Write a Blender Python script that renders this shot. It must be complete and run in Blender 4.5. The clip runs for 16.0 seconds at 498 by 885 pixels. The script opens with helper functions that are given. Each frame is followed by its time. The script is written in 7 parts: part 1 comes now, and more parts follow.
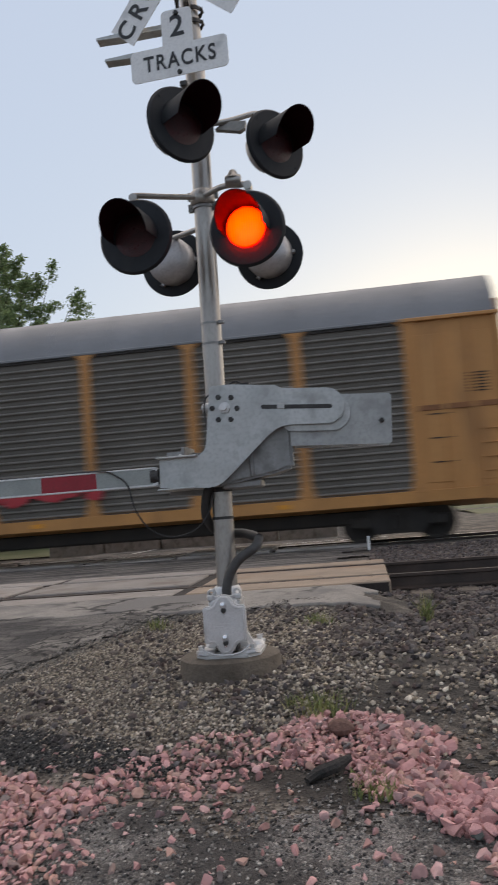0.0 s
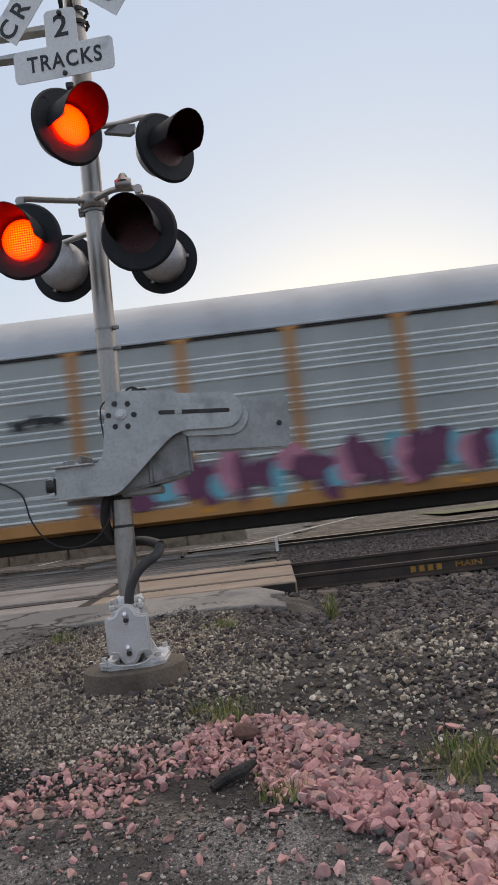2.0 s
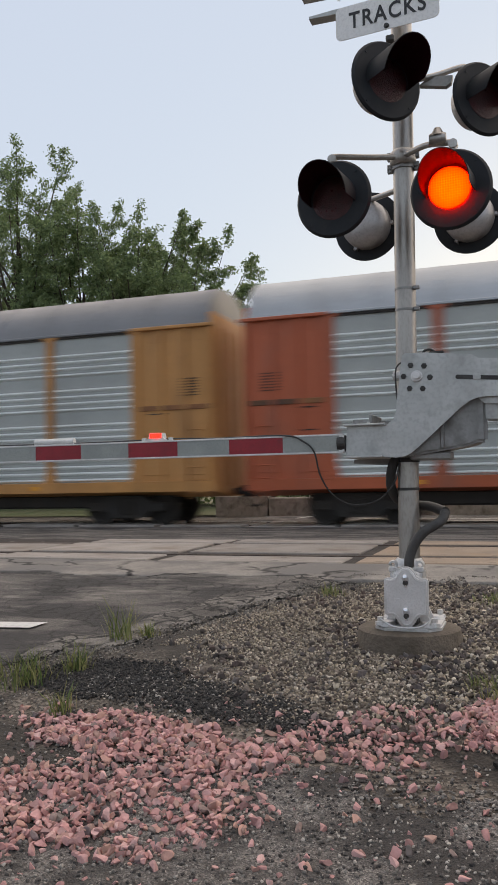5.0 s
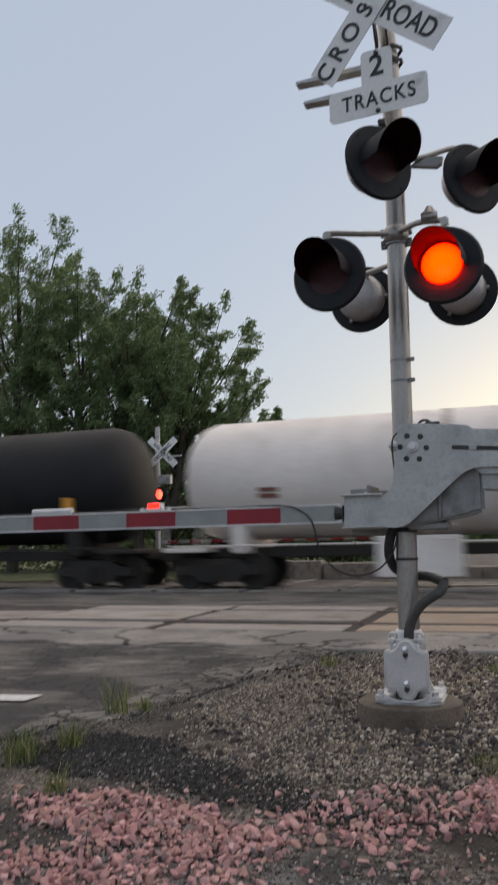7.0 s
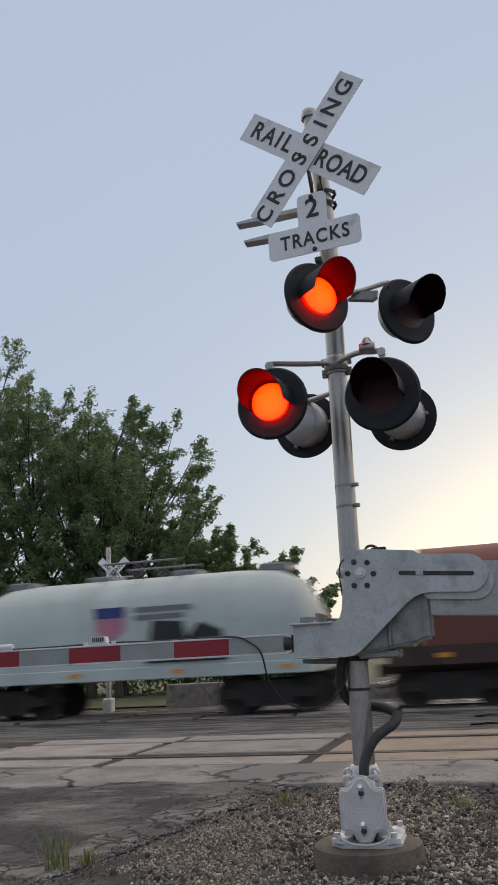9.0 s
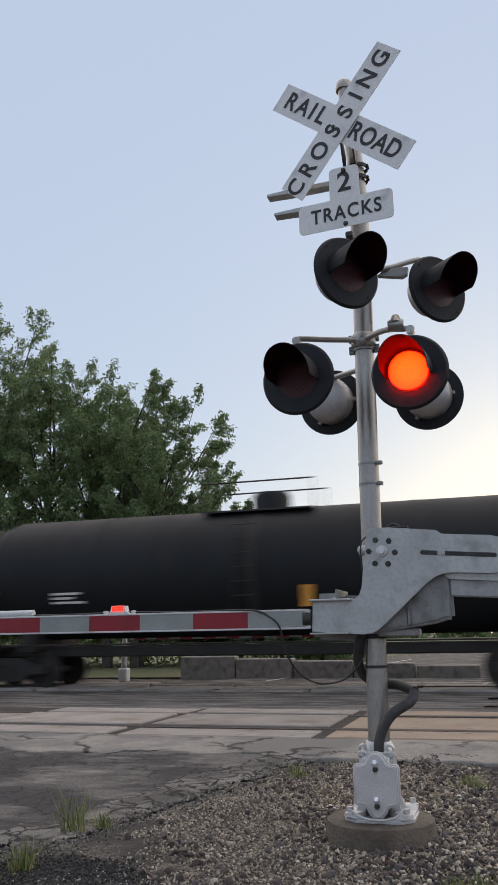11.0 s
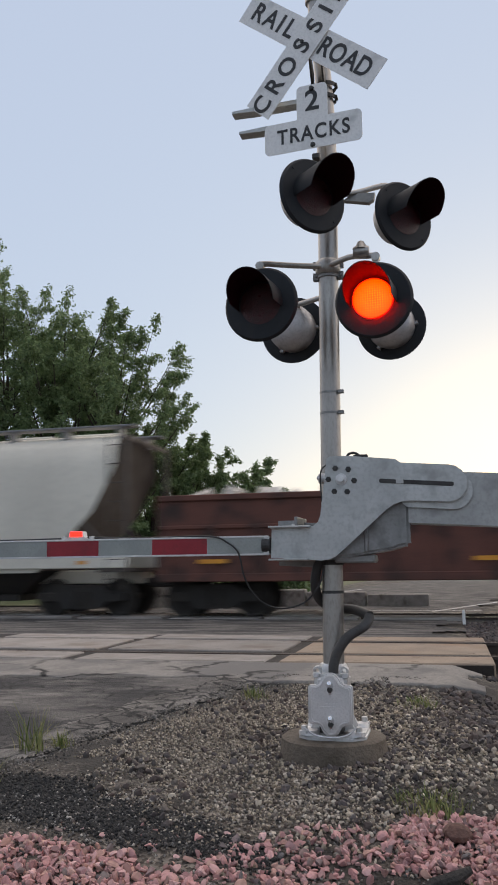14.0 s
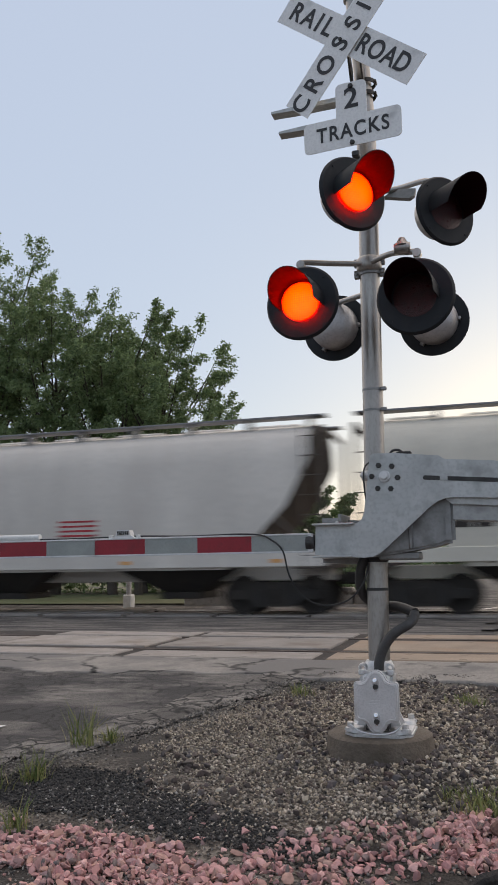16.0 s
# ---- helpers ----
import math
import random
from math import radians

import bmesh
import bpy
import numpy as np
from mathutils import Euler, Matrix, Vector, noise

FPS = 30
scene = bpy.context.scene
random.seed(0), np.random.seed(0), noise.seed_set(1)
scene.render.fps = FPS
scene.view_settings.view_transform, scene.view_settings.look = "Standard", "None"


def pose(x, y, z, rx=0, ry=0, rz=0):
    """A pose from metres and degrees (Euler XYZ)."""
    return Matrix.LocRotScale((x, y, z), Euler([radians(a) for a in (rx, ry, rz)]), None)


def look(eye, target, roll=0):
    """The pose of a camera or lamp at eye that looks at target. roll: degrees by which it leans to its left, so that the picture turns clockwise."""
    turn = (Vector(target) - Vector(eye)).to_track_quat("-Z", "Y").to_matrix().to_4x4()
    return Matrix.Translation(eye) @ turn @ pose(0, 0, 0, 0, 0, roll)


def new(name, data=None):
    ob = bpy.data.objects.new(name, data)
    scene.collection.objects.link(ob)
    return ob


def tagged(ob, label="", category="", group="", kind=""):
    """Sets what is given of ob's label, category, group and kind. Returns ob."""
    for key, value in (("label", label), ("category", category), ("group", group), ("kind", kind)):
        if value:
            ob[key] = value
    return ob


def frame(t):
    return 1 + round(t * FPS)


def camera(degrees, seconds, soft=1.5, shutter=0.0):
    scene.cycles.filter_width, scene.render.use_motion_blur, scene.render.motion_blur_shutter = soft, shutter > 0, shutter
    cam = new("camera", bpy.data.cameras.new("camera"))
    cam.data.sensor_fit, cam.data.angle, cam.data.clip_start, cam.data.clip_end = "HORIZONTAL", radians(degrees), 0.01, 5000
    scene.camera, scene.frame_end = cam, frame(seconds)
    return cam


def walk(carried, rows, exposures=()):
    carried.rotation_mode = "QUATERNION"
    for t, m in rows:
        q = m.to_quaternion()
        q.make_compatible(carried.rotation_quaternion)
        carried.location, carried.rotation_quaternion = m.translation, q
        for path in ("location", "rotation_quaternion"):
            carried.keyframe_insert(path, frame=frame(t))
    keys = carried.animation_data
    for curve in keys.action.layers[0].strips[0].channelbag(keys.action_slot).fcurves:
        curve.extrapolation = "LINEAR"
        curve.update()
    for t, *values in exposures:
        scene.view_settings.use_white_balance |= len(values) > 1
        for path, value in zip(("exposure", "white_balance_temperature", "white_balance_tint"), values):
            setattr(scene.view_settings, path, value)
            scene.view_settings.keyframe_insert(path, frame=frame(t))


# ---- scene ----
cam = camera(33.9, 16.0, 1.6, 0.45)
PATH = [
    (0, (0.906, -5.304, 1.320), (0.6171, -3.1295, 1.4894), -4.50),
    (0.5, (0.911, -5.338, 1.324), (0.7656, -3.1526, 1.5257), -5.00),
    (1, (0.943, -5.316, 1.312), (0.8877, -3.1284, 1.5301), -5.80),
    (1.5, (0.971, -5.280, 1.307), (0.9493, -3.0888, 1.4993), -6.50),
    (2, (0.964, -5.275, 1.321), (0.9207, -3.0800, 1.4773), -6.70),
    (2.5, (0.938, -5.269, 1.320), (0.8437, -3.0756, 1.4597), -6.30),
    (3, (0.862, -5.261, 1.313), (0.5874, -3.0822, 1.4322), -4.60),
    (3.5, (0.792, -5.271, 1.304), (0.2717, -3.1361, 1.4036), -3.20),
    (4, (0.744, -5.288, 1.317), (0.0957, -3.1878, 1.4113), -1.70),
    (6.5, (0.741, -5.303, 1.339), (0.0022, -3.2362, 1.4872), -0.90),
    (7, (0.749, -5.323, 1.383), (0.0473, -3.2549, 1.6500), -1.30),
    (7.5, (0.749, -5.315, 1.408), (0.2145, -3.2197, 1.8139), -2.00),
    (8, (0.781, -5.315, 1.428), (0.3135, -3.2153, 1.8887), -3.10),
    (8.5, (0.788, -5.320, 1.456), (0.2827, -3.2428, 1.9800), -3.60),
    (9, (0.799, -5.308, 1.465), (0.2442, -3.2549, 2.0306), -3.00),
    (11.5, (0.756, -5.300, 1.452), (0.1452, -3.2461, 1.9481), -0.90),
    (12, (0.746, -5.305, 1.458), (0.1364, -3.2494, 1.9492), -0.90),
    (12.5, (0.737, -5.303, 1.450), (0.1155, -3.2472, 1.9294), -0.80),
    (13, (0.733, -5.300, 1.445), (0.1210, -3.2340, 1.8898), -0.60),
    (13.5, (0.713, -5.294, 1.430), (0.1529, -3.2010, 1.8150), -0.40),
    (14, (0.725, -5.261, 1.425), (0.2145, -3.1471, 1.7534), -0.70),
    (14.5, (0.739, -5.255, 1.431), (0.2464, -3.1339, 1.7446), -1.00),
    (15, (0.741, -5.271, 1.429), (0.2167, -3.1581, 1.7490), -0.90),
    (15.5, (0.740, -5.284, 1.425), (0.1617, -3.1867, 1.7435), -0.70),
    (16, (0.754, -5.291, 1.420), (0.1232, -3.2087, 1.7457), -0.90),
]
walk(cam, [(t, look(eye, target, roll)) for t, eye, target, roll in PATH], [(t, 0.25 + stops, kelvin, 11) for t, stops, kelvin in ((0.0, 0.07, 6850), (2.0, 0.07, 6800), (3.0, 0.20, 6850), (4.0, 0.19, 7050), (6.5, 0.25, 7300), (7.0, -0.15, 6900), (7.5, -0.29, 6750), (8.0, -0.30, 6600), (9.0, -0.15, 6700), (11.5, 0.03, 6650), (16.0, 0.03, 6800))])

# ---- world and light: dusk, the sun just down beyond the tracks ----
world = bpy.data.worlds.new("dusk")
scene.world = world
world.use_nodes = True
wt = world.node_tree
sky = wt.nodes.new("ShaderNodeTexSky")
sky.sky_type = "NISHITA"
sky.sun_disc = False
sky.sun_elevation = radians(5.0)
sky.sun_rotation = radians(8)
sky.altitude = 200
sky.air_density, sky.dust_density, sky.ozone_density = 1.0, 1.5, 1.2
# thin even evening haze over the clear sky
haze = wt.nodes.new("ShaderNodeVectorMath")
haze.operation = "MULTIPLY_ADD"
haze.inputs[1].default_value = (0.029, 0.032, 0.025)
haze.inputs[2].default_value = (0.395, 0.465, 0.615)
wt.links.new(sky.outputs["Color"], haze.inputs[0])
wt.links.new(haze.outputs[0], wt.nodes["Background"].inputs["Color"])
sun = new("sun", bpy.data.lights.new("sun", "SUN"))
sun.data.energy, sun.data.angle, sun.data.color = 1.9, radians(150), (1.0, 0.78, 0.54)
sun.matrix_basis = look((0, 0, 40), (-math.sin(radians(8)) * 60, -math.cos(radians(8)) * 60, 2))


# ---- helpers for meshes and materials ----
def part(name, bm, material, parent, label=""):
    me = bpy.data.meshes.new(name)
    bm.to_mesh(me)
    bm.free()
    me.materials.append(material)
    ob = new(name, me)
    ob.parent = parent
    return tagged(ob, label)


def pieces(name, bm, material, parent, label=""):
    """Every loose piece of the mesh becomes a part of its own."""
    left = set(bm.verts)
    while left:
        front, island = [left.pop()], []
        while front:
            v = front.pop()
            island.append(v)
            for e in v.link_edges:
                o = e.other_vert(v)
                if o in left:
                    left.remove(o)
                    front.append(o)
        index = {v: i for i, v in enumerate(island)}
        me = bpy.data.meshes.new(name)
        faces = {f for v in island for f in v.link_faces}
        me.from_pydata([v.co[:] for v in island], [], [[index[v] for v in f.verts] for f in faces])
        me.materials.append(material)
        ob = new(name, me)
        ob.parent = parent
        tagged(ob, label)
    bm.free()


def soft_part(name, bm, material, parent, label="", angle=40):
    ob = part(name, bm, material, parent, label)
    smooth(ob.data, angle)
    return ob


def smooth(me, angle=40):
    me.polygons.foreach_set("use_smooth", [True] * len(me.polygons))
    me.set_sharp_from_angle(angle=radians(angle))


def thing(name, label, category, m=None, group="", kind=""):
    ob = new(name)
    ob.matrix_basis = m or Matrix()
    return tagged(ob, label, category, group, kind)


def box(bm, x0, x1, y0, y1, z0, z1, b=0.0, m=None, seg=1):
    vs = bmesh.ops.create_cube(bm, size=1.0)["verts"]
    for v in vs:
        v.co = Vector((x0 + (v.co.x + 0.5) * (x1 - x0), y0 + (v.co.y + 0.5) * (y1 - y0), z0 + (v.co.z + 0.5) * (z1 - z0)))
        if m:
            v.co = m @ v.co
    if b:
        bmesh.ops.bevel(bm, geom=list({e for v in vs for e in v.link_edges}), offset=b, segments=seg, affect="EDGES")
    return bm


def prism(bm, outline, y0, y1, m=None):
    """An outline in x and z, thick from y0 to y1."""
    n = len(outline)
    a = [bm.verts.new((x, y0, z)) for x, z in outline]
    c = [bm.verts.new((x, y1, z)) for x, z in outline]
    faces = [bm.faces.new(a), bm.faces.new(c[::-1])]
    faces += [bm.faces.new((a[i], c[i], c[(i + 1) % n], a[(i + 1) % n])) for i in range(n)]
    if m:
        for v in a + c:
            v.co = m @ v.co
    bmesh.ops.recalc_face_normals(bm, faces=faces)
    return bm


def extrude_x(bm, profile, x0, x1, closed=True, steps=1):
    """A profile in y and z drawn out along x."""
    n = len(profile)
    rows = [[bm.verts.new((x0 + (x1 - x0) * k / steps, y, z)) for y, z in profile] for k in range(steps + 1)]
    faces = []
    for k in range(steps):
        for i in range(n if closed else n - 1):
            j = (i + 1) % n
            faces.append(bm.faces.new((rows[k][i], rows[k][j], rows[k + 1][j], rows[k + 1][i])))
    if closed:
        faces += [bm.faces.new(rows[0][::-1]), bm.faces.new(rows[-1])]
    bmesh.ops.recalc_face_normals(bm, faces=faces)
    return bm


def tube(bm, points, r, seg=10, cap=True):
    """A round bar along points; r is one radius or one for each point."""
    pts = [Vector(p) for p in points]
    rs = r if isinstance(r, (list, tuple)) else [r] * len(pts)
    rings, side = [], None
    for i, p in enumerate(pts):
        d = (pts[min(i + 1, len(pts) - 1)] - pts[max(i - 1, 0)]).normalized()
        if side is None:
            side = d.orthogonal().normalized()
        side = (side - d * side.dot(d)).normalized()
        up = d.cross(side)
        rings.append([bm.verts.new(p + (side * math.cos(a) + up * math.sin(a)) * rs[i]) for a in (2 * math.pi * k / seg for k in range(seg))])
    for a, c in zip(rings, rings[1:]):
        for k in range(seg):
            bm.faces.new((a[k], a[(k + 1) % seg], c[(k + 1) % seg], c[k]))
    if cap:
        bm.faces.new(rings[0][::-1])
        bm.faces.new(rings[-1])
    return bm


def lathe(bm, profile, seg=32, m=None, arc=2 * math.pi, start=0.0):
    """A profile of (radius, y) turned round the y axis."""
    full = arc > 6.28
    steps = seg if full else seg + 1
    rings = []
    for r, y in profile:
        if r < 1e-6:
            rings.append([bm.verts.new((0, y, 0))])
        else:
            rings.append([bm.verts.new((r * math.cos(start + arc * k / seg), y, r * math.sin(start + arc * k / seg))) for k in range(steps)])
    made = [v for ring in rings for v in ring]
    faces = []
    for a, c in zip(rings, rings[1:]):
        for k in range(seg):
            j = (k + 1) % steps if full else k + 1
            q = [a[k % len(a)], a[j % len(a)], c[j % len(c)], c[k % len(c)]]
            q = list(dict.fromkeys(q))
            if len(q) > 2:
                faces.append(bm.faces.new(q))
    bmesh.ops.recalc_face_normals(bm, faces=faces)
    if m:
        for v in made:
            v.co = m @ v.co
    return bm


def curve_points(points, n=6):
    """Smooth points through the given ones."""
    p = [Vector(points[0])] + [Vector(q) for q in points] + [Vector(points[-1])]
    out = []
    for i in range(1, len(p) - 2):
        for k in range(n):
            t = k / n
            out.append(0.5 * (2 * p[i] + (p[i + 1] - p[i - 1]) * t + (2 * p[i - 1] - 5 * p[i] + 4 * p[i + 1] - p[i + 2]) * t * t + (3 * p[i] - p[i - 1] - 3 * p[i + 1] + p[i + 2]) * t ** 3))
    return out + [p[-2]]


def lettering(name, text, size, material, parent, m, depth=0.002, squeeze=1.0, space=1.0):
    cu = bpy.data.curves.new(name, "FONT")
    cu.body, cu.size, cu.extrude, cu.align_x, cu.align_y, cu.offset = text, size, depth, "CENTER", "CENTER", size * 0.018
    cu.space_character = space
    tmp = bpy.data.objects.new(name, cu)
    scene.collection.objects.link(tmp)
    me = bpy.data.meshes.new_from_object(tmp.evaluated_get(bpy.context.evaluated_depsgraph_get()))
    bpy.data.objects.remove(tmp)
    me.transform(m @ pose(0, 0, 0, 90) @ Matrix.Diagonal((squeeze, 1, 1, 1)))
    me.materials.clear()
    me.materials.append(material)
    ob = new(name, me)
    ob.parent = parent
    return ob


def mat(name, c1, c2=None, rough=0.6, metal=0.0, scale=6.0, fine=60.0, bump=0.15, dirt=None, dirt_amount=0.5, dirt_scale=2.0, streak=1.0, vary=0.0):
    """Two colours mixed by noise at two scales, with grain and, if wanted, dirt in patches."""
    m = bpy.data.materials.new(name)
    m.use_nodes = True
    nt = m.node_tree
    b = nt.nodes["Principled BSDF"]
    b.inputs["Metallic"].default_value = metal
    tc = nt.nodes.new("ShaderNodeTexCoord")
    mp = nt.nodes.new("ShaderNodeMapping")
    mp.inputs["Scale"].default_value = (1, 1, streak)
    nt.links.new(tc.outputs["Object"], mp.inputs["Vector"])

    def noise_node(s, detail=5):
        n = nt.nodes.new("ShaderNodeTexNoise")
        n.inputs["Scale"].default_value, n.inputs["Detail"].default_value = s, detail
        nt.links.new(mp.outputs["Vector"], n.inputs["Vector"])
        return n

    def ramp(src, lo, hi):
        r = nt.nodes.new("ShaderNodeMapRange")
        r.inputs["From Min"].default_value, r.inputs["From Max"].default_value = lo, hi
        nt.links.new(src, r.inputs["Value"])
        return r.outputs["Result"]

    def mix(f, a, c):
        x = nt.nodes.new("ShaderNodeMix")
        x.data_type = "RGBA"
        nt.links.new(f, x.inputs["Factor"])
        for i, v in (("A", a), ("B", c)):
            s = [k for k in x.inputs if k.name == i and k.type == "RGBA"][0]
            if isinstance(v, tuple):
                s.default_value = (*v, 1)
            else:
                nt.links.new(v, s)
        return [k for k in x.outputs if k.type == "RGBA"][0]

    c2 = c2 or tuple(v * 0.75 for v in c1)
    big, small = noise_node(scale), noise_node(fine, 3)
    col = mix(ramp(big.outputs["Fac"], 0.35, 0.65), c1, c2)
    col = mix(ramp(small.outputs["Fac"], 0.45, 0.9), col, tuple(v * 0.8 for v in c2))
    if dirt:
        d = noise_node(dirt_scale, 8)
        col = mix(ramp(d.outputs["Fac"], 0.62 - 0.25 * dirt_amount, 0.78 - 0.2 * dirt_amount), col, dirt)
    if vary:
        oi = nt.nodes.new("ShaderNodeObjectInfo")
        hs = nt.nodes.new("ShaderNodeHueSaturation")
        nt.links.new(ramp_to(nt, oi.outputs["Random"], 1 - vary, 1 + vary), hs.inputs["Value"])
        nt.links.new(col, hs.inputs["Color"])
        col = hs.outputs["Color"]
    nt.links.new(col, b.inputs["Base Color"])
    rr = nt.nodes.new("ShaderNodeMapRange")
    rr.inputs["To Min"].default_value, rr.inputs["To Max"].default_value = max(rough - 0.12, 0.03), min(rough + 0.15, 1)
    nt.links.new(big.outputs["Fac"], rr.inputs["Value"])
    nt.links.new(rr.outputs["Result"], b.inputs["Roughness"])
    if bump:
        bp = nt.nodes.new("ShaderNodeBump")
        bp.inputs["Strength"].default_value, bp.inputs["Distance"].default_value = bump, 0.02
        nt.links.new(small.outputs["Fac"], bp.inputs["Height"])
        nt.links.new(bp.outputs["Normal"], b.inputs["Normal"])
    return m


def ramp_to(nt, src, lo, hi):
    r = nt.nodes.new("ShaderNodeMapRange")
    r.inputs["To Min"].default_value, r.inputs["To Max"].default_value = lo, hi
    nt.links.new(src, r.inputs["Value"])
    return r.outputs["Result"]


def island_mat(name, colours, rough=0.85, bump=0.3, fine=40.0):
    """Every loose stone or leaf in the mesh takes its own colour from the list."""
    m = bpy.data.materials.new(name)
    m.use_nodes = True
    nt = m.node_tree
    b = nt.nodes["Principled BSDF"]
    b.inputs["Roughness"].default_value = rough
    geo = nt.nodes.new("ShaderNodeNewGeometry")
    cr = nt.nodes.new("ShaderNodeValToRGB")
    cr.color_ramp.interpolation = "LINEAR"
    while len(cr.color_ramp.elements) < len(colours):
        cr.color_ramp.elements.new(0.5)
    for i, c in enumerate(colours):
        cr.color_ramp.elements[i].position = i / (len(colours) - 1)
        cr.color_ramp.elements[i].color = (*c, 1)
    nt.links.new(geo.outputs["Random Per Island"], cr.inputs["Fac"])
    tc = nt.nodes.new("ShaderNodeTexCoord")
    n = nt.nodes.new("ShaderNodeTexNoise")
    n.inputs["Scale"].default_value, n.inputs["Detail"].default_value = fine, 4
    nt.links.new(tc.outputs["Object"], n.inputs["Vector"])
    hs = nt.nodes.new("ShaderNodeHueSaturation")
    nt.links.new(ramp_to(nt, n.outputs["Fac"], 0.6, 1.4), hs.inputs["Value"])
    nt.links.new(cr.outputs["Color"], hs.inputs["Color"])
    nt.links.new(hs.outputs["Color"], b.inputs["Base Color"])
    if bump:
        bp = nt.nodes.new("ShaderNodeBump")
        bp.inputs["Strength"].default_value, bp.inputs["Distance"].default_value = bump, 0.01
        nt.links.new(n.outputs["Fac"], bp.inputs["Height"])
        nt.links.new(bp.outputs["Normal"], b.inputs["Normal"])
    return m


def glow(name, colour, strength, base=(0.2, 0.01, 0.01)):
    m = bpy.data.materials.new(name)
    m.use_nodes = True
    b = m.node_tree.nodes["Principled BSDF"]
    b.inputs["Base Color"].default_value = (*base, 1)
    b.inputs["Emission Color"].default_value = (*colour, 1)
    b.inputs["Emission Strength"].default_value = strength
    return m


# ---- materials ----
GALV = mat("galvanized steel", (0.50, 0.51, 0.50), (0.42, 0.43, 0.42), 0.45, 0.4, 5, 45, 0.05, (0.31, 0.315, 0.305), 0.3, 7)
# GALV made darker, to hold the shade on the counterweight
GALVSHADE = mat("galvanized plate darkened for shade", (0.40, 0.405, 0.395), (0.34, 0.345, 0.335), 0.5, 0.4, 5, 45, 0.05, (0.25, 0.25, 0.245), 0.3, 6)
GEARGREY = mat("dull grey case", (0.30, 0.30, 0.295), (0.23, 0.23, 0.225), 0.5, 0.4, 5, 45, 0.08, (0.15, 0.145, 0.14), 0.35, 6)
PIPE = mat("weathered aluminium pipe", (0.42, 0.40, 0.37), (0.33, 0.31, 0.29), 0.35, 0.75, 3, 80, 0.04, (0.22, 0.20, 0.18), 0.3, 4, 0.3)
CAST = mat("aluminium casting", (0.68, 0.675, 0.67), (0.58, 0.575, 0.57), 0.38, 0.4, 9, 90, 0.06, (0.45, 0.44, 0.43), 0.1, 9)
DARKSTEEL = mat("dark steel", (0.06, 0.058, 0.055), (0.035, 0.033, 0.032), 0.5, 0.4, 8, 60, 0.1)
BLACK = mat("black enamel", (0.014, 0.016, 0.019), (0.018, 0.020, 0.024), 0.6, 0.0, 5, 70, 0.03, (0.026, 0.027, 0.029), 0.25, 6)
# black hood's inside, with the lamp's red glow helped along by a maroon base
HOODTINT = mat("hood inside tinted maroon for glow", (0.022, 0.0035, 0.006), (0.018, 0.003, 0.005), 0.8, 0.0, 5, 70, 0.03)
HOODTINT.node_tree.nodes["Principled BSDF"].inputs["Specular IOR Level"].default_value = 0.05
BLACK.node_tree.nodes["Principled BSDF"].inputs["Specular IOR Level"].default_value = 0.3
SILVER = mat("silver painted housing", (0.52, 0.51, 0.51), (0.43, 0.42, 0.42), 0.4, 0.5, 5, 60, 0.05, (0.25, 0.23, 0.22), 0.25, 5)
SIGNWHITE = mat("white reflective sheeting", (0.82, 0.81, 0.79), (0.77, 0.76, 0.745), 0.4, 0.0, 3, 60, 0.02, (0.55, 0.55, 0.54), 0.1, 6)
SIGNBLACK = mat("black sign lettering", (0.012, 0.012, 0.014), (0.02, 0.02, 0.022), 0.5, 0.0, 5, 60, 0.0)
RUBBER = mat("black cable rubber", (0.02, 0.02, 0.021), (0.035, 0.034, 0.033), 0.55, 0.0, 12, 90, 0.1)
CONDUIT = mat("dusty grey conduit", (0.075, 0.072, 0.07), (0.05, 0.048, 0.046), 0.6, 0.0, 10, 80, 0.15)
CONCRETE = mat("old concrete", (0.30, 0.28, 0.25), (0.22, 0.205, 0.18), 0.9, 0.0, 5, 55, 0.35, (0.13, 0.115, 0.095), 0.4, 4)
PANEL = mat("worn crossing panel", (0.31, 0.28, 0.255), (0.245, 0.222, 0.20), 0.85, 0.0, 2.5, 40, 0.25, (0.19, 0.155, 0.128), 0.45, 1.4, vary=0.12)
PANELTAN = mat("rust-stained crossing panel", (0.35, 0.275, 0.205), (0.27, 0.21, 0.16), 0.85, 0.0, 2.0, 40, 0.25, (0.29, 0.19, 0.12), 0.4, 1.2, vary=0.12)
FILLER = mat("rusty black filler", (0.035, 0.026, 0.021), (0.022, 0.018, 0.016), 0.9, 0.0, 4, 40, 0.4)
FOOTING = mat("damp stained concrete", (0.15, 0.122, 0.094), (0.105, 0.085, 0.066), 0.9, 0.0, 5, 45, 0.5, (0.085, 0.068, 0.05), 0.45, 5)
RAIL = mat("rusty rail", (0.075, 0.052, 0.042), (0.05, 0.038, 0.032), 0.6, 0.35, 3, 60, 0.1)
RAILTOP = mat("polished rail head", (0.42, 0.41, 0.40), (0.30, 0.28, 0.27), 0.3, 0.9, 3, 60, 0.02)
TIE = mat("creosoted timber", (0.075, 0.058, 0.045), (0.12, 0.10, 0.08), 0.9, 0.0, 3, 30, 0.4, vary=0.25)
REDREFL = mat("red reflective film", (0.30, 0.010, 0.022), (0.24, 0.008, 0.018), 0.4, 0.0, 6, 120, 0.03, (0.16, 0.012, 0.018), 0.25, 8)
WHITEREFL = mat("white reflective film", (0.31, 0.33, 0.31), (0.26, 0.28, 0.265), 0.4, 0.0, 6, 120, 0.03, (0.25, 0.26, 0.25), 0.2, 8)
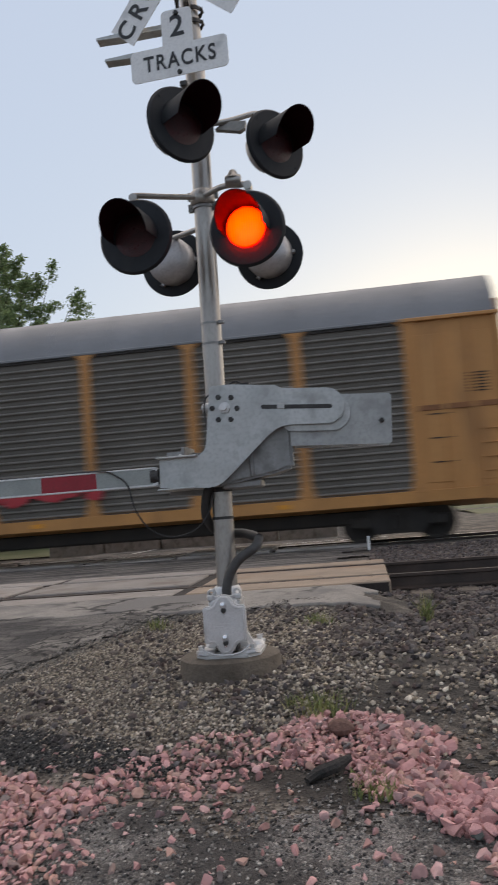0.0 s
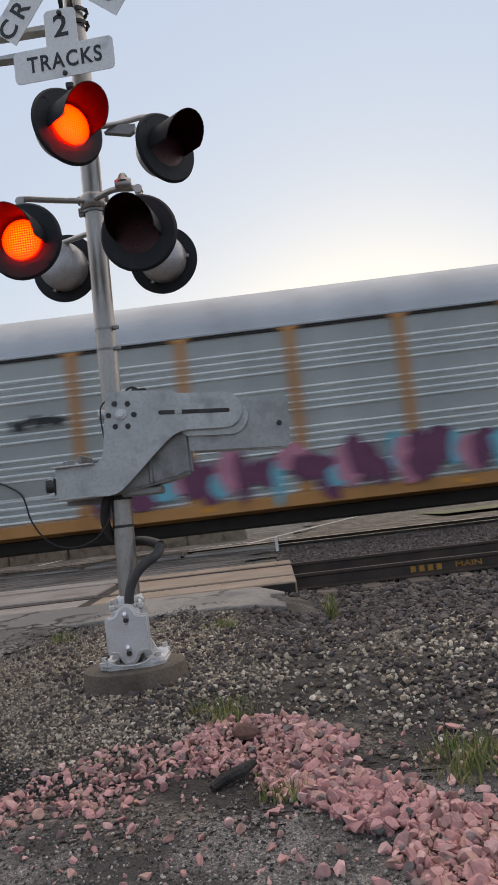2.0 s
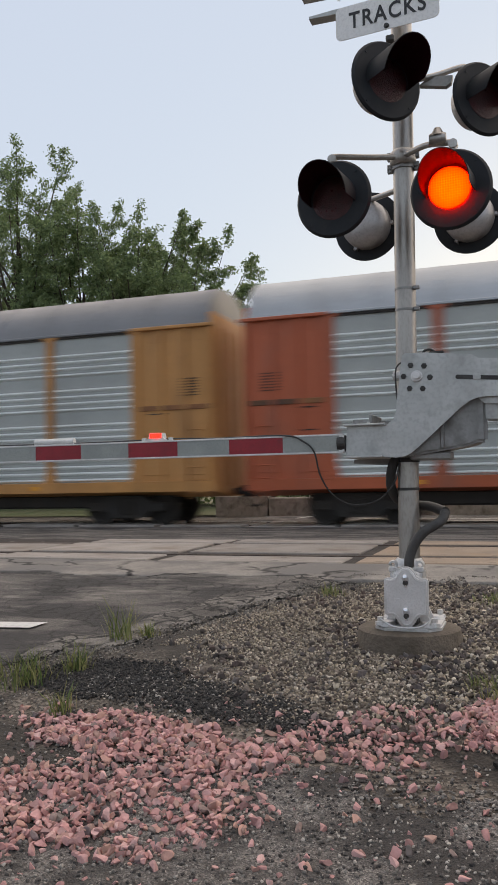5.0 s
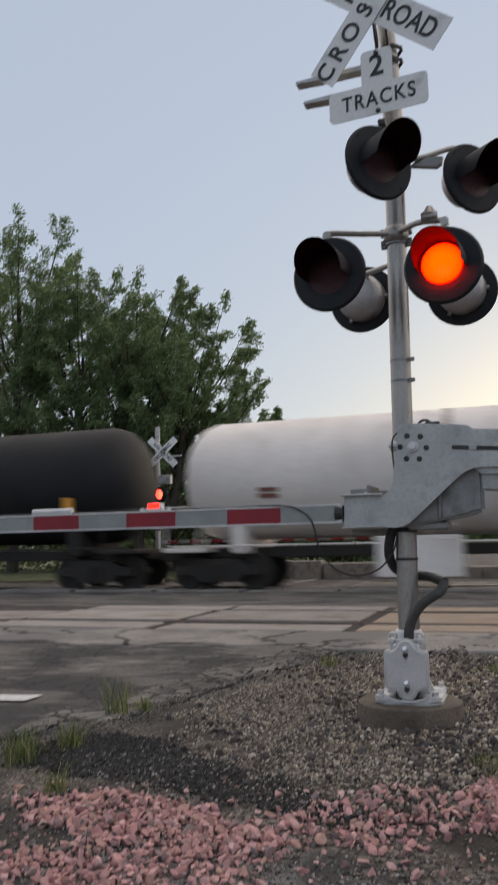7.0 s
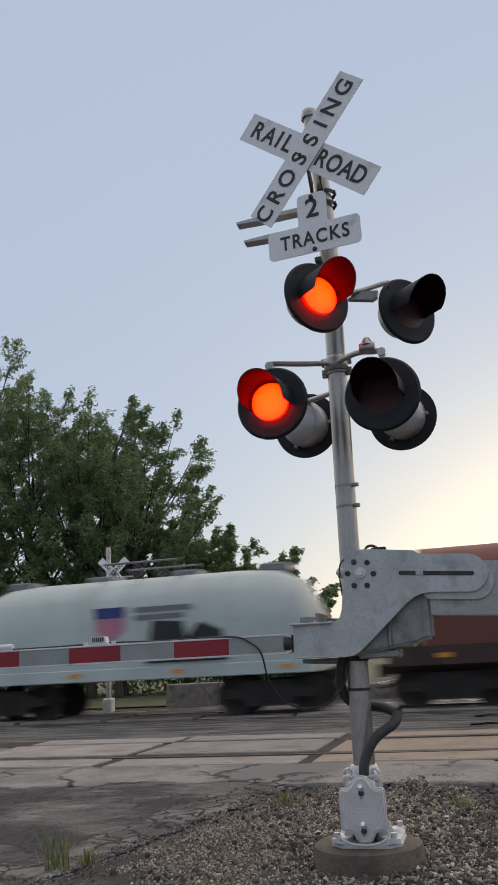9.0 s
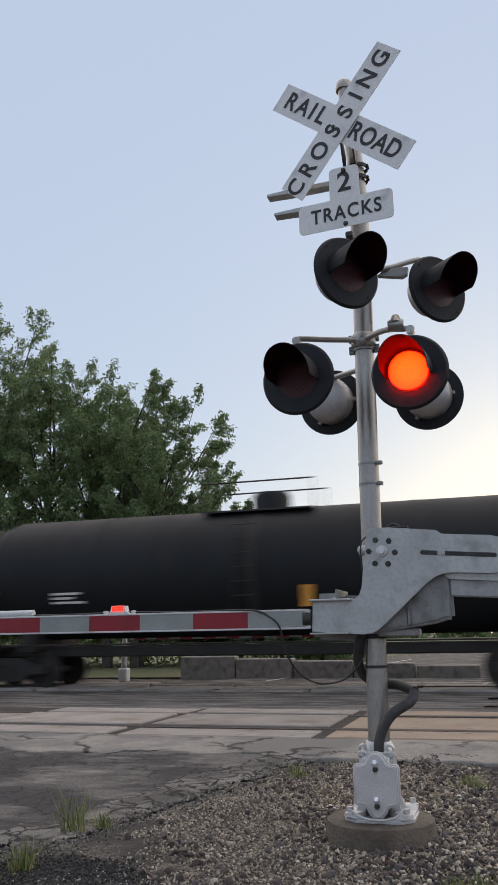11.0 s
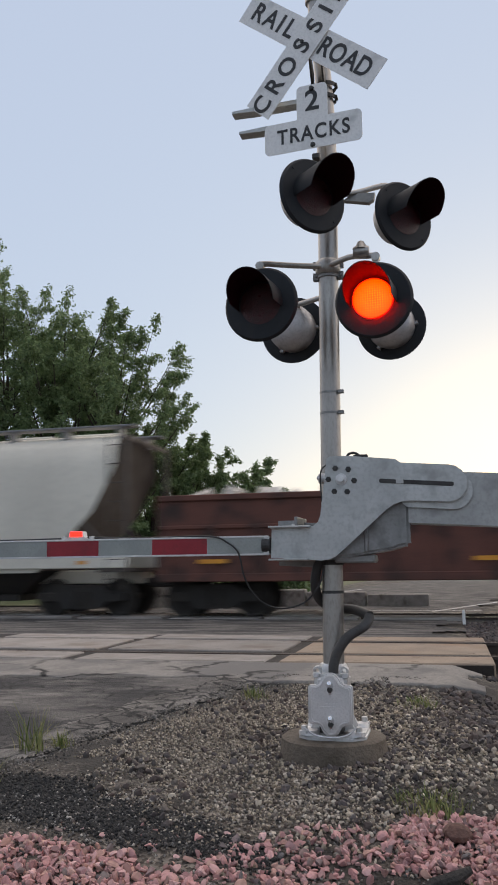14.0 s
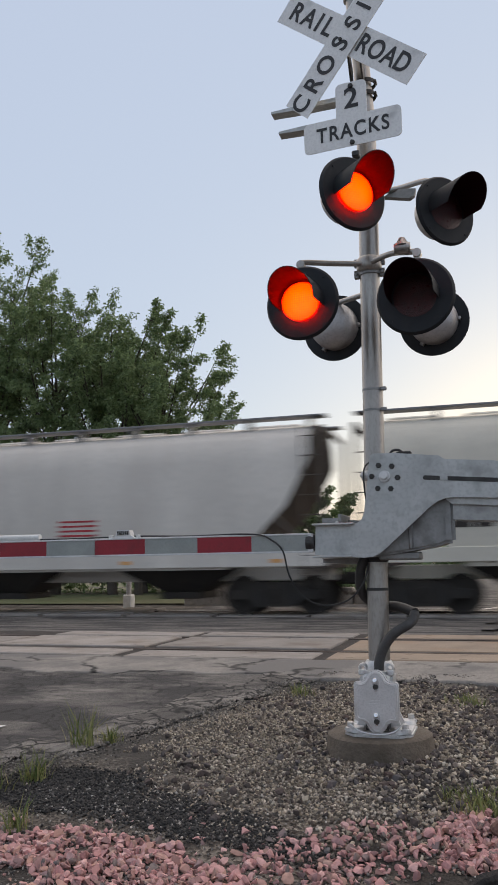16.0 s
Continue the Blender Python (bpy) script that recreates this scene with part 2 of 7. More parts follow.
LENSDARK = mat("dark red lens", (0.055, 0.004, 0.006), (0.030, 0.003, 0.004), 0.3, 0.0, 30, 160, 0.4)
CHROME = mat("bright metal", (0.85, 0.85, 0.86), (0.78, 0.78, 0.79), 0.2, 0.85, 8, 80, 0.01)
AMBER = mat("amber reflector", (0.75, 0.33, 0.03), (0.65, 0.26, 0.02), 0.4, 0.0, 8, 80, 0.02)
WHITEPAINT = mat("white lamp housing", (0.72, 0.72, 0.70), (0.62, 0.62, 0.60), 0.45, 0.0, 8, 80, 0.02)


def led_material():
    """A lit board of light-emitting dots: yellow cores on red."""
    m = bpy.data.materials.new("lit red led board")
    m.use_nodes = True
    nt = m.node_tree
    b = nt.nodes["Principled BSDF"]
    tc = nt.nodes.new("ShaderNodeTexCoord")
    vo = nt.nodes.new("ShaderNodeTexVoronoi")
    vo.voronoi_dimensions = "2D"
    vo.inputs["Scale"].default_value = 66
    vo.inputs["Randomness"].default_value = 0.12
    turn = nt.nodes.new("ShaderNodeMapping")
    turn.inputs["Rotation"].default_value = (radians(90), 0, 0)
    nt.links.new(tc.outputs["Object"], turn.inputs["Vector"])
    nt.links.new(turn.outputs["Vector"], vo.inputs["Vector"])
    cr = nt.nodes.new("ShaderNodeValToRGB")
    cr.color_ramp.elements.new(0.4)
    for e, (at, colour) in zip(cr.color_ramp.elements, ((0.19, (1.0, 0.025, 0.0015, 1)), (0.33, (1.0, 0.0055, 0.0004, 1)), (0.50, (0.5, 0.0004, 0.0006, 1)))):
        e.position, e.color = at, colour
    nt.links.new(vo.outputs["Distance"], cr.inputs["Fac"])
    # the dots at the rim run cooler than those in the middle
    rim = nt.nodes.new("ShaderNodeVectorMath")
    rim.operation = "LENGTH"
    nt.links.new(tc.outputs["Object"], rim.inputs[0])
    fall = nt.nodes.new("ShaderNodeMapRange")
    fall.inputs["From Min"].default_value, fall.inputs["From Max"].default_value = 0.07, 0.13
    nt.links.new(rim.outputs["Value"], fall.inputs["Value"])
    cool = nt.nodes.new("ShaderNodeMix")
    cool.data_type = "RGBA"
    ca, cb = [k for k in cool.inputs if k.type == "RGBA"]
    nt.links.new(fall.outputs["Result"], cool.inputs["Factor"])
    nt.links.new(cr.outputs["Color"], ca)
    cb.default_value = (1.0, 0.003, 0.0005, 1)
    b.inputs["Base Color"].default_value = (0.3, 0.01, 0.01, 1)
    nt.links.new([k for k in cool.outputs if k.type == "RGBA"][0], b.inputs["Emission Color"])
    b.inputs["Emission Strength"].default_value = 27.0
    return m


LEDLIT = led_material()
FARLIT = glow("lit far lamp", (1.0, 0.035, 0.02), 12.0)
LAMPLIT = glow("lit red marker", (1.0, 0.016, 0.008), 5.0)


# ---- the ground ----
def level(x, y):
    """Height of the bare ground: it climbs past the signal to the tracks and falls a little beyond."""
    z = np.interp(y, [-60, -6, -2.5, -1.55, -1.17, -0.4, 0.5, 1.6, 2.6, 3.36, 3.5, 6.5, 6.65, 7.5, 12.5, 18, 60, 400], [-0.4, -0.12, 0.0, 0.075, 0.145, 0.255, 0.27, 0.30, 0.375, 0.40, 0.27, 0.27, 0.39, 0.34, 0.17, 0.12, 0.0, -0.4])
    side = np.clip((x - 0.7) / 0.7, 0, 1) * np.clip((y - 0.5) / 1.2, 0, 1) * np.clip((14 - y) / 2, 0, 1)
    low = np.interp(y, [0, 1.6, 2.6, 3.2, 3.7, 6.4, 7.2, 12.5, 14], [0.26, 0.21, 0.19, 0.19, 0.20, 0.20, 0.21, 0.12, 0.11])
    z = z * (1 - side) + low * side
    left = np.clip((-x - 1.3) / 1.0, 0, 1) * np.clip((1.8 - y) / 1.5, 0, 1)
    return z - 0.10 * left


def fine_axis(lo, hi, step, far):
    mid = np.arange(lo, hi + step / 2, step)
    out, d = [], step
    while (out[-1] if out else 0) < far:
        d *= 1.28
        out.append((out[-1] if out else 0) + d)
    out = np.array(out)
    return np.concatenate([lo - out[::-1], mid, hi + out])


def height(x, y):
    return float(level(np.array([x]), np.array([y]))[0])


def sheet(name, xs, ys, z, material, keep=None):
    me = bpy.data.meshes.new(name)
    X, Y = np.meshgrid(xs, ys)
    Z = z(X, Y)
    nx, ny = len(xs), len(ys)
    idx = np.arange(nx * ny).reshape(ny, nx)
    q = np.stack([idx[:-1, :-1], idx[:-1, 1:], idx[1:, 1:], idx[1:, :-1]], -1).reshape(-1, 4)
    if keep is not None:
        cx = (X[:-1, :-1] + X[1:, 1:]).ravel() / 2
        cy = (Y[:-1, :-1] + Y[1:, 1:]).ravel() / 2
        q = q[keep(cx, cy)]
    me.from_pydata(np.stack([X, Y, Z], -1).reshape(-1, 3).tolist(), [], q.tolist())
    me.materials.append(material)
    ob = new(name, me)
    smooth(me, 60)
    return ob


def bumps(x, y, f, a):
    return a * (np.sin(x * f * 1.7 + 1.3) * np.cos(y * f * 1.3 + 0.4) + 0.6 * np.sin(x * f * 3.1 + y * f * 2.3) + 0.4 * np.cos(x * f * 5.3 - y * f * 4.1 + 2)) / 2


def speckle_mat(name, colours, scale, rough=0.9, patch=None, patch_scale=0.7, bump=0.6, cracks=None, streak=1.0, light=None, gap=0.045, broken=0.5):
    """Small stones set in the ground: cells of mixed greys, with patches of another colour."""
    m = bpy.data.materials.new(name)
    m.use_nodes = True
    nt = m.node_tree
    b = nt.nodes["Principled BSDF"]
    b.inputs["Roughness"].default_value = rough
    tc = nt.nodes.new("ShaderNodeTexCoord")
    vo = nt.nodes.new("ShaderNodeTexVoronoi")
    vo.inputs["Scale"].default_value = scale
    nt.links.new(tc.outputs["Object"], vo.inputs["Vector"])
    sep = nt.nodes.new("ShaderNodeSeparateColor")
    nt.links.new(vo.outputs["Color"], sep.inputs["Color"])
    cr = nt.nodes.new("ShaderNodeValToRGB")
    while len(cr.color_ramp.elements) < len(colours):
        cr.color_ramp.elements.new(0.5)
    for i, c in enumerate(colours):
        cr.color_ramp.elements[i].position = i / (len(colours) - 1)
        cr.color_ramp.elements[i].color = (*c, 1)
    nt.links.new(sep.outputs[0], cr.inputs["Fac"])
    col = cr.outputs["Color"]

    def mixed(fac, a, c):
        x = nt.nodes.new("ShaderNodeMix")
        x.data_type = "RGBA"
        nt.links.new(fac, x.inputs["Factor"])
        ia, ib = [k for k in x.inputs if k.type == "RGBA"]
        nt.links.new(a, ia)
        ib.default_value = (*c, 1)
        return [k for k in x.outputs if k.type == "RGBA"][0]

    def noise_fac(s, lo, hi, detail=7):
        n = nt.nodes.new("ShaderNodeTexNoise")
        n.inputs["Scale"].default_value, n.inputs["Detail"].default_value = s, detail
        n.inputs["Roughness"].default_value = 0.62
        stretch = nt.nodes.new("ShaderNodeMapping")
        stretch.inputs["Scale"].default_value = (1, streak, 1)
        nt.links.new(tc.outputs["Object"], stretch.inputs["Vector"])
        nt.links.new(stretch.outputs["Vector"], n.inputs["Vector"])
        r = nt.nodes.new("ShaderNodeMapRange")
        r.inputs["From Min"].default_value, r.inputs["From Max"].default_value = lo, hi
        nt.links.new(n.outputs["Fac"], r.inputs["Value"])
        return r.outputs["Result"]

    if light:
        col = mixed(noise_fac(patch_scale * 2.3, 0.52, 0.68), col, light)
    if patch:
        col = mixed(noise_fac(patch_scale, 0.44, 0.56), col, patch)
    if cracks:
        v2 = nt.nodes.new("ShaderNodeTexVoronoi")
        v2.feature = "DISTANCE_TO_EDGE"
        v2.inputs["Scale"].default_value = cracks
        wob = nt.nodes.new("ShaderNodeTexNoise")
        wob.inputs["Scale"].default_value = 3.0
        nt.links.new(tc.outputs["Object"], wob.inputs["Vector"])
        add = nt.nodes.new("ShaderNodeVectorMath")
        add.operation = "MULTIPLY_ADD"
        add.inputs[1].default_value = (0.5, 0.5, 0.5)
        nt.links.new(wob.outputs["Color"], add.inputs[0])
        nt.links.new(tc.outputs["Object"], add.inputs[2])
        nt.links.new(add.outputs[0], v2.inputs["Vector"])
        r = nt.nodes.new("ShaderNodeMapRange")
        r.inputs["From Min"].default_value, r.inputs["From Max"].default_value = gap, gap * 0.3
        nt.links.new(v2.outputs["Distance"], r.inputs["Value"])
        lim = nt.nodes.new("ShaderNodeMath")
        lim.operation = "MULTIPLY"
        nt.links.new(r.outputs["Result"], lim.inputs[0])
        nt.links.new(noise_fac(0.8, broken - 0.05, broken + 0.05, 3), lim.inputs[1])
        col = mixed(lim.outputs[0], col, (0.02, 0.019, 0.018))
    nt.links.new(col, b.inputs["Base Color"])
    bp = nt.nodes.new("ShaderNodeBump")
    bp.inputs["Strength"].default_value, bp.inputs["Distance"].default_value = bump, 0.015
    nt.links.new(vo.outputs["Distance"], bp.inputs["Height"])
    nt.links.new(bp.outputs["Normal"], b.inputs["Normal"])
    return m


GROUND = speckle_mat("gravelly earth", [(0.03, 0.025, 0.021), (0.085, 0.071, 0.057), (0.24, 0.21, 0.175), (0.05, 0.042, 0.034)], 60, patch=(0.038, 0.033, 0.028), patch_scale=1.6)
ASPHALT = speckle_mat("worn asphalt", [(0.07, 0.064, 0.06), (0.12, 0.111, 0.104), (0.17, 0.158, 0.146), (0.095, 0.088, 0.082)], 95, patch=(0.042, 0.040, 0.040), patch_scale=0.8, bump=0.6, cracks=3.6, streak=2.6, light=(0.23, 0.212, 0.193))
OLDTAR = speckle_mat("pale cracked asphalt", [(0.13, 0.12, 0.11), (0.20, 0.186, 0.17), (0.29, 0.27, 0.245), (0.16, 0.148, 0.137)], 90, patch=(0.10, 0.092, 0.085), patch_scale=2.2, bump=0.8, cracks=5.0, light=(0.32, 0.295, 0.265), gap=0.10, broken=0.4)
PATCHTAR = speckle_mat("gritty grey asphalt", [(0.08, 0.074, 0.07), (0.16, 0.149, 0.14), (0.38, 0.355, 0.325), (0.12, 0.112, 0.106), (0.22, 0.206, 0.192)], 150, patch=(0.06, 0.056, 0.053), patch_scale=1.8, bump=0.8)
DARKTAR = speckle_mat("black crumbled asphalt", [(0.012, 0.012, 0.012), (0.022, 0.021, 0.021), (0.06, 0.057, 0.053), (0.016, 0.016, 0.016)], 120, bump=0.9)
APRON = speckle_mat("concrete apron", [(0.235, 0.217, 0.196), (0.28, 0.258, 0.232), (0.195, 0.18, 0.163)], 60, patch=(0.15, 0.142, 0.135), patch_scale=0.9, bump=0.2, cracks=0.9)
GRASSY = speckle_mat("rough grass", [(0.05, 0.07, 0.022), (0.075, 0.10, 0.032), (0.06, 0.075, 0.03)], 9, patch=(0.10, 0.10, 0.045), patch_scale=0.15)

ground = sheet("ground", fine_axis(-4.5, 4.5, 0.06, 2500), fine_axis(-3.2, 3.4, 0.06, 2500), lambda x, y: level(x, y) + bumps(x, y, 2.2, 0.012) * (np.abs(x) < 8), GROUND)
tagged(ground, "grey gravelly earth beside the railway crossing", "ground", kind="structure")


def road_keep(x, y):
    east = 0.75 + 0.25 * np.sin(y * 1.9) + 0.12 * np.sin(y * 7.3) + np.clip((2.55 - y) * -0.3, -0.3, 0.0)
    south = np.interp(x, [-14, -5, -2.8, -2.07, -1.92, -1.57, -1.38, -1.12, -0.9, 0.9], [-1.6, -1.1, -0.75, -0.33, 0.16, 0.76, 1.43, 2.1, 2.42, 2.42]) + 0.06 * np.sin(x * 7.1) + 0.05 * np.sin(x * 17.7 + y)
    chips = 0.16 * np.sin(x * 5.3 + 2.1 * np.sin(y * 4.7)) * np.sin(y * 6.1 + 1.7 * np.sin(x * 3.9)) + 0.07 * np.sin(x * 15.1 + 1.3) * np.sin(y * 17.3)
    return (x < east) & (y > south + chips * np.interp(x, [-3.2, -2.2, 0.5, 0.9], [0.4, 1.0, 1.0, 0.3]))


def road_rim(x, y, w):
    """How near the road's broken edge lies, inside or out."""
    here = road_keep(x, y)
    hits = sum((road_keep(x + w * math.cos(a), y + w * math.sin(a)) != here).astype(float) for a in (0.6, 1.9, 3.1, 4.3, 5.4))
    return np.clip(hits / 3, 0, 1)


road_near = sheet("road", np.arange(-14, 1.3, 0.03), np.arange(-1.6, 2.5, 0.03), lambda x, y: level(x, y) + 0.022 - 0.02 * road_rim(x, y, 0.16) + bumps(x, y, 1.6, 0.006), ASPHALT, road_keep)
solid = road_near.modifiers.new("depth", "SOLIDIFY")
solid.thickness, solid.offset = 0.05, -1
tagged(road_near, "cracked grey asphalt road with a broken edge", "road", kind="structure")

def old_asphalt(x, y):
    wob = 0.16 * np.sin(x * 4.3 + 1) + 0.12 * np.sin(y * 6.7 + x * 3)
    return road_keep(x, y) & (~road_keep(x + 0.25, y - 0.62 + wob)) & (x > -2.6) & (y < 2.42)


pad = sheet("road_edge", np.arange(-2.7, 1.0, 0.025), np.arange(-1.0, 2.5, 0.025), lambda x, y: level(x, y) + 0.032 - 0.022 * road_rim(x, y, 0.16) + bumps(x, y, 1.6, 0.006) + bumps(x, y, 7.0, 0.004), OLDTAR, old_asphalt)
tagged(pad, "pale grey cracked asphalt along the road's broken edge", "road", kind="structure")

apron = sheet("pavement", np.arange(-14, 1.05, 0.07), np.arange(2.2, 3.43, 0.06), lambda x, y: level(x, y) + 0.027 + bumps(x, y, 1.2, 0.004), APRON, lambda x, y: (x < 0.95 + 0.12 * np.sin(y * 6)) & (y > 2.36 + 0.07 * np.sin(x * 2.3) + 0.04 * np.sin(x * 7) - 0.12 * (x > 0.1)))
solid = apron.modifiers.new("depth", "SOLIDIFY")
solid.thickness, solid.offset = 0.06, -1
tagged(apron, "weathered concrete apron before the crossing panels", "pavement", kind="structure")

between = sheet("road_between_tracks", np.arange(-14, 1.2, 0.2), np.arange(6.62, 13.9, 0.2), lambda x, y: level(x, y) + 0.03, ASPHALT, lambda x, y: x < 0.7 + 0.3 * np.sin(y * 2.1))
tagged(between, "grey asphalt between the two tracks", "road", kind="structure")
beyond = sheet("road_beyond", np.arange(-13, 6.1, 0.5), np.arange(16.6, 120, 1.5), lambda x, y: level(x, y) + 0.04, ASPHALT, lambda x, y: np.abs(x + 3.5 - (y - 16) * 0.12) < 4.6)
tagged(beyond, "grey road leading away behind the tracks", "road", kind="structure")

# ---- tracks ----
NEAR_RAILS, FAR_RAILS = (4.25, 5.86), (14.45, 15.95)
NEAR_Z, FAR_Z = 0.42, 0.21


def rail(name, y, z, x0, x1, label):
    ob = thing(name, label, "rail", pose(0, y, z), "rails", "structure")
    web = [(-0.07, -0.18), (0.07, -0.18), (0.07, -0.165), (0.012, -0.145), (0.01, -0.045), (0.036, -0.035), (0.036, -0.006), (-0.036, -0.006), (-0.036, -0.035), (-0.01, -0.045), (-0.012, -0.145), (-0.07, -0.165)]
    part("web", extrude_x(bmesh.new(), web, x0, x1), RAIL, ob)
    part("head", extrude_x(bmesh.new(), [(-0.034, -0.008), (0.034, -0.008), (0.034, -0.003), (0.026, 0), (-0.026, 0), (-0.034, -0.003)], x0, x1), RAILTOP if z < 0.3 else RAIL, ob, "worn rail head")
    return ob


for y in NEAR_RAILS:
    rail("rail", y, NEAR_Z, -80, 80, "rust-brown steel rail of the empty track")
for y in FAR_RAILS:
    rail("rail", y, FAR_Z, -120, 120, "steel rail with a polished head under the train")
stencil = mat("yellow stencil paint", (0.42, 0.22, 0.03), (0.3, 0.15, 0.02), 0.7)
mark = thing("rail_marking", "worn yellow stencilled lettering on the rail web", "marking", pose(0, NEAR_RAILS[0] - 0.014, NEAR_Z - 0.095))
lettering("lettering", "MAIN", 0.085, stencil, mark, pose(3.12, 0, 0), 0.001, 1.5)
bm = bmesh.new()
for i in range(4):
    box(bm, 2.45 + 0.1 * i, 2.51 + 0.1 * i, -0.002, 0.002, -0.035, 0.035)
pieces("bar", bm, stencil, mark)

tie_mesh = bpy.data.meshes.new("tie")
bm = box(bmesh.new(), -0.115, 0.115, -1.3, 1.3, -0.18, 0, 0.012)
bm.to_mesh(tie_mesh)
bm.free()
tie_mesh.materials.append(TIE)


def tie_row(name, label, y, z, xs):
    row = thing(name, label, "railway ties", pose(0, y, z), kind="structure")
    for x in xs:
        ob = new("tie", tie_mesh)
        ob.parent = row
        ob.matrix_basis = pose(x + random.uniform(-0.03, 0.03), random.uniform(-0.06, 0.06), random.uniform(-0.012, 0.006), 0, 0, random.uniform(-1.5, 1.5))
    return row


tie_row("ties_near", "dark timber ties under the rusty rails", 5.05, NEAR_Z - 0.185, [1.45 + 0.52 * i for i in range(60)])
tie_row("ties_far", "dark timber ties under the train", 15.2, FAR_Z - 0.185, [1.6 + 0.52 * i for i in range(40)])


# ---- the crossing's panels, each a slab of its own ----
def crossing(name, label, rows, z, x_end, count, length):
    ob = thing(name, label, "crossing", pose(0, 0, z), kind="structure")
    for y0, y1 in rows:
        me = bpy.data.meshes.new("panel")
        bm = box(bmesh.new(), -length + 0.15, 0, y0, y1, -0.2, 0, 0.012)
        for i in range(4):
            for yy in (y0 + 0.12, y1 - 0.12):
                box(bm, -length + 0.35 + i * (length - 0.6) / 3, -length + 0.43 + i * (length - 0.6) / 3, yy - 0.02, yy + 0.02, -0.01, 0.004, 0.003)
        bm.to_mesh(me)
        bm.free()
        me.materials.append(PANEL)
        tan = me.copy()
        tan.materials[0] = PANELTAN
        for i in range(count):
            p = new("panel", me if i > 0 or z < 0.3 else tan)
            p.parent = ob
            p.matrix_basis = pose(x_end - i * length, 0, random.uniform(-0.006, 0.004), random.uniform(-0.2, 0.2), random.uniform(-0.15, 0.15))
    return ob


crossing("crossing_near", "worn concrete crossing panels stained rusty at the end", [(3.46, 4.09), (4.42, 5.70), (6.03, 6.62)], NEAR_Z + 0.004, 1.12, 6, 2.36)
crossing("crossing_far", "worn concrete crossing panels under the train", [(13.75, 14.38), (14.55, 15.85), (16.02, 16.65)], FAR_Z - 0.004, 1.0, 6, 2.36)
bm = bmesh.new()
box(bm, -14, 1.1, 3.44, 6.64, NEAR_Z - 0.25, NEAR_Z - 0.010)
tagged(part("crossing_bed", bm, FILLER, None), "dark filler between the crossing panels", "crossing bed", kind="structure")
bm = bmesh.new()
box(bm, -14, 1.0, 13.73, 16.66, FAR_Z - 0.25, FAR_Z - 0.06)
tagged(part("crossing_bed", bm, DARKSTEEL, None), "dark filler under the train", "crossing bed", kind="structure")
# a white marker post at the far track
post = thing("marker_post", "short white post beside the far track", "post", pose(0.95, 12.4, height(0.95, 12.4)))
part("post", box(bmesh.new(), -0.03, 0.03, -0.03, 0.03, -0.1, 0.32, 0.006), WHITEPAINT, post)

# ---- the crossing signal ----
signal = thing("crossing_signal", "grey metal railway crossing signal with flashing red lights and crossbuck", "crossing signal")


def mast_x(z):
    return -0.0245 + 0.0132 * (z - 0.0)


bm = bmesh.new()
tube(bm, [(mast_x(z), 0, z) for z in (0.43, 1.6, 2.8, 4.0, 4.4)] + [(0.02, 0, 4.8), (-0.03, 0, 5.42)], [0.0665] * 5 + [0.058, 0.05], 28)
soft_part("mast", bm, PIPE, signal, "brushed aluminium mast")
bm = bmesh.new()
lathe(bm, [(0.0, 0.05), (0.03, 0.047), (0.056, 0.024), (0.063, -0.01), (0.063, -0.04), (0.0, -0.04)], 24, Matrix.Translation((-0.03, 0, 5.42)) @ pose(0, 0, 0, 90))
soft_part("cap", bm, PIPE, signal)


def band(z, r=0.072, h=0.022, lug=True, material=None):
    bm = bmesh.new()
    x = mast_x(z)
    lathe(bm, [(r - 0.008, -h / 2), (r, -h / 2), (r, h / 2), (r - 0.008, h / 2)], 24, Matrix.Translation((x, 0, z)) @ pose(0, 0, 0, 90))
    if lug:
        for s in (-1, 1):
            box(bm, x + s * 0.085 - 0.018, x + s * 0.085 + 0.018, -0.02, 0.012, z - h * 0.9, z + h * 0.9, 0.003)
            tube(bm, [(x + s * 0.085, -0.035, z), (x + s * 0.085, 0.03, z)], 0.008, 8)
    soft_part("clamp", bm, material or CAST, signal)


for z in (3.425, 3.345):
    band(z, 0.076, 0.03, True, GEARGREY)
for z in (2.545, 2.408):
    band(z, 0.069, 0.014, False, GEARGREY)
    bm = box(bmesh.new(), mast_x(z) + 0.055, mast_x(z) + 0.095, -0.05, -0.02, z - 0.012, z + 0.012, 0.004)
    part("strap_screw", bm, GEARGREY, signal)
band(1.255, 0.070, 0.018, False, RUBBER)
band(1.02 + 0.42, 0.074, 0.03, False, RUBBER)


